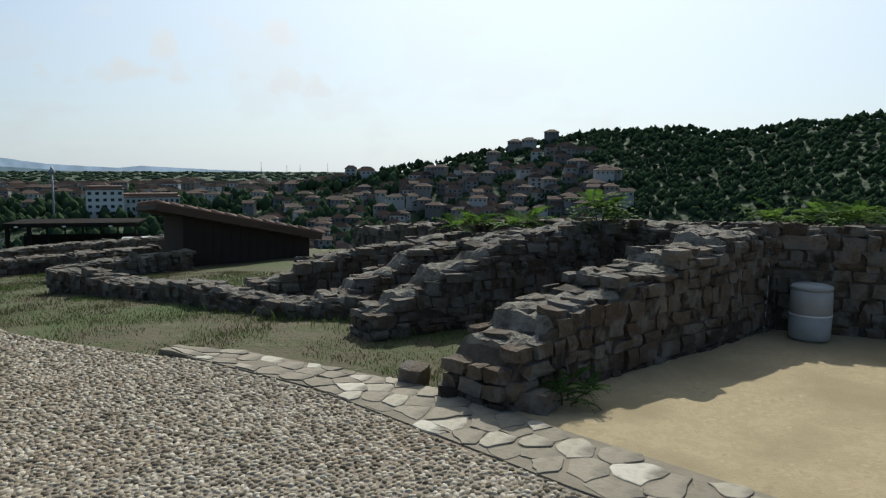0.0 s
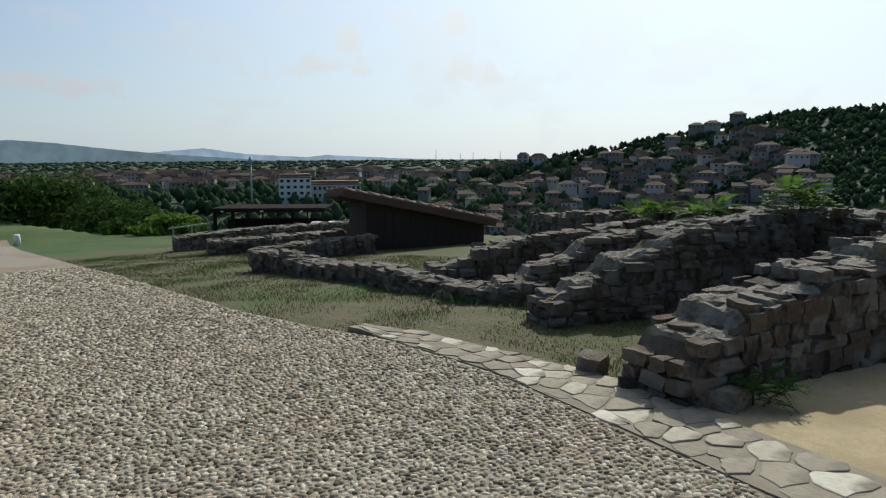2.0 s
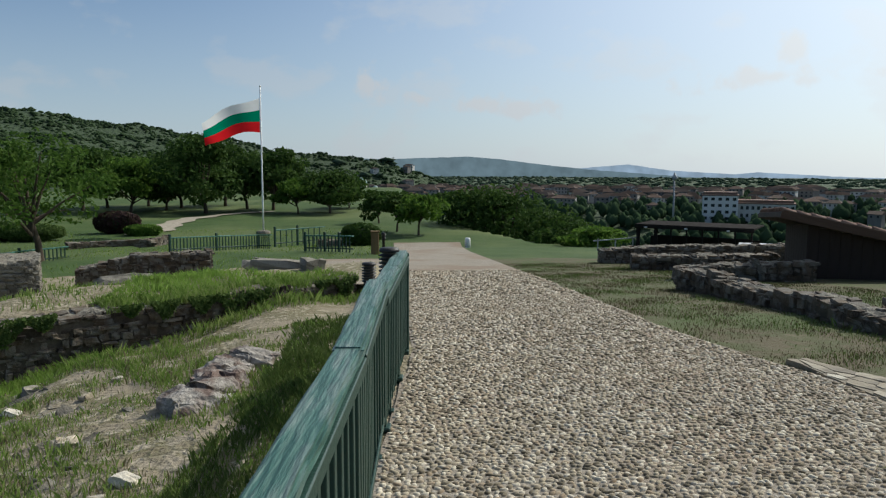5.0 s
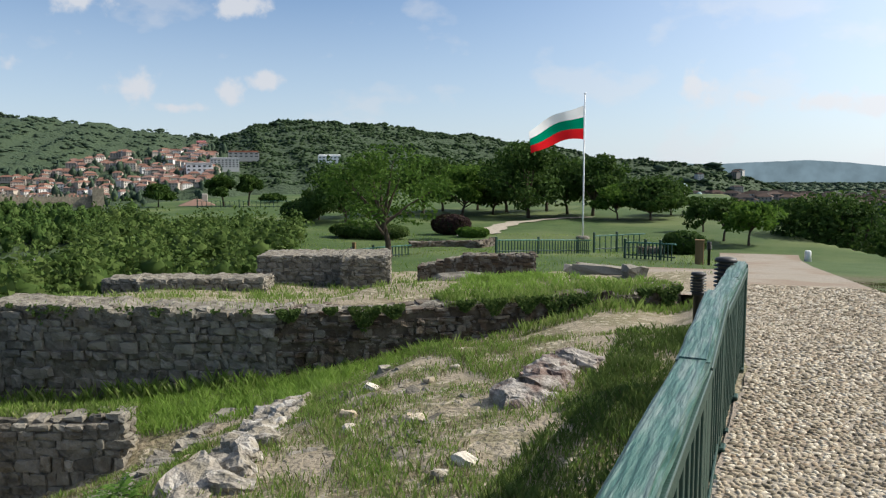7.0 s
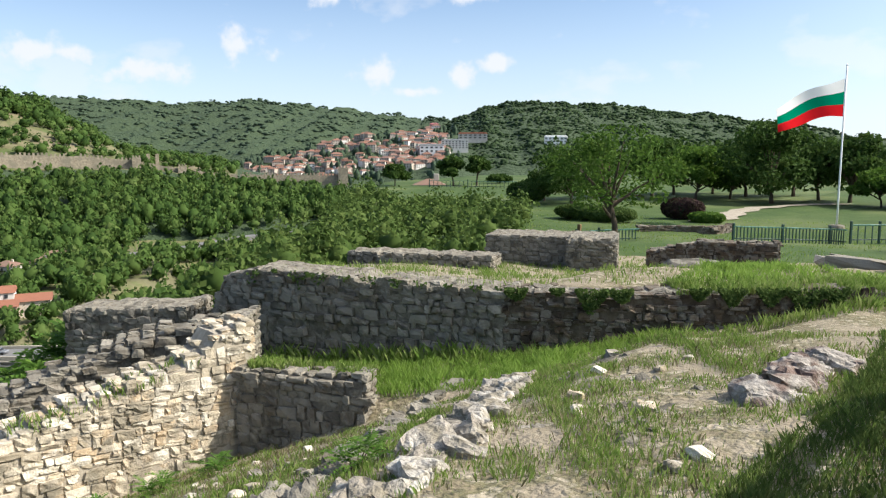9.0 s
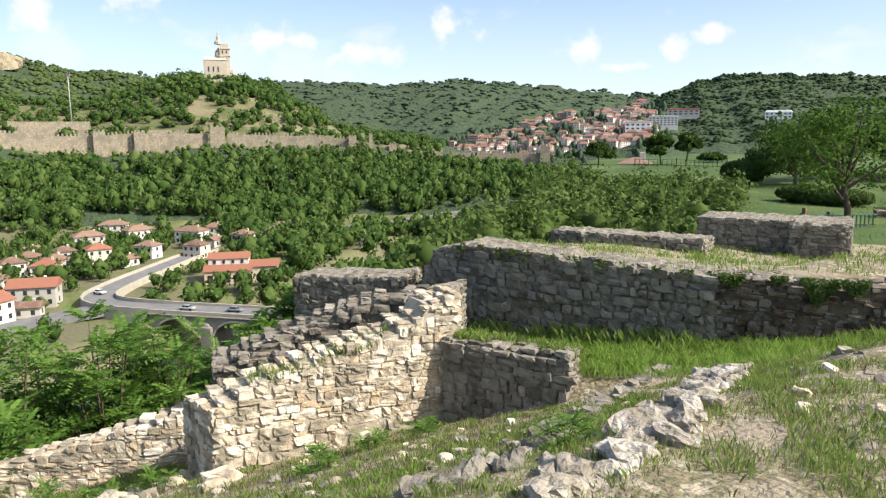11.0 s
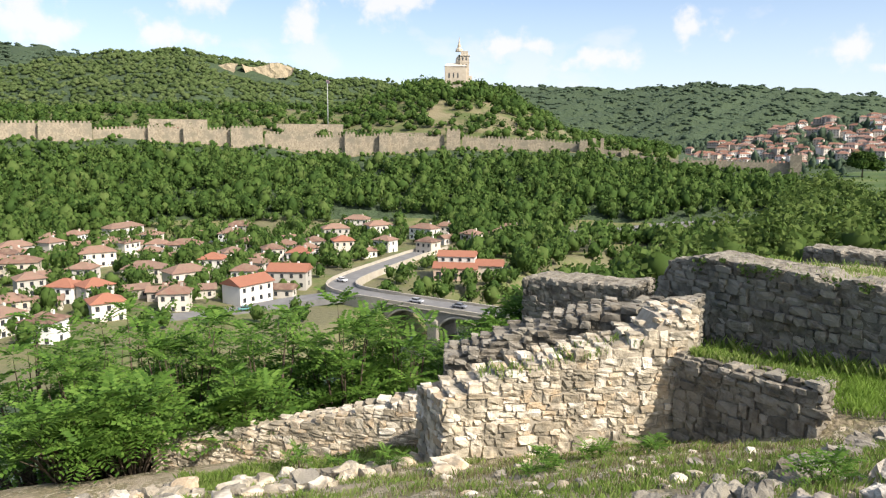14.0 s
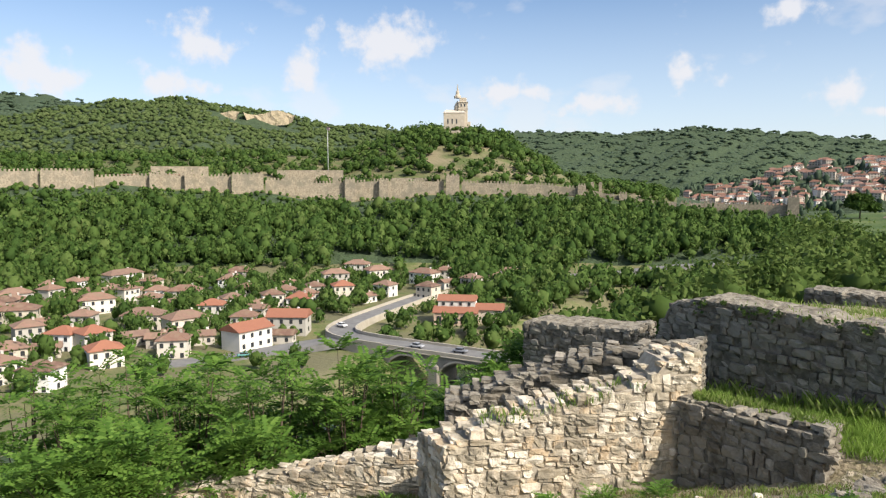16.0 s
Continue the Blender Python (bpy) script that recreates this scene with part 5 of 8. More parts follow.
def dark_shelter():
    ax, ay = spot(-20.8, 31)
    bx, by = spot(-29.0, 30)
    turn = math.degrees(math.atan2(by - ay, bx - ax))
    ln = math.hypot(bx - ax, by - ay)
    root = tagged(holder("open_shelter", ax, ay, -2.1, turn), "low dark shelter with open timber frame and flat roof", "shelter")
    part("roof", boxes("roof", [((ln / 2, 1.0, 1.36), (ln + 0.1, 2.3, 0.07)), ((ln / 2, -0.13, 1.30), (ln + 0.1, 0.05, 0.13))], M_BLACKWOOD, 0.01), root, "thin flat dark roof")
    for k, s in enumerate([0.05, 0.78] + [0.78 + (ln - 0.83) * j / 6 for j in range(1, 7)]):
        w = 0.13 if k < 2 else 0.06
        part("post", boxes("post", [((s, 0.0 if k != 0 else 0.02, 0.5), (w, w, 1.75))], M_BLACKWOOD, 0.008), root)
    for z in (0.95, 0.62):
        part("rail", boxes("rail", [((ln / 2 + 0.35, 0, z), (ln - 0.75, 0.04, 0.05))], M_BLACKWOOD, 0.005), root)
    part("back_wall", boxes("back_wall", [((ln / 2, 2.0, 0.3), (ln, 0.06, 0.9))], M_BLACKWOOD, 0.01), root)
    for k in range(3):
        part("bracket_lamp", boxes("bracket_lamp", [((0.4 + k * 1.6, -0.17, 1.27), (0.12, 0.04, 0.05))], M_WHITE, 0.01), root, "small white fitting")
    rail = tagged(holder("handrail", ax - 1.6, ay + 0.3, zland(ax - 1.6, ay)), "low pale handrail beside the open shelter", "railing")
    part("rail", boxes("rail", [((0.8, 0, 0.45), (1.9, 0.05, 0.05), 0, -4)], M_GREY_PAINT, 0.01), rail)
    for k in range(3):
        part("post", boxes("post", [((0.05 + 0.75 * k, 0, 0.2), (0.05, 0.05, 0.55))], M_GREY_PAINT, 0.006), rail)


M_BLACKWOOD = surface("black_stained_wood", [(0.014, 0.012, 0.011), (0.03, 0.025, 0.022)], scale=5, bump=0.3, bump_scale=20, rough=0.95, spec=0.05)
M_GREY_PAINT = surface("grey_paint", [(0.30, 0.31, 0.31), (0.38, 0.39, 0.39)], scale=5, bump=0.1, bump_scale=30, rough=0.5)
M_BIN = surface("pale_plastic", [(0.30, 0.31, 0.30), (0.38, 0.39, 0.38)], scale=5, bump=0.15, bump_scale=60, rough=0.45, stain=(0.34, 0.34, 0.32), stain_scale=3)


def slim(rings):
    return [(r * 0.82, z * 0.94) for r, z in rings]


def bin_can():
    root = tagged(holder("litter_bin", 7.47, 1.42, 0.03), "pale grey round litter bin against the court wall", "bin")
    part("body", lathe("body", slim([(0.195, 0.0), (0.215, 0.02), (0.222, 0.24), (0.212, 0.245), (0.212, 0.255), (0.222, 0.26), (0.216, 0.47), (0.20, 0.49)]), M_BIN, 28), root)
    part("band", lathe("band", slim([(0.224, 0.238), (0.224, 0.252)]), M_WHITE, 28), root, "bright band round the middle")
    part("lid", lathe("lid", slim([(0.212, 0.49), (0.218, 0.505), (0.208, 0.525), (0.15, 0.537), (0.04, 0.54)]), M_BIN, 28), root, "paler shallow lid")
    pipe = tagged(new("drain_pipe", tubes("drain_pipe", [([(7.52, 1.83, 0.02), (7.53, 1.82, 0.5), (7.54, 1.83, 0.93)], [0.012] * 3)], M_BIN)), "thin pale pipe up the wall corner", "pipe")
    return root


def flag():
    x, y = spot(8.05, 44)
    z = zland(x, y)
    root = tagged(holder("flagpole", x, y, z), "tall white pole flying a white, green and red flag", "flag")
    top = 6.1 - z
    part("pole", lathe("pole", [(0.055, -0.3), (0.05, 2.0), (0.035, top)], M_WHITE, 12), root)
    part("finial", lathe("finial", [(0.03, top), (0.06, top + 0.04), (0.03, top + 0.1)], M_WHITE, 10), root)
    part("base", lathe("base", [(0.4, -0.2), (0.4, 0.12), (0.3, 0.16)], M_CAP, 16), root)
    reds = (("white_stripe", (0.80, 0.80, 0.80)), ("green_stripe", (0.0, 0.22, 0.12)), ("red_stripe", (0.62, 0.015, 0.02)))
    for k, (nm, c) in enumerate(reds):
        v, f = [], []
        for i in range(25):
            s = i / 24
            for j in range(5):
                t = (k + j / 4) / 3
                drop = 0.42 * s + 1.0 * s ** 1.6 + 0.06 * math.sin(s * 9 + t * 2)
                v.append((-0.05 - 3.35 * s + 0.18 * t * s, 0.35 * s * math.sin(s * 7.5 + t * 1.3), top - 0.62 - drop - 1.9 * t * (1 - 0.28 * s)))
        for i in range(24):
            f += [(i * 5 + j, i * 5 + j + 1, i * 5 + j + 6, i * 5 + j + 5) for j in range(4)]
        m = foliage(nm, [tuple(q * 0.92 for q in c), c], scale=2, through=0.5, rough=0.8)
        part(nm, mesh(nm, v, f, m, True), root, nm.split("_")[0] + " cloth stripe rippling in the wind")


def park_fence(pts, label, h=0.75, step_m=0.16, material=None, group="park fences"):
    material = material or M_GREENIRON
    root = tagged(holder("park_fence", pts[0][0], pts[0][1], zland(*pts[0])), label, "fence", group)
    inv = root.matrix_basis.inverted()
    bar = boxes("bar", [((0, 0, h * 0.45), (0.05, 0.03, h * 0.9))], material, 0.004)
    for a, b in zip(pts, pts[1:]):
        ln, turn = math.dist(a, b), math.degrees(math.atan2(b[1] - a[1], b[0] - a[0]))
        za, zb = zland(*a), zland(*b)
        pitch = -math.degrees(math.atan2(zb - za, ln))
        for zz in (h * 0.88, h * 0.2):
            part("rail", boxes("rail", [((0, 0, 0), (ln, 0.09 if zz > 0.4 else 0.04, 0.05))], M_GREEN if zz > 0.4 else material, 0.006), root, "", inv @ pose((a[0] + b[0]) / 2, (a[1] + b[1]) / 2, (za + zb) / 2 + zz, 0, pitch, turn))
        part("post", boxes("post", [((0, 0, h / 2), (0.09, 0.09, h + 0.12))], material, 0.01), root, "", inv @ pose(a[0], a[1], za, 0, 0, turn))
        n = int(ln / step_m)
        for k in range(1, n):
            t = k / n
            part("bar", bar, root, "", inv @ pose(a[0] + (b[0] - a[0]) * t, a[1] + (b[1] - a[1]) * t, za + (zb - za) * t, 0, 0, turn))
    return root


def post_sign(x, y, h, w, label):
    z = zland(x, y)
    root = tagged(holder("marker_post", x, y, z), label, "post")
    part("shaft", boxes("shaft", [((0, 0, h / 2 - 0.1), (w, 0.22, h + 0.2))], M_POSTWOOD, 0.02), root)
    part("cap", boxes("cap", [((0, 0, h + 0.02), (w + 0.05, 0.27, 0.05))], M_POSTWOOD, 0.015), root)


M_POSTWOOD = surface("tan_wood", [(0.14, 0.095, 0.045), (0.23, 0.16, 0.08)], scale=3, bump=0.5, bump_scale=15, stretch=(1, 1, 0.2))
tile_shelter()
dark_shelter()
bin_can()
flag()
park_fence([spot(4.9, 29.5), spot(3.4, 29), spot(2.3, 28.5), spot(1.2, 28)], "bright green low fence beside the paved patch", 0.72)
park_fence([spot(14.8, 31), spot(11.5, 32.5), spot(8.5, 34), spot(7.5, 33)], "dark green low fence round the flag lawn", 0.7)
park_fence([spot(7.2, 36), spot(5.5, 37), spot(3.4, 38)], "dark green low fence behind the flagpole", 0.95, 0.3)
park_fence([spot(26.2, 32), spot(24.5, 33), spot(21.5, 34)], "dark green low fence by the young tree", 0.6)
park_fence([spot(37.5, 88), spot(34.5, 86), spot(31.0, 84), spot(28.5, 82)], "distant green fence across the lawn", 0.9, 0.5)
post_sign(*spot(-0.5, 27.5), 0.85, 0.30, "square tan wooden post beside the park path")
bx, by = spot(-7.8, 35.5)
bollard = tagged(holder("bollard", bx, by, zland(bx, by)), "small white stone bollard at the path edge", "bollard")
part("shaft", lathe("shaft", [(0.14, -0.1), (0.135, 0.42), (0.11, 0.47)], M_WHITE, 14), bollard)
ex, ey = spot(26.2, 33.5)
for q, w in ((-0.12, 0.45), (0.14, 0.75)):
    post = tagged(holder("yellow_post", ex + q, ey, zland(ex + q, ey)), "short yellow post at the lawn's edge", "post", "yellow posts")
    part("shaft", boxes("shaft", [((0, 0, w / 2), (0.16, 0.16, w))], M_POSTWOOD, 0.02), post)


def hedge(x, y, w, d, h, rz, label, material):
    z = zland(x, y)
    r = np.random.default_rng(int(abs(x * 31 + y * 7)))
    n = int(1300 * max(w, 1) / 3)
    u = r.normal(size=(n, 3))
    u /= np.linalg.norm(u, axis=1, keepdims=True)
    u = np.sign(u) * np.abs(u) ** 0.85
    c = u * [w / 2, d / 2, h / 2] + [0, 0, h / 2]
    v = leaf_quads(c, u / np.linalg.norm(u, axis=1, keepdims=True) + r.normal(size=(n, 3)) * 0.3, 0.13, r)
    root = tagged(holder("hedge", x, y, z, rz), label, "hedge")
    part("foliage", fast("foliage", v, np.arange(len(v)).reshape(-1, 4), material), root)
    part("inner_mass", boxes("inner_mass", [((0, 0, h * 0.42), (w * 0.66, d * 0.6, h * 0.66))], M_WOODFLOOR, 0.1), root)


F_PURPLE = foliage("leaf_purple", [(0.035, 0.022, 0.02), (0.06, 0.035, 0.032), (0.05, 0.05, 0.02)], scale=0.5)
hedge(*spot(18.3, 46), 2.6, 1.4, 1.25, 0, "clipped purple-leaved hedge on the lawn", F_PURPLE)
hedge(*spot(16.6, 44), 2.0, 1.2, 0.6, 0, "low yellow-green clipped shrub bed", F_LIGHT)
hedge(*spot(24.8, 44), 5.5, 2.0, 0.9, -10, "broad rounded green hedge on the lawn", F_SCRUB)
hedge(*spot(30.0, 60), 3.4, 2.0, 1.7, 0, "dark tall hedge at the lawn edge", F_TREE)
hedge(*spot(0.6, 33), 1.8, 1.2, 1.0, 0, "dark round bush beside the park path", F_TREE)
stone_wall("low curved stone edging round the shrub bed", [spot(21.5, 38), spot(19, 38.5), spot(16, 38.5), spot(14.8, 40)], prof([0, 5], [-2.45, -2.45]), prof([0, 5], [-2.05, -2.05]), 0.4, S_DARK, (0.4, 0.16))
stone_wall("low dry stone wall by the park path", [spot(3.6, 33), spot(1.0, 33.5), spot(-0.5, 34)], prof([0, 3], [-2.1, -2.2]), prof([0, 3], [-1.75, -1.75]), 0.5, S_DARK, (0.4, 0.14))

# paved patch beside the path
v, f = [], []
for i in range(13):
    for j in range(9):
        px, py = -1.9 + 2.6 * j / 8 + (0.25 * math.sin(i)) * (j == 0), 12.9 + 10 * i / 12
        v.append((px, py, float(plateau(3.0, py)) + 0.05))
for i in range(12):
    f += [(i * 9 + j, i * 9 + j + 1, i * 9 + j + 10, i * 9 + j + 9) for j in range(8)]
tagged(new("paved_patch", mesh("paved_patch", v, f, M_GRAVELBED)), "patch of worn pale paving beside the path", "pavement", kind="structure")

# trodden trail over the flag lawn
v, f = [], []
trail = [spot(17.0, 44), spot(15.4, 47), spot(14.6, 52), spot(13.2, 57), spot(10.5, 60), spot(7.5, 62)]
for k in range(26):
    q = k / 25 * (len(trail) - 1)
    i = min(int(q), len(trail) - 2)
    x, y = trail[i][0] + (trail[i + 1][0] - trail[i][0]) * (q - i), trail[i][1] + (trail[i + 1][1] - trail[i][1]) * (q - i)
    half = 0.75 + 0.2 * math.sin(k * 1.7)
    v += [(x - half, y, zland(x - half, y) + 0.06), (x, y, zland(x, y) + 0.08), (x + half, y, zland(x + half, y) + 0.06)]
    if k:
        f += [(3 * k - 3, 3 * k - 2, 3 * k + 1, 3 * k), (3 * k - 2, 3 * k - 1, 3 * k + 2, 3 * k + 1)]
tagged(new("trail", mesh("trail", v, f, M_MORTAR, True)), "pale trodden earth trail over the lawn", "path", kind="structure")

# park trees
for az, d, h, w, lv, mt, tr, lab in (
        (23.2, 32, 1.8, 5.6, 2700, F_YOUNG, 0.32, "young broad-crowned tree with light green leaves"),
        (12.2, 63, 2.3, 7.0, 4050, F_TREE, 0.15, "dense dark green round tree in the park"),
        (9.2, 66, 0.8, 5.7, 2970, F_TREE, 0.22, "dark park tree with a slender trunk"),
        (7.3, 64, 1.3, 6.0, 2970, F_TREE, 0.22, "slender dark green park tree"),
        (5.4, 60, -1.0, 3.9, 1890, F_LIGHT, 0.26, "small light green park tree"),
        (3.0, 60, -0.2, 6.2, 3240, F_TREE, 0.15, "broad green park tree beside the lawn"),
        (15.0, 68, 0.2, 6.0, 2700, F_TREE, 0.22, "dark park tree behind the hedges"),
        (17.4, 66, 0.6, 6.2, 2970, F_LIGHT, 0.19, "round green park tree"),
        (20.5, 70, 1.1, 6.5, 2700, F_TREE, 0.19, "dark green park tree"),
        (26.5, 58, 0.8, 6.0, 2970, F_TREE, 0.15, "dark tree behind the young tree"),
        (28.6, 62, -1.2, 4.0, 1600, F_TREE, 0.2, "low dark tree on the lawn"),
        (10.8, 74, 1.6, 6.5, 2600, F_TREE, 0.18, "tall dark park tree"),
        (13.9, 72, 1.5, 6.0, 2400, F_TREE, 0.18, "tall dark park tree"),
        (16.2, 76, 0.9, 6.0, 2200, F_TREE, 0.18, "dark park tree among others"),
        (18.9, 74, 1.0, 6.0, 2200, F_TREE, 0.18, "dark park tree among others"),
        (24.8, 66, 1.1, 5.5, 2200, F_TREE, 0.18, "dark park tree among others"),
        (1.5, 66, -0.9, 4.5, 1600, F_TREE, 0.18, "low dark park tree"),
        (33.8, 92, -0.1, 3.0, 1300, F_TREE, 0.4, "small tree standing on the far lawn"),
        (35.6, 92, -0.2, 3.0, 1300, F_TREE, 0.4, "small tree standing on the far lawn"),
        (40.2, 92, -0.7, 3.4, 1400, F_TREE, 0.3, "small green tree at the lawn's rim"),
        (32.0, 100, -1.6, 3.2, 1000, F_TREE, 0.3, "low tree on the far lawn"),
        (-3.9, 42, -2.2, 2.9, 1600, F_LIGHT, 0.35, "small round tree beside the park path"),
        (-2.2, 44, -2.0, 2.6, 1600, F_TREE, 0.3, "small round tree beside the park path"),
        (-0.8, 50, -1.9, 2.4, 1200, F_TREE, 0.2, "small dark tree at the park's edge"),
        (-8.6, 50, -1.6, 6.0, 3400, F_TREE, 0.15, "tall dark tree below the path's end"),
        (-11.3, 48, -1.7, 6.2, 3400, F_TREE, 0.15, "tall dark tree below the path's end"),
        (-13.6, 45, -2.6, 5.4, 2800, F_TREE, 0.15, "dark tree on the bank below the path"),
        (-15.8, 40, -3.6, 4.6, 2800, F_TREE, 0.12, "light green tree on the bank"),
        (-17.8, 37, -4.6, 3.4, 2000, F_LIGHT, 0.1, "low light green bush on the bank"),
        (-6.2, 58, -2.0, 4.6, 2000, F_TREE, 0.2, "dark tree below the park")):
    x, y = spot(az, d)
    tree(x, y, high(h, d) - zland(x, y), w, lv, lab, mt, seed=int(az * 10 + 500), trunk=tr, leaf=0.0034 * d * (1.0 if d < 45 else 0.95), blobs=13)

# ---- woods on the slopes ----
T_FULL = [clump(rng, 7, 4, 0.25, 72, 0.17, 0.62, 8) for _ in range(8)]
T_NEAR = [clump(rng, 6, 3, 0.2, 190, 0.115, 0.46, 9) for _ in range(8)]
T_SCRUB = [clump(rng, 6, 3, 0.2, 125, 0.11, 0.5, 8) for _ in range(8)]
T_ROUND = [clump(rng, 6, 3, 0.25, 34, 0.2, 0.66, 7) for _ in range(8)]
T_MID = [clump(rng, 6, 3, 0.25, 10, 0.16, 0.85) for _ in range(8)]
T_FAR = [clump(rng, 5, 2, 0.34, 3, 0.22, 0.9, 4) for _ in range(8)]


def woods(name, az0, az1, d0, d1, count, size, templates, material, label, keep=None, tall=1.15, below=None, sink=0.0):
    az, d = rng.uniform(az0, az1, count), np.sqrt(rng.uniform(d0 ** 2, d1 ** 2, count))
    x, y = -d * np.sin(np.radians(az)), d * np.cos(np.radians(az))
    ok = np.ones(count, bool) if keep is None else keep(x, y, az, d)
    x, y = x[ok], y[ok]
    z = land(x, y)
    if below is not None:
        x, y, z = x[z < below], y[z < below], z[z < below]
    r = rng.uniform(0.7, 1.35, len(x)) * size
    return scatter_crowns(name, np.stack([x, y, z - 0.1 * r - sink], 1), r, r * 2 * tall * rng.uniform(0.85, 1.3, len(x)), templates, material, label)


def off_road(x, y, az, d):
    ok = np.ones(len(x), bool)
    for pts in (ROAD, STREET, UPPER_ROAD):
        for (xa, ya, _), (xb, yb, _) in zip(pts, pts[1:]):
            t = np.clip(((x - xa) * (xb - xa) + (y - ya) * (yb - ya)) / ((xb - xa) ** 2 + (yb - ya) ** 2), 0, 1)
            ok &= np.hypot(x - xa - t * (xb - xa), y - ya - t * (yb - ya)) > 10
    return ok


ROAD = [(-146, 98, -44), (-171, 78, -44), (-198, 57, -44), (-209, 49, -44.1), (-220, 46, -44.5), (-234, 51, -45.2), (-252, 63, -46.0), (-284, 92, -46.0), (-300, 108, -46)]
STREET = [(-211, 46, -44.2), (-213, 30, -45.6), (-209, 14, -46.8), (-206, -12, -46.8)]
UPPER_ROAD = [(-334, 190, -46), (-325, 206, -45.5), (-320, 223, -43.5), (-318, 244, -42), (-308, 272, -40.2), (-300, 296, -40)]

woods("slope_woods", 41, 106, 352, 486, 2300, 4.6, T_FULL, F_WOODS, "dense broadleaf woods on the fortress slope",
      lambda x, y, az, d: off_road(x, y, az, d) & off_road(x * (1 + 14 / d), y * (1 + 14 / d), az, d) & (d > np.interp(az, [44, 57, 62, 69, 73, 80, 92, 98, 104], [345, 405, 388, 388, 412, 402, 398, 372, 360]) + 3 * np.sin(az)))
woods("river_trees", 48, 68, 150, 395, 430, 4.4, T_FULL, F_WOODS, "trees and willows along the river", lambda x, y, az, d: (off_road(x, y, az, d)) & ~((np.abs(x + 238) < 20) & (np.abs(y - 95) < 20)) & off_road(x * (1 + 14 / d), y * (1 + 14 / d), az, d) & (d > 215 - (62 - az) * 3))
woods("village_trees", 62, 106, 190, 400, 1000, 2.9, T_FULL, F_WOODS, "garden trees between the valley houses", lambda x, y, az, d: off_road(x, y, az, d) & ~((np.abs(x + 236) < 15) & (np.abs(y - 90) < 17)))
woods("wall_foot_bushes", 44, 106, 486, 517, 800, 1.7, T_MID, F_WOODS, "bushes and small trees at the curtain wall's foot", tall=0.8)
woods("fortress_trees", 52, 106, 540, 735, 1500, 4.3, T_ROUND, F_WOODS, "scattered trees on the fortress hill", lambda x, y, az, d: (d > np.interp(az, [52, 60, 66, 72, 106], [690, 650, 640, 600, 600])) | (wob(x, y, 26, 5) > -0.3), tall=0.85)
woods("summit_trees", 63.5, 73, 640, 684, 170, 5.6, T_ROUND, F_WOODS, "big round trees round the summit church", lambda x, y, az, d: (np.abs(az - 68.4) > 1.3) | (d < 655), tall=0.9)
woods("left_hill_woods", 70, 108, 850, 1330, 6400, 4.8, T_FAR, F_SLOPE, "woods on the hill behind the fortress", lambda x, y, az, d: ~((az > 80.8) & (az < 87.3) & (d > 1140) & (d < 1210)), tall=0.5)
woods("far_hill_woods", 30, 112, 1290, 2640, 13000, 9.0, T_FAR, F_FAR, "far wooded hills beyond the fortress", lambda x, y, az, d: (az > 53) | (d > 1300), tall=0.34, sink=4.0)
woods("near_hill_woods", -8, 41, 1020, 1530, 10500, 4.8, T_FAR, F_HILL, "wooded hill above the park", lambda x, y, az, d: (az < 35) | (d > 1290), tall=0.46, sink=2.0)
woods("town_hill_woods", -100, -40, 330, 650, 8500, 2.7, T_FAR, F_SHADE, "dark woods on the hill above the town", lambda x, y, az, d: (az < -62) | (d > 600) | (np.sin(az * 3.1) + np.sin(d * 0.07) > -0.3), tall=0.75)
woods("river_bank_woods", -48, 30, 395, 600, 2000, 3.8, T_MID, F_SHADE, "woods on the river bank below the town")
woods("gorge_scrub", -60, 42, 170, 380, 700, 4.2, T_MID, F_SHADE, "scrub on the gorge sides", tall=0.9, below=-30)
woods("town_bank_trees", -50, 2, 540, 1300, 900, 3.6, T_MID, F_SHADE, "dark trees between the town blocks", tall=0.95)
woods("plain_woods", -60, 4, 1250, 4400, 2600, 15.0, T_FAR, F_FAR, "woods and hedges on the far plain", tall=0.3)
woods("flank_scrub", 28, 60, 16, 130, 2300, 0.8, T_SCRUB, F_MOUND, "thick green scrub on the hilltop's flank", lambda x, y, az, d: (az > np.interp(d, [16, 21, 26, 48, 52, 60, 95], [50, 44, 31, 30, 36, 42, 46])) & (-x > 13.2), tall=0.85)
woods("valley_side_trees", 58, 106, 46, 130, 300, 2.5, T_NEAR, F_WOODS, "trees on the steep side below the ruins", tall=0.9)

# ---- fortress across the river ----


TOPS = ([44, 52, 54, 56, 59, 62, 68, 69, 74, 79, 83, 86, 91, 95, 96, 101, 105], [-1.6, -1.45, -1.3, -1.0, -0.4, -0.1, 0.1, 0.15, 0.2, 0.05, 0.3, 0.55, 0.7, 0.5, 0.9, 0.9, 0.9])
fort = tagged(holder("fortress", *spot(72, 521), -8), "medieval curtain wall of tan masonry with towers and battlements", "fortress")
fort_inv = fort.matrix_basis.inverted()


def fort_part(nm, me, label=""):
    return part(nm, me, fort, label, fort_inv)


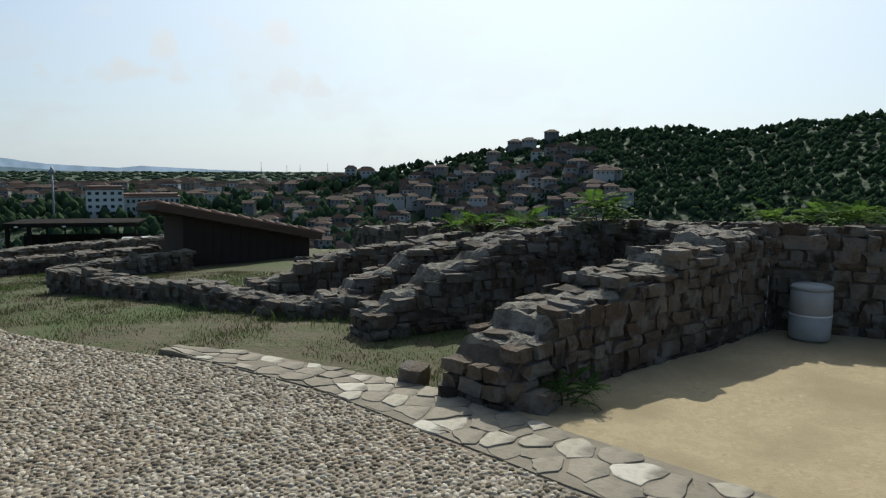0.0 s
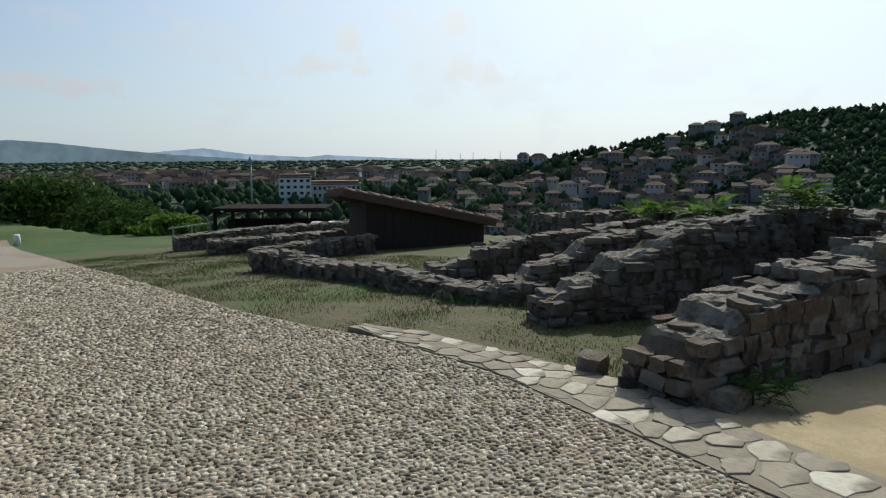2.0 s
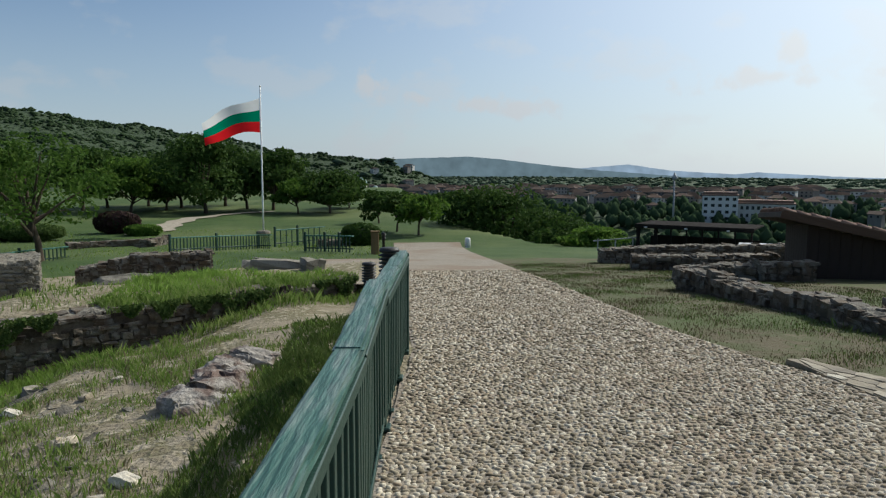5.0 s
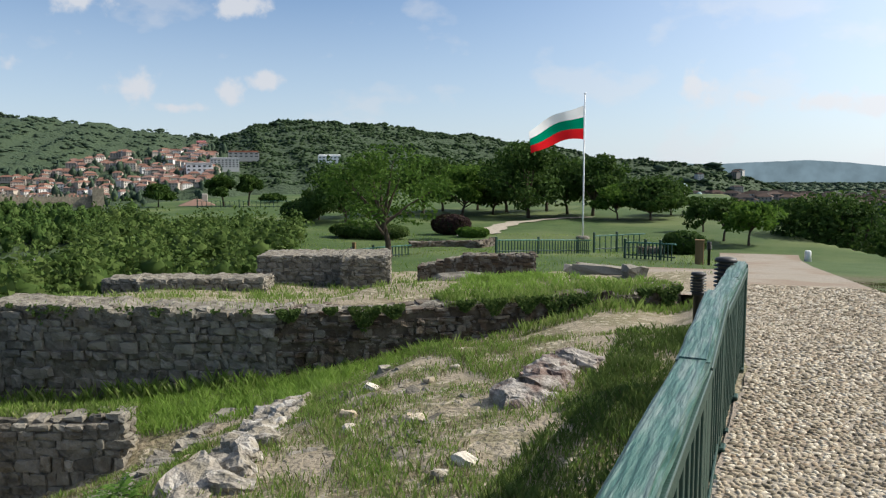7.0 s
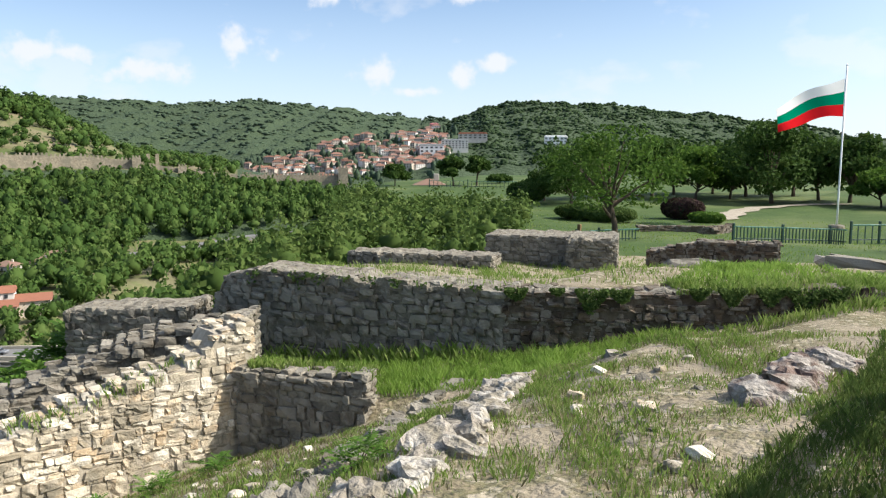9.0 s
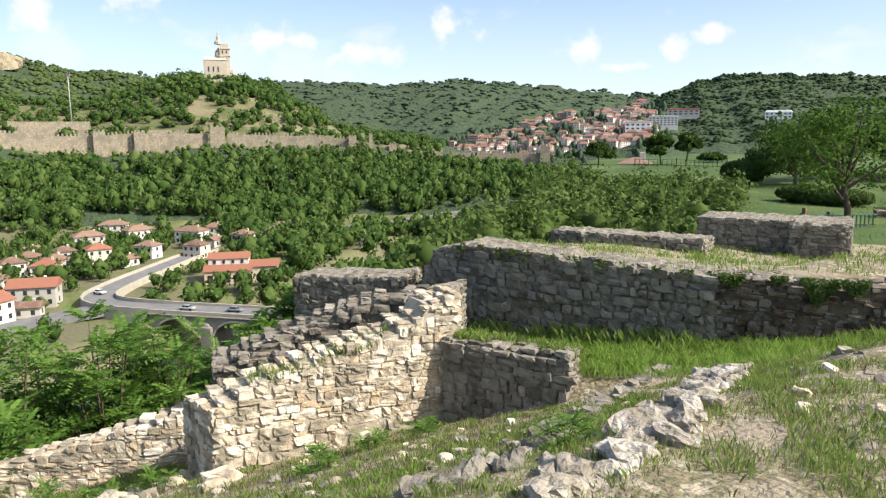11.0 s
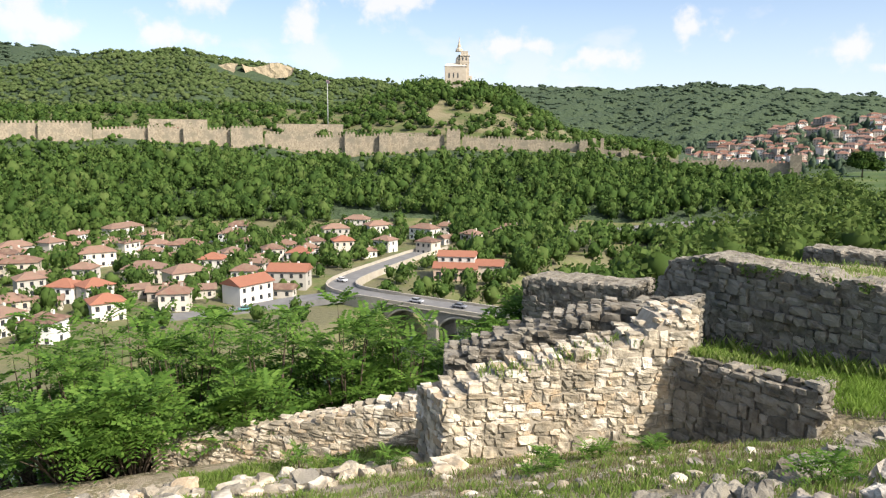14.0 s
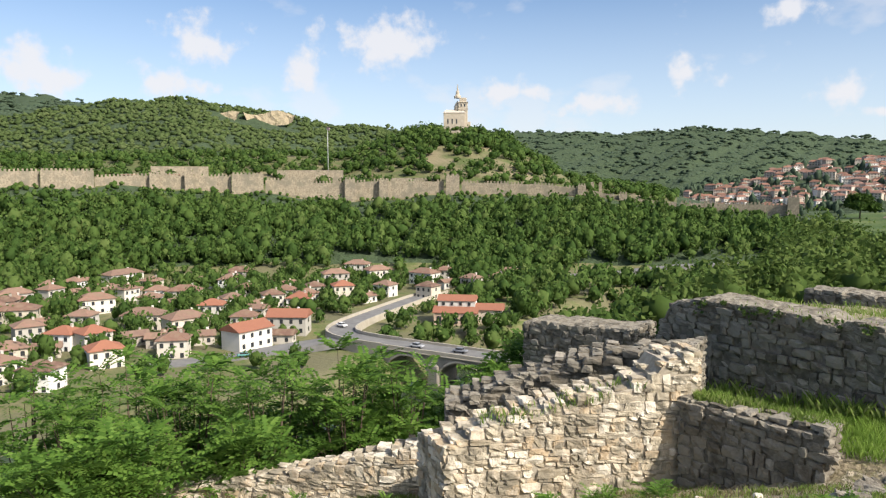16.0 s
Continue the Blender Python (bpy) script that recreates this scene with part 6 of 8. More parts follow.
def curtain(az0, az1, d=521, merlon=True):
    """One stretch of wall as a single body, its top notched into merlons."""
    n = max(3, int(abs(az1 - az0) / 0.13))
    v, f = [], []
    for k in range(n):
        for e in (k, k + 1):
            az = az0 + (az1 - az0) * e / n
            zt = high(float(np.interp(az, *TOPS)), d) + 0.7 * noise.noise(Vector((az * 1.3, 0, 0))) + 0.5 * noise.noise(Vector((az * 6, 3, 0)))
            zt += 1.5 if merlon and k % 2 and noise.noise(Vector((az * 0.8, 7, 0))) > -0.25 else 0
            x, y = spot(az, d)
            zb = zland(x, y) - 6
            for dd in (-1.0, 1.0):
                px, py = spot(az, d + dd)
                v += [(px, py, zb), (px, py, zt)]
    for k in range(n):
        i = k * 8
        f += [(i, i + 1, i + 5, i + 4), (i + 2, i + 6, i + 7, i + 3), (i + 1, i + 3, i + 7, i + 5)]
        if k < n - 1:
            f.append((i + 5, i + 7, i + 11, i + 9))
    f += [(0, 2, 3, 1), (8 * n - 4, 8 * n - 3, 8 * n - 1, 8 * n - 2)]
    me = mesh("curtain_wall", v, f, M_WALLFORT)
    bm = bmesh.new()
    bm.from_mesh(me)
    bmesh.ops.remove_doubles(bm, verts=list(bm.verts), dist=0.001)
    bm.to_mesh(me)
    bm.free()
    fort_part("curtain_wall", me)


def fort_tower(az, w_deg, top_el, d=520, depth=8):
    x, y = spot(az, d)
    w = radians(w_deg) * d
    zt, zb = high(top_el, d), zland(x, y) - 8
    items = [((x, y, (zt + zb) / 2), (w, depth, zt - zb), az)]
    ca, sa = math.cos(radians(az)), math.sin(radians(az))
    m = max(3, int(w / 2.4))
    for k in range(m):
        o = (k + 0.5) / m * w - w / 2
        for dep in (-depth / 2 + 0.4, depth / 2 - 0.4):
            items.append(((x + o * ca - dep * sa, y + o * sa + dep * ca, zt + 0.6), (w / m * 0.55, 0.8, 1.3), az))
    fort_part("tower", boxes("tower", items, M_WALLFORT, 0.0), "square battlemented tower")


for a0, a1 in ((105, 98.6), (95.2, 91.5), (91.2, 85.9), (83.4, 77.4), (76.6, 69.7), (68.3, 59.2), (58.7, 56.0), (55.8, 52.0), (51.8, 44.4)):
    curtain(a0, a1, merlon=a0 > 66 or a0 < 52)
for az, w, el in ((96.9, 3.3, 0.95), (84.7, 2.3, 0.72), (91.3, 0.6, 0.75), (88.9, 0.6, 0.8), (77.0, 0.8, 0.35), (74.4, 0.7, 0.3), (69.0, 1.05, 0.62), (59.0, 0.6, -0.15), (55.9, 0.6, -0.8), (44.1, 0.75, -1.0)):
    fort_tower(az, w, el)
for az, d, el, w in ((72.0, 560, 0.45, 3.5), (80.0, 575, 1.05, 5.0), (89.5, 560, 1.3, 4.0), (65.0, 575, 0.5, 3.0), (57.6, 545, 0.1, 0.25), (58.2, 545, 0.1, 0.25)):
    x, y = spot(az, d)
    zt = high(el, d)
    zb = zland(x, y) - 3
    fort_part("inner_ruin", boxes("inner_ruin", [((x, y, (zt + zb) / 2), (radians(w) * d, 1.6, zt - zb), az)], M_WALLFORT), "broken inner wall")
for az, d in ((93.0, 538), (90.0, 540)):
    x, y = spot(az, d)
    z = high(0.55, d)
    hut = tagged(holder("wooden_hut", x, y, z - 6), "small dark-roofed wooden hut behind the curtain wall", "hut", "fortress huts")
    part("wall", boxes("wall", [((0, 0, 3), (9, 5, 8), az)], M_DARKWOOD), hut)
    part("roof", boxes("roof", [((0, 0, 7.2), (10.5, 6.5, 0.9), az)], M_TILE, 0.3), hut)


def hill_church():
    x, y = spot(68.6, 690)
    z = high(4.0, 690)
    root = tagged(holder("hill_church", x, y, z - 4, 68.6), "pale stone church with a tall bell tower on the summit", "church")
    part("nave", boxes("nave", [((-3, 0, 10), (20, 16, 22)), ((9, 1, 6), (6, 11, 14))], M_CHURCH, 0.3), root)
    v = [(-13.4, -8.5, 21), (7.4, -8.5, 21), (7.4, 8.5, 21), (-13.4, 8.5, 21), (-11, 0, 24.5), (5, 0, 24.5)]
    part("roof", mesh("roof", v, [(0, 1, 5, 4), (2, 3, 4, 5), (1, 2, 5), (3, 0, 4), (3, 2, 1, 0)], M_PLASTER_DULL), root, "weathered lead roof")
    part("tower", boxes("tower", [((5, 0, 15), (8.5, 8.5, 31)), ((5, 0, 31), (9.6, 9.6, 0.9)), ((5, 0, 25), (9.2, 9.2, 0.8))], M_CHURCH, 0.15), root)
    part("belfry", boxes("belfry", [((5, 0, 33), (6.6, 6.6, 4.5))], M_CHURCH, 0.1), root)
    part("spire", lathe("spire", [(3.4, 35), (3.2, 37), (1.7, 38.5), (1.5, 41), (0.8, 42.5), (0.12, 48)], M_CHURCH, 8, False), root)
    part("dome", lathe("dome", [(3.2, 20), (3.2, 27), (2.6, 29.5), (1.2, 31), (0.1, 32.5)], M_CHURCH, 12), root, "small round drum and dome")
    for ox in (-9, -5, -1):
        part("window", boxes("window", [((ox, -8.05, 13), (1.2, 0.3, 4.5))], M_GLASS), root)
    for zz in (22, 28.2):
        for oy in (-1.6, 1.6):
            part("window", boxes("window", [((5 + oy, -4.3, zz), (1.1, 0.3, 2.6))], M_GLASS), root)


hill_church()
for az, d, top in ((78.65, 600, 4.35),):
    x, y = spot(az, d)
    pole = tagged(holder("far_flagpole", x, y, zland(x, y)), "tall grey flagpole with a small flag on the fortress hill", "flag")
    h = high(top, d) - zland(x, y)
    part("pole", lathe("pole", [(0.5, -1), (0.25, h)], M_GREY_PAINT, 8), pole)
    part("cloth", boxes("cloth", [((2.2, 0, h - 1.6), (4.2, 0.2, 2.4), 20, 14)], M_FLAGFAR), pole, "white and red cloth")


# ---- houses ----
def house_kind(w, d, h, wall, roof, rows, cols, hip=True, side=True, name="house"):
    """A plastered house with eaves, windows and a chimney, built at the origin; its long front faces -y."""
    root = holder(name, 0, 0, 0)
    part("wall", boxes("wall", [((0, 0, h / 2 - 1.5), (w, d, h + 3))], wall, 0.05), root)
    e, rise = 0.55, 0.27 * min(w, d)
    a, b = w / 2 + e, d / 2 + e
    rg = (w - d) / 2 if hip and w > d else (a if not hip else 0.2)
    v = [(-a, -b, h), (a, -b, h), (a, b, h), (-a, b, h), (-a, -b, h - 0.16), (a, -b, h - 0.16), (a, b, h - 0.16), (-a, b, h - 0.16), (-rg, 0, h + rise), (rg, 0, h + rise)]
    f = [(0, 1, 9, 8), (2, 3, 8, 9), (1, 2, 9), (3, 0, 8), (0, 4, 5, 1), (1, 5, 6, 2), (2, 6, 7, 3), (3, 7, 4, 0), (7, 6, 5, 4)]
    part("roof", mesh("roof", v, f, roof), root)
    if rows:
        win = boxes("window", [((0, 0, 0), (1.0, 0.12, 1.35))], M_GLASS)
        for r in range(rows):
            for c in range(cols):
                part("window", win, root, "", pose(-w / 2 + w * (c + 0.5) / cols, -d / 2 - 0.03, h - 1.5 - 2.9 * r))
            if side:
                part("window", win, root, "", pose(w / 2 + 0.03, 0, h - 1.5 - 2.9 * r, 0, 0, 90))
    if rows:
        part("chimney", boxes("chimney", [((w * 0.22, d * 0.12, h + rise * 0.7), (0.7, 0.7, 1.8))], M_PLASTER_DULL, 0.05), root)
    return root


KINDS = {}


def house(kind, x, y, rz, label, group, sink=0.0, z=None):
    """Each kind is built once; later houses of it are copies."""
    m = pose(x, y, (zland(x, y) if z is None else z) - sink, 0, 0, rz)
    args, first = KINDS[kind]
    if first is None:
        ob = house_kind(*args)
        ob.matrix_basis = m
        KINDS[kind][1] = ob
    else:
        ob = copy_thing(first, m)
    return tagged(ob, label, "house", group)


for nm, *args in (("small", 8, 7, 5.2, M_PLASTER, M_TILE, 2, 3), ("wide", 12.5, 8, 5.4, M_PLASTER, M_TILE, 2, 4), ("long", 19, 8, 5.0, M_PLASTER, M_TILE, 1, 6), ("red", 8.5, 7.5, 5.2, M_PLASTER, M_TILE_RED, 2, 3),
                  ("shop", 12.5, 8, 6.0, M_PLASTER, M_TILE_RED, 2, 4, False), ("shed", 7, 5, 3.0, M_PLASTER_DULL, M_TILE, 1, 2, False),
                  ("town_a", 12, 10, 8, M_PLASTER_DULL, M_TILE, 0, 0), ("town_b", 16, 11, 10, M_PLASTER, M_TILE, 0, 0), ("town_c", 10, 9, 7, M_PLASTER, M_TILE, 0, 0, False),
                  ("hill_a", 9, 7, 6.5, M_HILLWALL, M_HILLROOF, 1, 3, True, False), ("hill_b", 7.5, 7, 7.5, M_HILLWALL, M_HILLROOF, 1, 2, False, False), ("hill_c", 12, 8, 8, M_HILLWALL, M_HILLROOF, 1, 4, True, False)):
    KINDS[nm] = [tuple(args), None]

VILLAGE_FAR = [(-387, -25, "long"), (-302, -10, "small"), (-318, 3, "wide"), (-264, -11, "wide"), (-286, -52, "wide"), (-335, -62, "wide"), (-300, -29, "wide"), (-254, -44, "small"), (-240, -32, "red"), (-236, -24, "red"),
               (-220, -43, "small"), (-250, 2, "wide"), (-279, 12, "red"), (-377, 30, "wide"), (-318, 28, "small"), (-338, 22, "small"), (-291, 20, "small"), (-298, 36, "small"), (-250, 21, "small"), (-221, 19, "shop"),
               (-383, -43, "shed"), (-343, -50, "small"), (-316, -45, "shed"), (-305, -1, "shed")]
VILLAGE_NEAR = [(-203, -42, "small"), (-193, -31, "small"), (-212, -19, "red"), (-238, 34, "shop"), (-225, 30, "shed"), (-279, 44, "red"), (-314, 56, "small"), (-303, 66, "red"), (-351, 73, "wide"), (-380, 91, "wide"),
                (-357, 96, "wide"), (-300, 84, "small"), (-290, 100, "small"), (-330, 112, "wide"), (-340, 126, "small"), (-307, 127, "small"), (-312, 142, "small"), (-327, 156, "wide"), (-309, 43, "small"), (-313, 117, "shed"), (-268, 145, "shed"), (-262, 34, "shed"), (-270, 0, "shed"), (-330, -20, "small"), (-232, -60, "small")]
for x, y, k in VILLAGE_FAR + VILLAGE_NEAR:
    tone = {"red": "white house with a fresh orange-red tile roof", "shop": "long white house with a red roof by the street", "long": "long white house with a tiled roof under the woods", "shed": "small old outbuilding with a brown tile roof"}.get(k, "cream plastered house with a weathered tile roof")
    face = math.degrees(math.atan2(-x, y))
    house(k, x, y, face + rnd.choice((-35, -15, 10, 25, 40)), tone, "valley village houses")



def far_town(name, count, place, label, seed, size=1.0, wall=None, roof=None):
    """A crowd of far houses: plastered boxes with windows under hipped roofs, too small to pick apart."""
    v, f, mi = [], [], []
    r = random.Random(seed)
    for k in range(count):
        az, d = place(r)
        x, y = spot(az, d)
        z, w, dp, h, t = zland(x, y) - 2, size * r.uniform(9, 17), size * r.uniform(8, 11), 2 + size * r.uniform(5, 10), radians(az + r.uniform(-40, 40))
        c, s = math.cos(t), math.sin(t)
        i = len(v)
        for zz, g in ((0, 0), (h, 0), (h, 0.5)):
            v += [(x + a * c - b * s, y + a * s + b * c, z + zz) for a, b in ((-w / 2 - g, -dp / 2 - g), (w / 2 + g, -dp / 2 - g), (w / 2 + g, dp / 2 + g), (-w / 2 - g, dp / 2 + g))]
        v += [(x + a * c, y + a * s, z + h + 2.6) for a in (-w / 4, w / 4)]
        f += [(i + j, i + (j + 1) % 4, i + 4 + (j + 1) % 4, i + 4 + j) for j in range(4)] + [(i + 8, i + 9, i + 13, i + 12), (i + 10, i + 11, i + 12, i + 13), (i + 9, i + 10, i + 13), (i + 11, i + 8, i + 12)]
        mi += [0] * 4 + [1] * 4
        cols, rows = max(2, int(w / 3.2)), max(1, int((h - 2) / 3.0))
        for row in range(rows):
            for col in range(cols):
                a0, z0 = -w / 2 + w * (col + 0.3) / cols, z + h - 2.3 - 2.9 * row
                i = len(v)
                v += [(x + a * c - b * s, y + a * s + b * c, zz) for a, b, zz in ((a0, -dp / 2 - 0.06, z0), (a0 + w * 0.4 / cols, -dp / 2 - 0.06, z0), (a0 + w * 0.4 / cols, -dp / 2 - 0.06, z0 + 1.4), (a0, -dp / 2 - 0.06, z0 + 1.4))]
                f.append((i, i + 1, i + 2, i + 3))
                mi.append(2)
    me = mesh(name, v, f, wall or M_TOWNWALL)
    me.materials.append(roof or M_TOWNROOF)
    me.materials.append(M_GLASS)
    me.polygons.foreach_set("material_index", mi)
    tagged(new(name, me), label, "houses", kind="stuff")


M_TOWNWALL = surface("far_plaster", [(0.33, 0.30, 0.26), (0.55, 0.52, 0.46), (0.48, 0.40, 0.32), (0.72, 0.70, 0.66)], scale=0.05, island=0.9, bump=0)
M_TOWNROOF = surface("far_tiles", [(0.16, 0.085, 0.06), (0.25, 0.13, 0.09), (0.20, 0.12, 0.095)], scale=0.05, island=0.9, bump=0)
def ridge_town(r):
    az = r.uniform(36, 52.5)
    return az, r.uniform(980, 1270) if az < 46 else r.uniform(900, 1200)


far_town("far_town", 330, ridge_town, "far town of pale houses with red-brown roofs", 21)
far_town("bank_town", 210, lambda r: (-r.uniform(1, 47), 600 + 220 * r.random()), "rows of town houses above the wooded river bank", 22, 1.0, M_SHADEWALL, M_SHADEROOF)
far_town("plain_town", 160, lambda r: (-r.uniform(-2, 52), r.uniform(760, 1700)), "far quarters of the town on the plain", 23, 1.3, M_SHADEWALL, M_SHADEROOF)
far_town("hill_town", 170, lambda r: (-r.uniform(37, 63), r.uniform(400, 585)), "small old houses crowded on the hillside", 24, 0.72, M_SHADEWALL, M_SHADEROOF)
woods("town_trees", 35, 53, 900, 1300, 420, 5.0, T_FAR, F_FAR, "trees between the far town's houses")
for k in range(80):
    x, y = rnd.uniform(-372, -215), rnd.uniform(-70, 75)
    if min(math.hypot(x - a[0], y - a[1]) for a in VILLAGE_FAR + VILLAGE_NEAR) > 11 and math.hypot(x + 225, y - 45) > 22:
        house(rnd.choice(("small", "shed", "shed")), x, y, rnd.uniform(60, 130), "cream plastered house with a weathered tile roof", "valley village houses")
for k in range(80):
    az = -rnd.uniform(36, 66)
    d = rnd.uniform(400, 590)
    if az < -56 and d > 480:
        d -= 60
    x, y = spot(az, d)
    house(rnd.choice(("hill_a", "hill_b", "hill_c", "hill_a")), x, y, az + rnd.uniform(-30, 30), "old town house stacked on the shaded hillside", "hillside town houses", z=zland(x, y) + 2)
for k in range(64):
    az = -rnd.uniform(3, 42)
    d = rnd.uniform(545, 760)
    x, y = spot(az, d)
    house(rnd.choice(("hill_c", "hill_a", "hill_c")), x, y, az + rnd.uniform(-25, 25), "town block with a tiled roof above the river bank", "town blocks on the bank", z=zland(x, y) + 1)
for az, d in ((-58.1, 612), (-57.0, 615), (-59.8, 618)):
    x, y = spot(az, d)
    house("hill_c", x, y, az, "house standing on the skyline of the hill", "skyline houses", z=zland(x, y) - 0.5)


def block(name, az, d, w, dep, h, zb, label, rows, cols, roof=M_TILE, wall=M_PLASTER, turn=0.0, flat=True, cat="building"):
    x, y = spot(az, d)
    root = tagged(holder(name, x, y, zb, az + turn), label, cat)
    part("wall", boxes("wall", [((0, 0, h / 2 - 3), (w, dep, h + 6))], wall, 0.1), root)
    part("roof", boxes("roof", [((0, 0, h + 0.4), (w + 1.2, dep + 1.2, 0.9)), ((0, 0.5, h + 1.6), (w * 0.96, dep * 0.8, 1.8))], roof, 0.3), root)
    win = boxes("window", [((0, 0, 0), (w / cols * 0.5, 0.2, h / rows * 0.45))], M_GLASS)
    for r in range(rows):
        for c in range(cols):
            part("window", win, root, "", pose(-w / 2 + w * (c + 0.5) / cols, -dep / 2 - 0.06, h * (r + 0.5) / rows))
    return root


block("hotel", -26.6, 520, 22, 16, 21, -38, "tall pale hotel tower with banded balconies", 5, 5, M_TILE)
block("hotel_wing", -29.4, 522, 40, 16, 15, -37, "long pale hotel wing with rows of windows", 3, 12, M_TILE)
block("white_block", 27.6, 1120, 34, 14, 13, 14, "white flat-roofed block among the trees", 3, 6, M_WHITE, M_WHITE)
block("red_roof_block", 34.0, 1180, 46, 16, 8, 26, "long building with a bright red roof", 2, 6, M_TILE_RED, M_PLASTER)
block("grey_block", 35.4, 1100, 40, 16, 12, 10, "grey concrete block above the town", 4, 8, M_GREY_PAINT, M_PLASTER_DULL)
block("white_hall", 37.2, 1050, 34, 18, 10, 4, "low white hall above the town", 2, 5, M_GREY_PAINT, M_WHITE)
block("pink_block", 37.0, 1300, 15, 14, 16, 38, "pink rendered house high on the town's ridge", 3, 3, M_PINK, M_PINK)
lx, ly = spot(37.5, 96)
KINDS["lawn"] = [(4.2, 3.6, 1.1, M_PLASTER_DULL, M_TILE, 1, 2), None]
house("lawn", lx, ly, 37.5, "low house with a brown hipped roof behind the lawn", "", z=-3.6)


def city_dome():
    x, y = spot(0.55, 600)
    z = zland(x, y)
    root = tagged(holder("domed_church", x, y, z), "grey domed church in the town", "church")
    part("body", boxes("body", [((0, 0, 5), (20, 18, 16)), ((9, -4, 4), (8, 10, 12))], M_PLASTER_DULL, 0.3), root)
    part("drum", lathe("drum", [(4.2, 12), (4.2, 17.5)], M_PLASTER_DULL, 14), root)
    part("dome", lathe("dome", [(4.5, 17.5), (4.2, 19.5), (3.0, 21.2), (1.3, 22.2), (0.2, 23.4)], M_COPPER, 16), root, "pale green copper dome")
    part("side_dome", lathe("side_dome", [(2.6, 10), (2.5, 14), (1.6, 15.6), (0.2, 16.4)], M_COPPER, 12), root, "", pose(11, -3, 0))



city_dome()
for az, d, top, r in ((-23.35, 480, -0.62, 0.35),):
    x, y = spot(az, d)
    zb = zland(x, y)
    mast = tagged(holder("water_tower", x, y, zb), "slender mast with a round tank at its top", "tower")
    h = high(top, d) - zb
    part("shaft", lathe("shaft", [(0.7, -1), (0.5, h - 3)], M_GREY_PAINT, 10), mast)
    part("tank", lathe("tank", [(0.5, h - 3.2), (1.6, h - 2.2), (1.8, h - 1.2), (1.2, h - 0.3), (0.2, h + 2)], M_GREY_PAINT, 12), mast)
for az in (-37.5, -39.4, -40.4, -42.5):
    x, y = spot(az, 1500)
    ant = tagged(holder("antenna_mast", x, y, -40), "thin far antenna mast on the skyline", "mast", "antenna masts")
    part("shaft", lathe("shaft", [(0.9, 0), (0.35, 38 + rnd.uniform(-4, 5))], M_GREY_PAINT, 6), ant)


# ---- bridge, roads, river, church by the river ----
def ribbon(name, pts, width, material, label, kerb=True, skirt=7.0, cat="road"):
    v, f, left, right = [], [], [], []
    fine = []
    for a, b in zip(pts, pts[1:]):
        n = max(1, int(math.dist(a[:2], b[:2]) / 4))
        fine += [tuple(a[i] + (b[i] - a[i]) * k / n for i in range(3)) for k in range(n)]
    fine.append(pts[-1])
    for k in range(3):
        fine = [fine[0]] + [tuple((p[i] + 2 * q[i] + r[i]) / 4 for i in range(3)) for p, q, r in zip(fine, fine[1:], fine[2:])] + [fine[-1]]
    for k, p in enumerate(fine):
        q, r = fine[max(k - 1, 0)], fine[min(k + 1, len(fine) - 1)]
        dx, dy = r[0] - q[0], r[1] - q[1]
        n = math.hypot(dx, dy)
        nx, ny = -dy / n * width / 2, dx / n * width / 2
        z = max(p[2], zland(p[0], p[1]) + 0.3) if skirt < 3 else p[2]
        left.append((p[0] + nx, p[1] + ny, z))
        right.append((p[0] - nx, p[1] - ny, z))
        v += [(*left[-1][:2], z - skirt), left[-1], right[-1], (*right[-1][:2], z - skirt)]
    for k in range(len(fine) - 1):
        f += [(k * 4 + j, k * 4 + j + 1, k * 4 + j + 5, k * 4 + j + 4) for j in range(3)]
    road = tagged(new(name, mesh(name, v, f, material)), label, cat, kind="structure")
    if kerb:
        for line in (left, right):
            pv, pf = [], []
            for k, p in enumerate(line):
                c = fine[k]
                ux, uy = (p[0] - c[0]) / (width / 2), (p[1] - c[1]) / (width / 2)
                for o, h in ((0.15, -skirt), (0.15, 1.0), (-0.35, 1.0), (-0.35, -0.1)):
                    pv.append((p[0] + ux * o, p[1] + uy * o, p[2] + h))
            for k in range(len(line) - 1):
                pf += [(k * 4 + j, k * 4 + j + 1, k * 4 + j + 5, k * 4 + j + 4) for j in range(3)]
            part("parapet", mesh("parapet", pv, pf, M_PARAPET), road, "pale stone parapet")
    return road


M_PARAPET = surface("parapet_stone", [(0.32, 0.29, 0.235), (0.42, 0.385, 0.32)], scale=0.4, bump=0.6, bump_scale=2, world=True, bump_dist=0.1)
ribbon("road", ROAD[2:], 9.5, M_ASPHALT, "grey asphalt road curving down to the bridge")
ribbon("street", STREET, 8.0, M_ASPHALT, "village street along the foot of the slope", kerb=False, skirt=2.0)
ribbon("upper_road", UPPER_ROAD, 8.0, M_ASPHALT, "distant road below the woods", kerb=False, skirt=2.0)


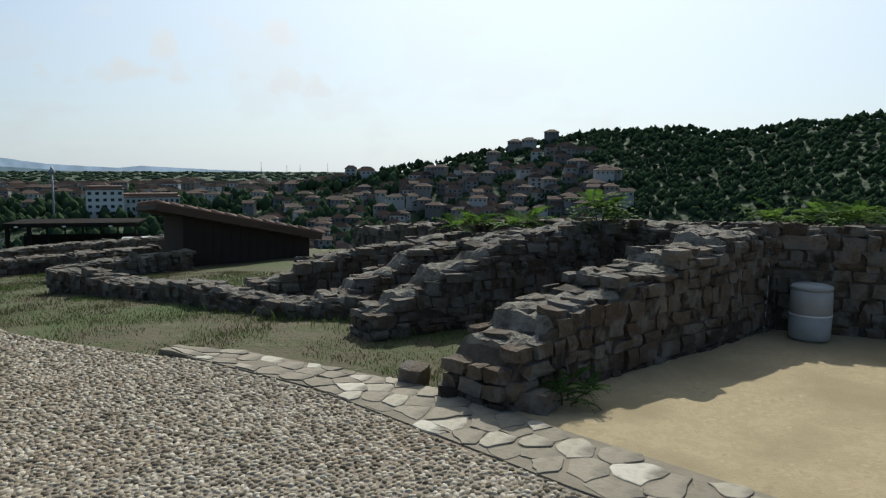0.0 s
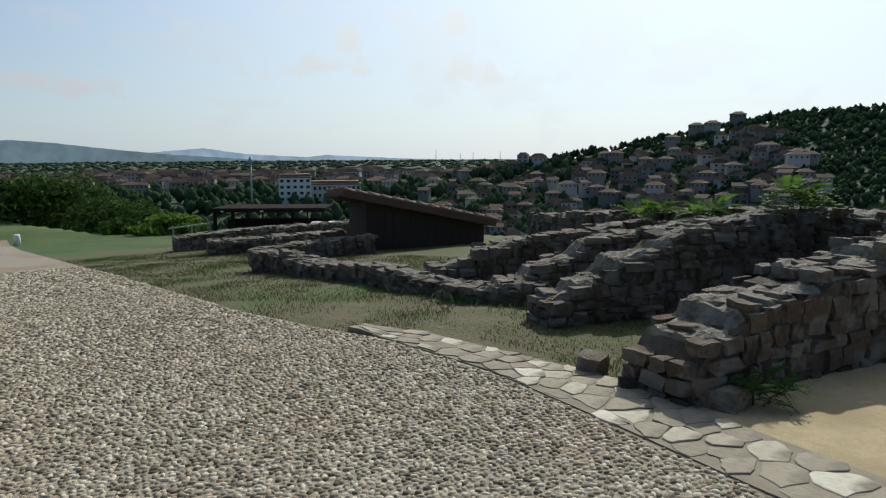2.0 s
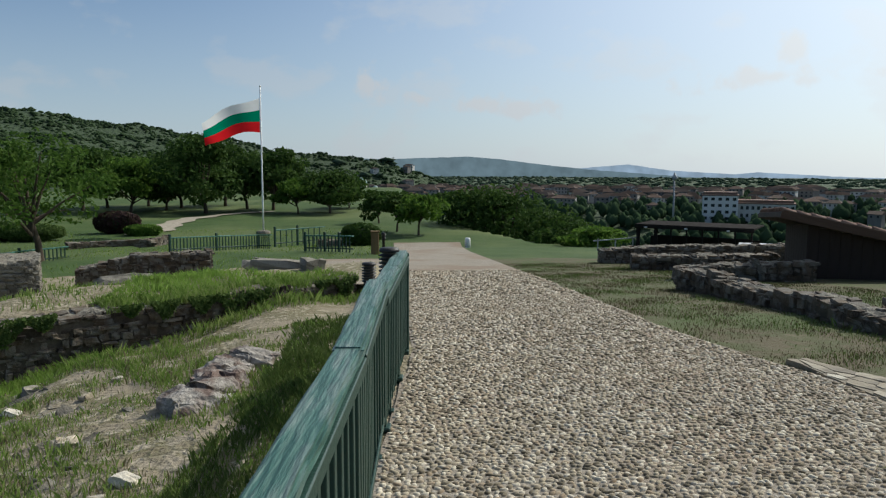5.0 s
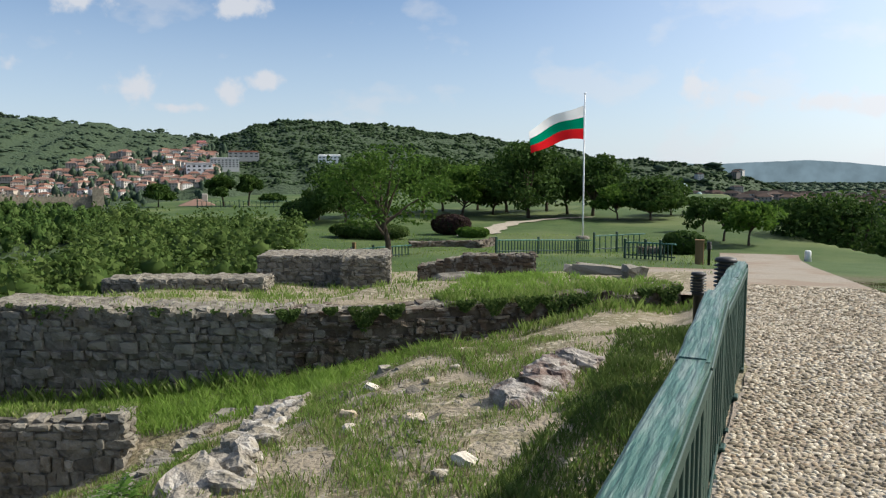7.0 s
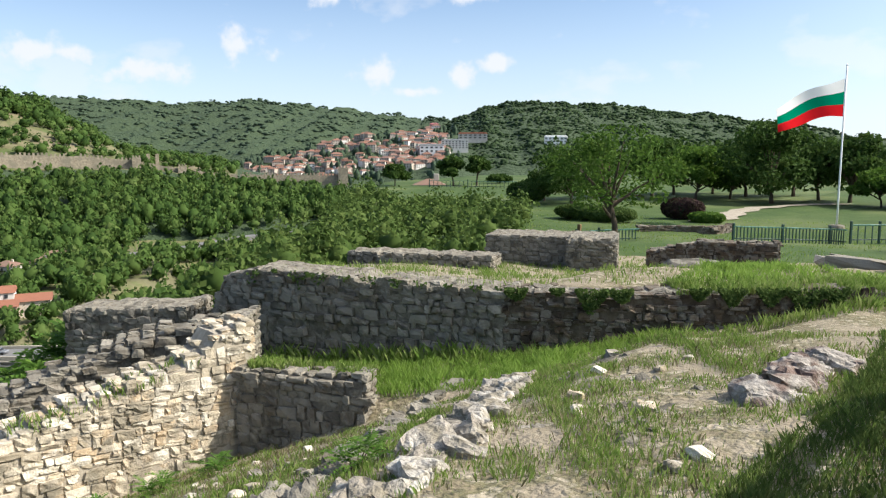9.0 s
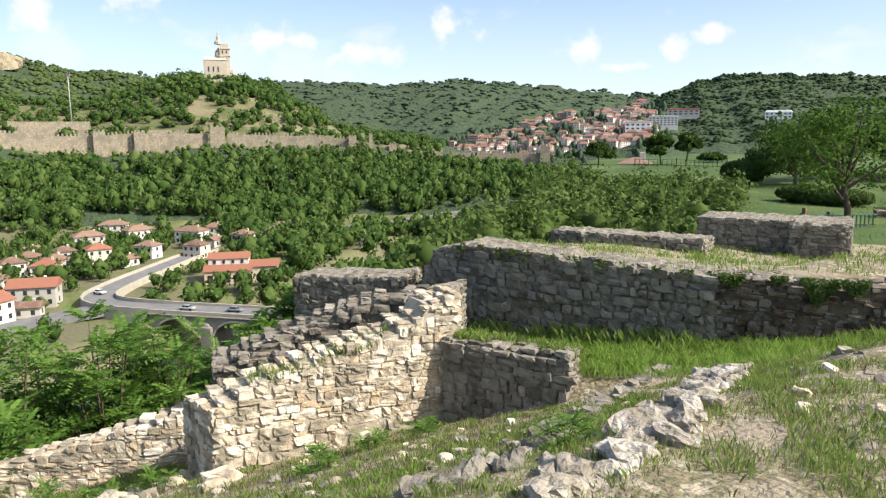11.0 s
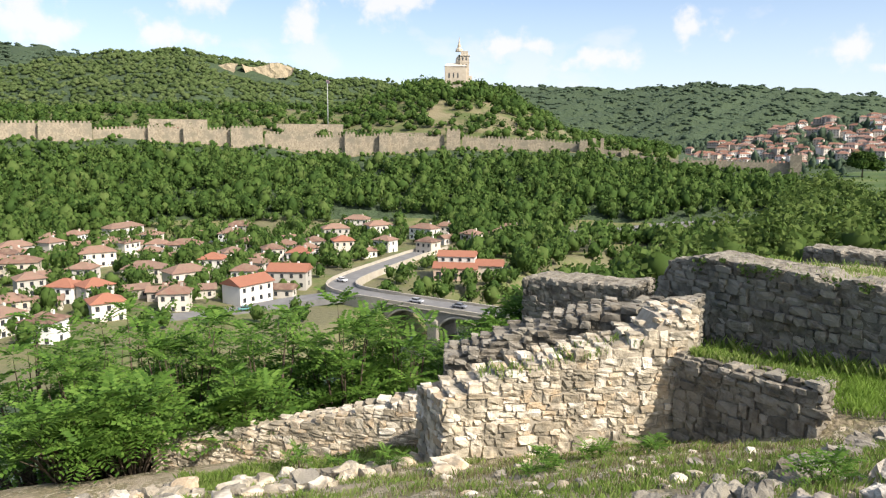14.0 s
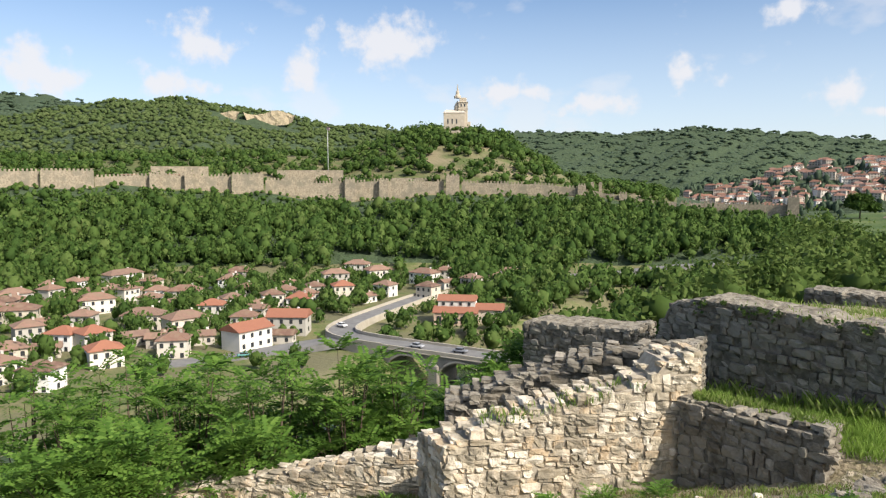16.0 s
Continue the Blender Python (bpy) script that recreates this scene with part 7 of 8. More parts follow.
def bridge():
    a, b = Vector((-198, 57, -44)), Vector((-171, 78, -44))
    ln = (b - a).length
    root = tagged(holder("bridge", a.x, a.y, a.z, math.degrees(math.atan2(b.y - a.y, b.x - a.x))), "two-arched stone road bridge over the river", "bridge")
    v, f = [], []
    n = 44
    span = ln / 2 - 2.2
    for k in range(n + 1):
        s = ln * k / n
        i = 0 if s < ln / 2 else 1
        c = ln * (0.25 + 0.5 * i)
        q = (s - c) / (span / 2)
        low = -1.3 - 6.2 * (1 - math.sqrt(max(0, 1 - q * q))) if abs(q) < 1 else -14.0
        for yy, zz in ((-4.5, low), (-4.5, -0.1), (4.5, -0.1), (4.5, low)):
            v.append((s, yy, zz))
    for k in range(n):
        f += [(k * 4 + j, k * 4 + (j + 1) % 4, k * 4 + 4 + (j + 1) % 4, k * 4 + 4 + j) for j in range(4)]
    part("arch_wall", mesh("arch_wall", v, f, M_WALLGREY), root, "grey masonry arches on a central pier")
    part("deck", boxes("deck", [((ln / 2 + 6, 0, 0.0), (ln + 14, 9.0, 0.25))], M_ASPHALT), root)
    for yy in (-4.7, 4.7):
        part("parapet", boxes("parapet", [((ln / 2 + 6, yy, 0.3), (ln + 14, 0.45, 1.1)), ((ln / 2 + 6, yy, -0.35), (ln + 14, 0.75, 0.3))], M_PARAPET, 0.05), root)
    for c in (0.25, 0.75):
        ring = []
        for k in range(15):
            t = math.pi * k / 14
            ring.append(((ln * c - span / 2 * math.cos(t)), -4.62, -7.5 + 6.2 * math.sin(t)))
        part("arch_ring", tubes("arch_ring", [(ring, [0.35] * 15)], M_PARAPET), root, "paler ring of arch stones")
    part("medallion", lathe("medallion", [(1.1, 0), (1.1, 0.25), (0.5, 0.3)], M_PARAPET, 16), root, "round stone medallion", pose(ln / 2, -4.6, -3.2, 90))
    part("pier", boxes("pier", [((ln / 2, 0, -8), (3.4, 10.5, 10))], M_WALLGREY, 0.3), root)


M_WALLGREY = surface("grey_masonry", [(0.21, 0.19, 0.16), (0.30, 0.275, 0.235)], scale=0.5, bump=0.7, bump_scale=1.8, bump_dist=0.15)
bridge()
v, f = [], []
for k, (x, y) in enumerate(RIVER):
    v += [(x - 14, y + 9, -52.5), (x + 14, y - 9, -52.5)]
    if k:
        f.append((2 * k - 2, 2 * k - 1, 2 * k + 1, 2 * k))
tagged(new("river", mesh("river", v, f, M_WATER)), "slow green river under the bridge", "water", kind="structure")


def river_church():
    x, y = -238, 93
    root = tagged(holder("river_church", x, y, zland(x, y), 62), "red-roofed church with an arcade by the river", "church")

    def gable(w, d, h, rise, z=0.0):
        a, b = w / 2 + 0.4, d / 2 + 0.4
        return mesh("roof", [(-a, -b, h), (a, -b, h), (a, b, h), (-a, b, h), (-a, 0, h + rise), (a, 0, h + rise)], [(0, 1, 5, 4), (2, 3, 4, 5), (1, 2, 5), (3, 0, 4), (3, 2, 1, 0)], M_TILE_RED)

    part("nave", boxes("nave", [((0, 0, 3.2), (13, 8, 9.5))], M_PLASTER, 0.05), root)
    part("roof", gable(13, 8, 8.0, 1.7), root)
    part("aisle", boxes("aisle", [((0, -5.5, 1.6), (15, 4.5, 6.0))], M_PINKWALL, 0.05), root, "arcaded pink-washed aisle")
    part("aisle_roof", mesh("aisle_roof", [(-8, -8.2, 4.5), (8, -8.2, 4.5), (8, -3.6, 6.2), (-8, -3.6, 6.2), (-8, -8.2, 4.3), (8, -8.2, 4.3)], [(0, 1, 2, 3), (0, 4, 5, 1)], M_TILE_RED), root)
    for k in range(5):
        part("arch", boxes("arch", [((-5.6 + 2.8 * k, -7.8, 1.9), (1.7, 0.2, 2.6))], M_GLASS, 0.05), root, "dark arched opening")
    part("annexe", boxes("annexe", [((11.5, -1, 2), (9, 8, 6.5))], M_PLASTER_DULL, 0.05), root)
    part("annexe_roof", gable(9.5, 8.5, 5.2, 1.8), root, "", pose(11.5, -1, 0))
    for k in range(4):
        part("window", boxes("window", [((-4.5 + 3 * k, -4.1, 7.0), (0.9, 0.2, 1.1))], M_GLASS), root)


M_PINKWALL = surface("pink_wash", [(0.46, 0.33, 0.25), (0.55, 0.42, 0.33)], scale=0.5, bump=0.2, bump_scale=3)
river_church()


def car(x, y, z, rz, colour, label):
    m = surface("car_paint", [tuple(c * 0.9 for c in colour), colour], scale=1, rough=0.25, bump=0, spec=0.6)
    root = tagged(holder("car", x, y, z, rz), label, "car", "parked cars")
    part("body", boxes("body", [((0, 0, 0.62), (4.2, 1.7, 0.62))], m, 0.18), root)
    part("cabin", boxes("cabin", [((-0.2, 0, 1.12), (2.2, 1.5, 0.5))], M_GLASS, 0.16), root, "dark glazed cabin")
    part("roof", boxes("roof", [((-0.2, 0, 1.39), (1.7, 1.35, 0.07))], m, 0.03), root)
    wheel = lathe("wheel", [(0.32, -0.1), (0.32, 0.1)], M_BLACK, 12)
    for px in (-1.3, 1.3):
        for py in (-0.8, 0.8):
            part("wheel", wheel, root, "", pose(px, py, 0.32, 90))


car(-232, 50, -44.9, 25, (0.75, 0.75, 0.75), "white car on the curving road")
car(-190, 62, -43.9, 38, (0.35, 0.36, 0.38), "grey car on the bridge")
car(-180, 71, -43.9, 38, (0.2, 0.21, 0.23), "dark car on the bridge")
car(-207, 17, -46.5, 85, (0.10, 0.25, 0.24), "teal car beside the village street")
car(*spot(-29.4, 27.5), -2.5, 60, (0.7, 0.7, 0.7), "white car parked below the ruins")
car(-206, 8, -46.5, 85, (0.05, 0.05, 0.055), "black car beside the village street")

# pale cliffs on the far hills
def cliff(az0, az1, d, el, drop, label):
    n = int(abs(az1 - az0) / 0.25)
    v, f = [], []
    for k in range(n + 1):
        az = az0 + (az1 - az0) * k / n
        for j in range(5):
            x, y = spot(az, d - 14 + 5 * noise.noise(Vector((az * 3, j, 0))) + 4 * j)
            zt = high(el + 0.18 * math.sin(az * 2.0), d)
            edge = math.sin(math.pi * k / n) ** 0.5
            v.append((x, y, zt - drop * edge * (1 - j / 4) + 2 * noise.noise(Vector((az * 5, j * 0.7, 2)))))
    for k in range(n):
        f += [(k * 5 + j, k * 5 + j + 1, k * 5 + j + 6, k * 5 + j + 5) for j in range(4)]
    tagged(new("cliff", mesh("cliff", v, f, M_CLIFF)), label, "cliff", kind="structure")


cliff(81.0, 84.9, 1205, 5.35, 27, "bare ochre cliff below the hill's crest")
cliff(85.1, 87.2, 1200, 5.25, 22, "small ochre cliff among the trees")
cliff(57.9, 60.0, 2050, 2.1, 22, "far pale cliff in the wooded hillside")


# ---- the skyline hills, blue haze in their colour ----
def skyline(azs, els, d, colour, label):
    """A distant range, too far to shift as one turns: a glowing sheet with the air's haze in its colour."""
    m = bpy.data.materials.new("hazy_distance")
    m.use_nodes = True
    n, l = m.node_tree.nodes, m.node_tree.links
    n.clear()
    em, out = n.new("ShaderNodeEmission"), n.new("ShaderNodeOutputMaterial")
    # emission, not lit by the sun: the blue of the haze is painted in
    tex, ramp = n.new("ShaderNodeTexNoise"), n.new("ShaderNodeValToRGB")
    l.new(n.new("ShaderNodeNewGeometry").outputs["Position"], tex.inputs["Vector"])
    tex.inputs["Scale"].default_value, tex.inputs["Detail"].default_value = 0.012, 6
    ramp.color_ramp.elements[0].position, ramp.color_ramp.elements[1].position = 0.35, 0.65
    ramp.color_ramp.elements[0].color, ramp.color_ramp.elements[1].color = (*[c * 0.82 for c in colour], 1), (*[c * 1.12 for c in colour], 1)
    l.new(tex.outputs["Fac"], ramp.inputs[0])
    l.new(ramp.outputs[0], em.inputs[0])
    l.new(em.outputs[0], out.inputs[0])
    v, f = [], []
    steps = int((azs[-1] - azs[0]) / 0.25)
    for k in range(steps + 1):
        az = azs[0] + (azs[-1] - azs[0]) * k / steps
        x, y = spot(az, d)
        v += [(x, y, -160), (x, y, high(float(np.interp(az, azs, els)) + 0.035 * noise.noise(Vector((az * 1.7, d, 0))) + 0.015 * noise.noise(Vector((az * 9, d, 0))), d))]
        if k:
            f.append((2 * k - 2, 2 * k, 2 * k + 1, 2 * k - 1))
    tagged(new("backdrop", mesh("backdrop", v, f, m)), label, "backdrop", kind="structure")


skyline([-75, -60, -48, -43, -35, -29, -27.5, -23, -20, -17, -14, -12], [-1.2, -1.1, -0.95, -0.85, -0.65, -0.35, -0.5, -0.25, 0.2, -0.05, -0.3, -0.6], 4820, (0.36, 0.47, 0.60), "far range on the skyline, glowing in painted pale blue haze")
skyline([-46, -38, -33, -29, -24, -17, -13.7, -10, -7.7, -4, -1.5, 3, 8, 14], [-1.5, -0.95, -0.75, -1.0, -0.7, -0.2, 0.15, 0.6, 0.78, 0.65, 0.55, 0.65, 0.6, 0.3], 4700, (0.17, 0.24, 0.28), "far hills beyond the town, glowing in painted blue-green haze")

# ---- shrubs with long feathered leaves ----


def frond(r, length, pairs=7):
    """A compound leaf along +x: a drooping midrib with paired leaflets."""
    vs = []
    t = np.linspace(0.18, 1.0, pairs)
    droop = r.uniform(0.25, 0.6)
    for k, s in enumerate(t):
        base = np.array([s * length, 0, 0.25 * length * s - droop * length * s * s])
        ll = length * 0.30 * (1.0 - 0.45 * abs(s - 0.45)) * r.uniform(0.85, 1.1)
        for side in (-1, 1):
            way = np.array([0.35, side * 0.9, -0.22 + r.uniform(-0.15, 0.1)])
            way /= np.linalg.norm(way)
            across = np.array([0.9, -side * 0.35, 0.1]) * ll * 0.25
            vs += [base, base + way * ll * 0.45 + across, base + way * ll, base + way * ll * 0.45 - across]
    return np.array(vs)


FRONDS = [frond(np.random.default_rng(200 + k), 1.0) for k in range(7)]


def feather_shrub(x, y, h, w, tips, seed, label, leaf=0.58, z=None, material=None, name="shrub", low=0.25):
    r = np.random.default_rng(seed)
    z = zland(x, y) if z is None else z
    root = tagged(holder(name, x, y, z), label, "shrub", "feather-leaved shrubs" if h > 2 else "")
    runs, vs = [], []
    for k in range(tips):
        a, q = r.uniform(0, 6.28), math.sqrt(r.uniform(0.02, 1))
        zz = h * (low + (1 - low) * (1 - 0.55 * q * q) * r.uniform(0.55, 1.0))
        e = np.array([w / 2 * q * math.cos(a), w / 2 * q * math.sin(a), zz])
        runs.append(([(e[0] * 0.1, e[1] * 0.1, -0.2), (e[0] * 0.55, e[1] * 0.55, zz * 0.55), tuple(e)], [0.012 * h + 0.004, 0.008 * h + 0.003, 0.004]))
        n = int(r.integers(7, 11))
        for j in range(n):
            f = FRONDS[int(r.integers(7))] * leaf * r.uniform(0.65, 1.15)
            b, p = 6.28 * j / n + r.uniform(-0.3, 0.3), r.uniform(-0.2, 0.9)
            c, s, cp, sp = math.cos(b), math.sin(b), math.cos(p), math.sin(p)
            fx, fz = f[:, 0] * cp - f[:, 2] * sp, f[:, 0] * sp + f[:, 2] * cp
            vs.append(np.stack([fx * c - f[:, 1] * s, fx * s + f[:, 1] * c, fz], 1) + e)
    tagged(part("branch", tubes("branch", runs, M_BARK, 4), root), kind="stuff")
    v = np.concatenate(vs)
    part("foliage", fast("foliage", v, np.arange(len(v)).reshape(-1, 4), material or F_AIL), root)
    return root


AIL = "tall shrub with long feathered bright green leaves"
for az, d, top, w, tips in ((101, 15.5, -12.8, 3.0, 30), (98, 14.2, -14.5, 2.6, 28), (94.6, 16.5, -10.8, 3.2, 34), (91.2, 15.0, -11.9, 2.8, 30), (88.0, 16.5, -12.2, 2.8, 30), (85.2, 14.8, -13.2, 2.6, 28),
                            (82.0, 16.0, -12.9, 2.8, 30), (79.0, 15.2, -12.9, 2.8, 32), (76.6, 16.4, -12.7, 2.8, 30), (74.2, 15.4, -14.2, 2.4, 26), (71.6, 16.5, -16.0, 2.4, 24), (65.2, 15.2, -13.8, 1.8, 20), (64.0, 15.6, -13.2, 1.6, 18),
                            (96.4, 19.5, -12.2, 3.4, 30), (90.0, 20.0, -12.8, 3.4, 30), (83.5, 19.5, -13.4, 3.4, 30), (77.8, 19.5, -13.8, 3.4, 28), (69.5, 19.0, -16.2, 3.0, 24), (99.5, 12.6, -18.0, 1.8, 22), (95.5, 12.8, -17.8, 1.8, 20), (87.0, 13.2, -18.0, 1.6, 18)):
    x, y = spot(az, d)
    zt = high(top + 0.7, d)
    z = zland(x, y)
    feather_shrub(x, y, zt - z, w * 1.05, int(tips * 1.5), int(az * 13), AIL, low=0.12, leaf=0.5)
for x, y, z, h, w, tips, lf in ((7.85, 3.75, 0.88, 0.34, 0.5, 5, 0.34), (8.3, 1.75, 0.95, 0.22, 0.6, 5, 0.3), (8.5, 1.25, 0.96, 0.22, 0.5, 5, 0.3), (8.3, 5.9, 0.62, 0.26, 0.5, 5, 0.3), (8.15, 4.9, 0.72, 0.22, 0.5, 4, 0.3), (7.1, 4.9, 0.4, 0.2, 0.4, 4, 0.25)):
    feather_shrub(x, y, h, w, tips, int(x * 100 + y * 10), "young feather-leaved sprout on the wall top", leaf=lf, z=z, material=F_LIGHT, name="wall_sprout", low=0.2)
for az, d, h, w in ((83.5, 10.6, 0.5, 0.5), (76.5, 9.1, 0.3, 0.4), (80.5, 9.4, 0.25, 0.35), (65, 7.2, 0.22, 0.5), (45.5, 5.0, 0.2, 0.3), (60, 8.3, 0.2, 0.4), (56, 8.6, 0.22, 0.5)):
    x, y = spot(az, d)
    feather_shrub(x, y, h, w, 6, int(az * 7), "small green weed growing among the stones", leaf=0.16, name="weed", low=0.1)
feather_shrub(4.45, 2.28, 0.22, 0.45, 9, 77, "dark green weed at the wall's foot", leaf=0.13, name="weed", low=0.1, material=F_TREE)

# ---- grass ----


def blades(name, x, y, z, h, w, material, label, r):
    n = len(x)
    a, lean = r.uniform(0, 6.283, n), r.uniform(0.1, 0.75, n) * h
    b = r.uniform(0, 6.283, n)
    tx, ty = np.cos(a) * w / 2, np.sin(a) * w / 2
    ox, oy = np.cos(b) * lean, np.sin(b) * lean
    v = np.stack([np.stack([x - tx, y - ty, z - 0.02], 1), np.stack([x + tx, y + ty, z - 0.02], 1),
                  np.stack([x + tx * 0.8 + ox * 0.4, y + ty * 0.8 + oy * 0.4, z + h * 0.6], 1), np.stack([x + ox, y + oy, z + h], 1)], 1).reshape(-1, 3)
    return tagged(new(name, fast(name, v, np.arange(4 * n).reshape(-1, 4), material)), label, "grass", kind="stuff")


def meadow(name, x0, x1, y0, y1, n, h0, h1, w, material, label, keep=None, patch=0.0, scale=0.7):
    """Grass over a piece of ground, in patches where the waves run high."""
    n = int(n)
    r = np.random.default_rng(abs(hash_of(name)))
    x, y = r.uniform(x0, x1, n), r.uniform(y0, y1, n)
    m = wob(x, y, scale, 4) + r.normal(size=n) * 0.35 > patch
    if keep is not None:
        m &= keep(x, y)
    x, y = x[m], y[m]
    big = 0.65 + 0.5 * np.clip(wob(x, y, scale * 0.8, 9) + 0.4, 0, 1.2)
    return blades(name, x, y, land(x, y), r.uniform(h0, h1, len(x)) * big, w, material, label, r)


def hash_of(text):
    return sum((k + 1) * ord(c) for k, c in enumerate(text))


def fence_line(y):
    return np.interp(y, [-3, 1.46, 2.57, 3.6, 5.2, 6.5, 13], [-0.67, -0.165, -0.035, 0.02, 0.21, 0.36, 0.36])


def low_line(x):
    return np.interp(-x, [3, 6.35, 8.1, 12], [8.2, 6.5, 6.0, 5.6])


def wall_line(x):
    return np.interp(x, WALL_X, WALL_Y)


meadow("terrace_grass", -10.8, -3.6, 5.8, 10.5, 52000, 0.07, 0.18, 0.008, F_LUSH, "long bright grass on the walled terrace", lambda x, y: (y > low_line(x) + 0.32) & (y < wall_line(x) - 0.12), -0.9)
meadow("bank_grass", -5.3, -0.3, 1.6, 11.5, 110000, 0.022, 0.085, 0.0066, F_GRASS, "short green grass on the bank", lambda x, y: (y < low_line(x) + 0.2) & (x < fence_line(y) - 0.05), 0.05, 0.6)
meadow("bank_straw", -8.2, -0.3, 1.6, 11.5, 24000, 0.028, 0.077, 0.0072, F_STRAW, "dry straw grass on the bank", lambda x, y: (y < low_line(x) + 0.2) & (x < fence_line(y) - 0.05), -0.1, 0.6)
meadow("wall_foot_grass", -6.5, 0.2, 8.0, 13.2, 19200, 0.084, 0.216, 0.0104, F_GRASS, "tall grass and weeds at the retaining wall's foot", lambda x, y: (y < wall_line(x) - 0.08) & (y > wall_line(x) - 0.9), -0.5)
# darker lawn blades here put the fence's shade into the grass colour
meadow("fence_grass", -1.7, 0.35, 1.4, 8.5, 50000, 0.035, 0.11, 0.0066, F_LAWN, "grass along the fence's foot, darkened for its shade", lambda x, y: (x < fence_line(y) - 0.03) & (x > fence_line(y) - 1.15), -0.6)
meadow("mound_grass", -4.1, -0.2, 9.6, 19, 38000, 0.06, 0.17, 0.010, F_LUSH, "long grass on the mound above the wall", lambda x, y: (y > wall_line(x) + 0.45) & (y < wall_line(x) + 4.5) & ~((x > -2.9) & (y > 14)), -0.6)
meadow("block_grass", -12, -3.0, 9.0, 18, 16000, 0.05, 0.14, 0.016, F_GRASS, "grass between the coped foundations", lambda x, y: y > wall_line(x) + 1.0, 0.0)
meadow("room_grass", -9.0, -4.5, -1.5, 6.3, 30000, 0.025, 0.10, 0.007, F_GRASS, "patchy grass on the lower room's floor", None, 0.15)
meadow("room_straw", -9.0, -4.5, -1.5, 6.3, 20000, 0.02, 0.06, 0.006, F_STRAW, "dry straw on the lower room's floor", None, -0.1)
meadow("strip_grass", -11.2, -9.5, -0.5, 4.2, 14400, 0.048, 0.132, 0.0104, F_GRASS, "green strip between the pale walls", None, -0.8)
meadow("lawn_green", 3.2, 8.2, 2.6, 20, 110000, 0.012, 0.05, 0.0055, F_LAWN, "thin green grass before the ruins", lambda x, y: x > np.interp(y, RIGHT_Y, RIGHT_X) + np.where(y < 5.2, 0.62, 0.02), 0.35, 1.1)
meadow("lawn_straw", 3.2, 8.2, 2.6, 20, 90000, 0.010, 0.04, 0.005, F_DRY, "dry straw grass before the ruins", lambda x, y: x > np.interp(y, RIGHT_Y, RIGHT_X) + np.where(y < 5.2, 0.62, 0.02), -0.2, 0.8)
meadow("court_edge_weeds", 4.9, 8.0, 2.9, 7.5, 6000, 0.04, 0.12, 0.006, F_LAWN, "weeds inside the ruined rooms", None, 0.3)
meadow("park_grass", -30, 4, 18, 46, 26000, 0.05, 0.12, 0.03, F_GRASS, "mown grass of the park", lambda x, y: x < np.interp(y, LEFT_Y, LEFT_X) - 0.1, -0.2, 2.5)




def overgrowth(name, pts, z, depth, n, h0, h1, label, seed):
    """Grass and weeds along a wall's top."""
    r = np.random.default_rng(seed)
    k, t = r.integers(0, len(pts) - 1, n), r.uniform(0, 1, n)
    p = np.array(pts)
    a, b = p[k], p[k + 1]
    x, y = (a + (b - a) * t[:, None]).T
    w = b - a
    w /= np.linalg.norm(w, axis=1, keepdims=True)
    o = r.uniform(-0.06, depth, n)
    x, y = x - w[:, 1] * o, y + w[:, 0] * o
    m = wob(x, y, 0.5, 6) + r.normal(size=n) * 0.3 > -0.1
    zz = np.interp(y, *z) if isinstance(z, tuple) else np.full(n, z)
    return blades(name, x[m], y[m], zz[m], r.uniform(h0, h1, m.sum()), 0.012, F_GRASS, label, r)


overgrowth("wall_top_grass", [(-3.7, 10.6), (-3.1, 10.95), (-1.6, 11.95), (-0.25, 12.9)], ([9, 12.9], [-0.52, -0.40]), 0.75, 8000, 0.05, 0.16, "grass growing over the rubble wall's top", 31)
overgrowth("grey_wall_foot_weeds", [(-10.7, 7.62), (-8.4, 8.24), (-5.9, 8.92)], ([7.6, 8.95], [-2.12, -1.55]), 0.22, 2600, 0.12, 0.34, "tall weeds along the grey wall's foot", 43)
overgrowth("low_wall_grass", [(-8.02, 6.1), (-6.3, 6.72)], -1.27, 0.3, 2200, 0.05, 0.14, "grass along the low wall's top", 33)
overgrowth("big_wall_grass", [(-10.2, 8.3), (-5.9, 9.45)], -0.42, 0.6, 300, 0.03, 0.09, "sparse grass on the long wall's coping", 35)
overgrowth("pale_wall_grass", [(-8.7, 3.3), (-8.2, 5.4)], ([3.3, 5.4], [-1.56, -1.12]), 0.4, 500, 0.05, 0.14, "weeds on the pale wall's top", 37)

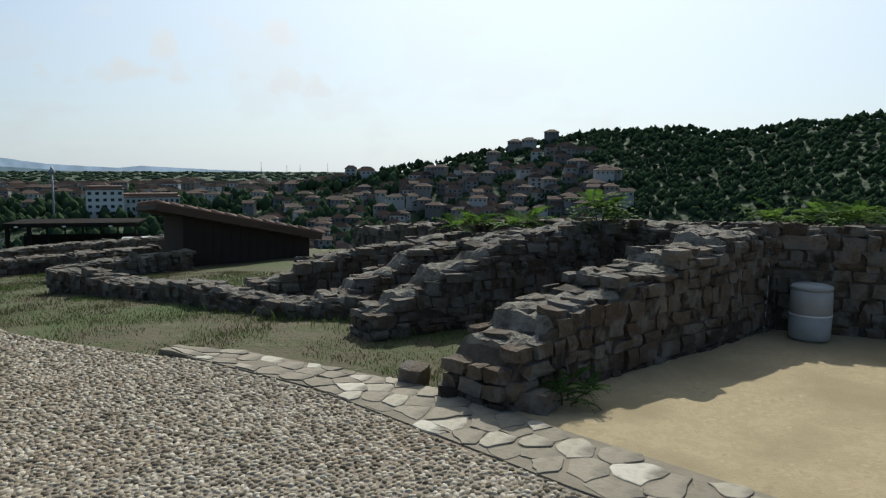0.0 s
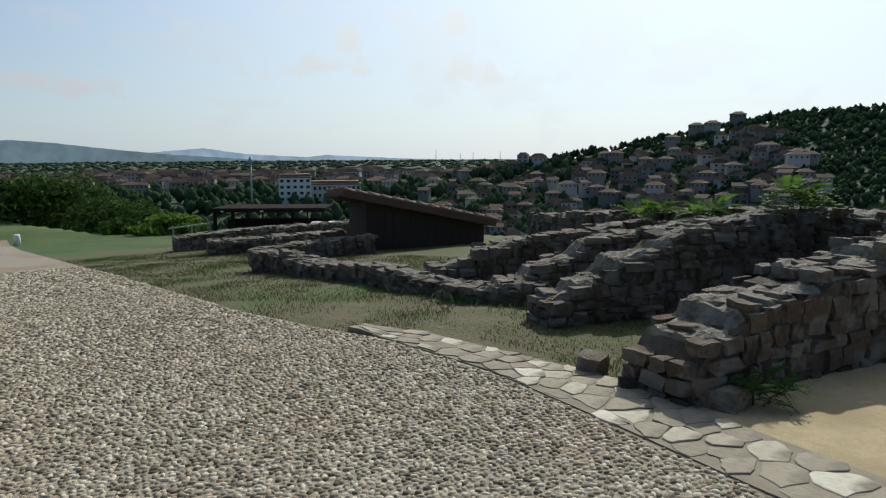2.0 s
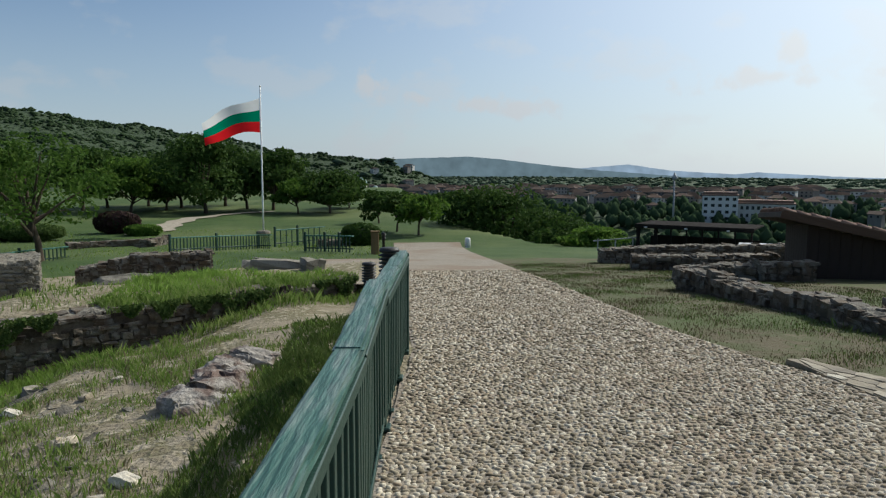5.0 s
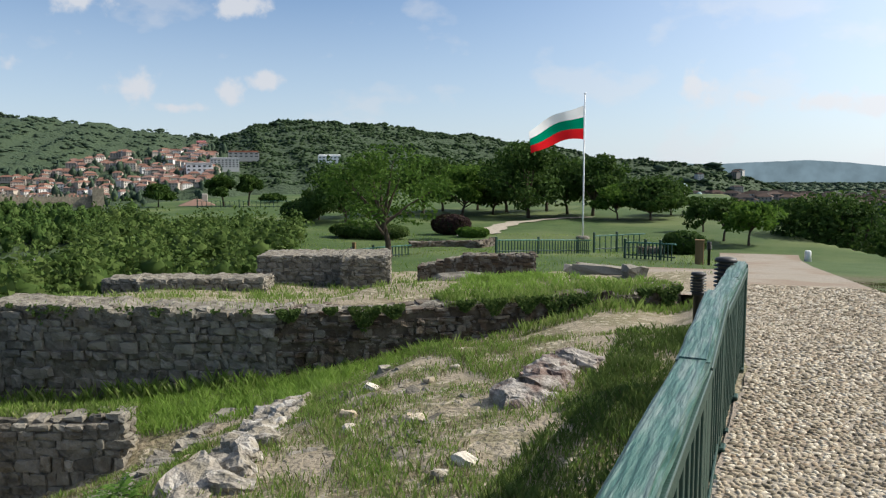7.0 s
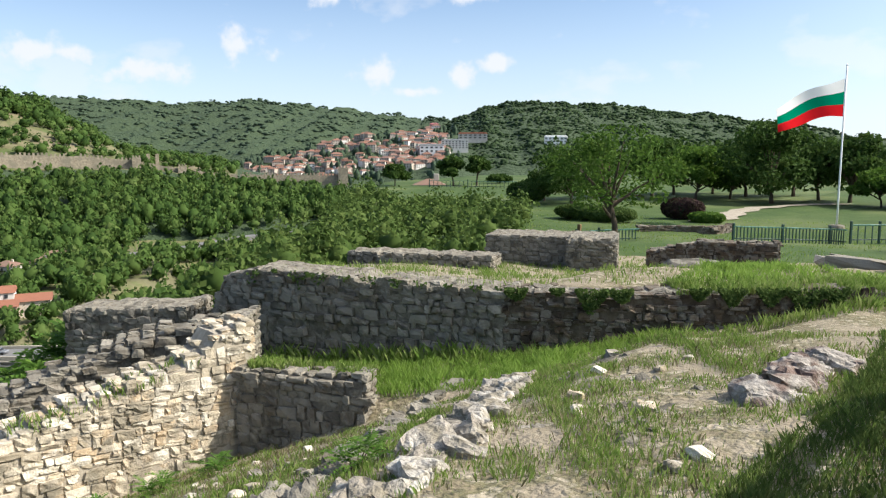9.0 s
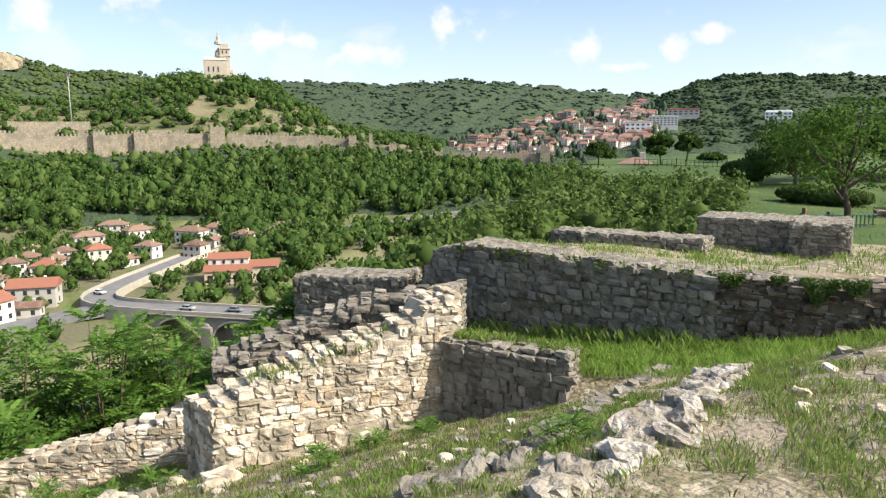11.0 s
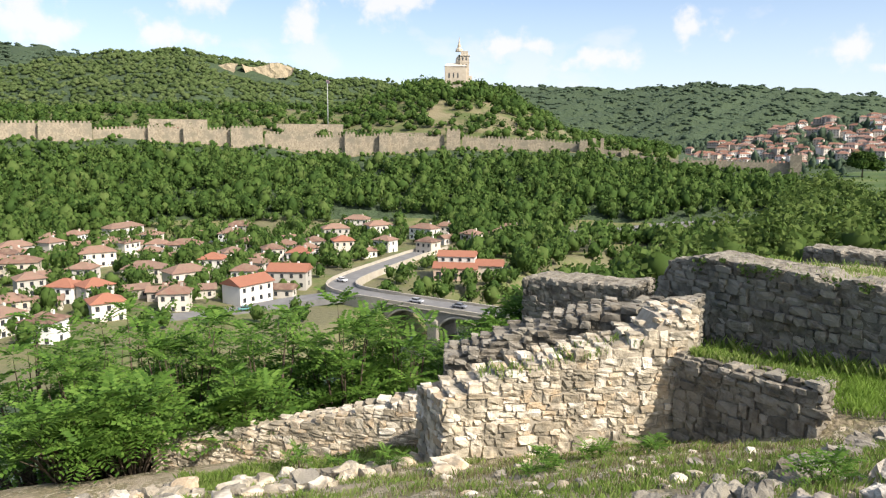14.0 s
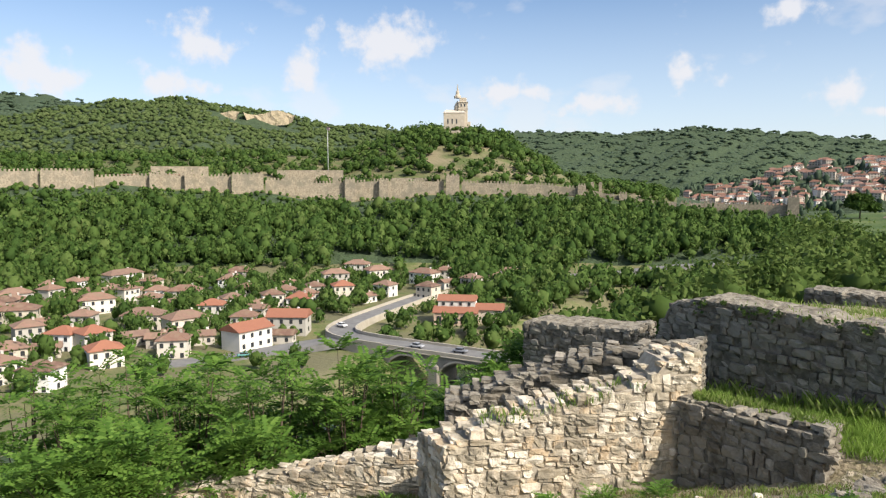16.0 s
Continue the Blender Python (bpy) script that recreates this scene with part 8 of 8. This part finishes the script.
def creeper(label, pts, tops, patches, n, seed):
    """Weeds and trailing leaves hanging over a wall's face in ragged patches."""
    r = np.random.default_rng(seed)
    p = np.array(pts)
    seg = r.integers(0, len(pts) - 1, n)
    t = r.uniform(0, 1, n)
    a, b = p[seg], p[seg + 1]
    x, y = (a + (b - a) * t[:, None]).T
    w = (b - a) / np.linalg.norm(b - a, axis=1, keepdims=True)
    out = np.stack([w[:, 1], -w[:, 0], np.zeros(n)], 1)
    reach = np.clip(0.08 + 0.42 * wob(x, y, patches, 5), 0.0, 0.6)
    drop = reach * r.uniform(0, 1, n) ** 0.8
    keep = reach > 0.03
    c = np.stack([x, y, np.interp(y, *tops) + 0.05 - drop], 1) + out * (0.05 + 0.10 * r.uniform(0, 1, n))[:, None]
    nn = out + r.normal(size=(n, 3)) * 0.5 + [0, 0, 0.5]
    nn /= np.linalg.norm(nn, axis=1, keepdims=True)
    v = leaf_quads(c[keep], nn[keep], 0.032, r, 0.6)
    root = tagged(holder("creeper", 0, 0, 0), label, "creeper")
    part("foliage", fast("foliage", v, np.arange(len(v)).reshape(-1, 4), F_SCRUB), root)


creeper("green weeds trailing over the dark rubble wall", [(-5.9, 9.32), (-4.4, 10.15), (-3.1, 10.95), (-1.6, 11.95), (-0.25, 12.9)], ([9, 12.9], [-0.48, -0.38]), 0.55, 7000, 51)
creeper("tufts of weed hanging from the long wall's coping", [(-10.4, 8.12), (-8.4, 8.62), (-5.9, 9.3)], ([8, 9.3], [-0.4, -0.46]), 0.45, 500, 52)

# ---- loose stones ----
LOOSE = stone_set(M_PALE, 4, 0.4, 0.6, 140, 2) + LOOSE_GREY[:2]


def loose_stones(n, where, size, label, group, seed):
    r = random.Random(seed)
    for k in range(n):
        az, d = r.uniform(*where[0]), r.uniform(*where[1])
        x, y = spot(az, d)
        s = r.uniform(*size)
        ob = new("loose_stone", r.choice(LOOSE))
        ob.matrix_basis = pose(x, y, zland(x, y) + s * 0.12, r.uniform(-15, 15), r.uniform(-15, 15), r.uniform(0, 180)) @ Matrix.Diagonal((s, s * r.uniform(0.55, 0.9), s * r.uniform(0.3, 0.6), 1))
        tagged(ob, label, "stone", group)


loose_stones(105, ((71.5, 104), (8.0, 10.2)), (0.12, 0.44), "tumbled block of pale rubble on the slope", "tumbled rubble", 3)
loose_stones(80, ((48, 74), (5.2, 8.8)), (0.04, 0.15), "small pale stone on the room's floor", "scattered stones", 5)
loose_stones(18, ((14, 44), (4.2, 7.5)), (0.05, 0.18), "small weathered stone in the grass", "stones in the grass", 8)
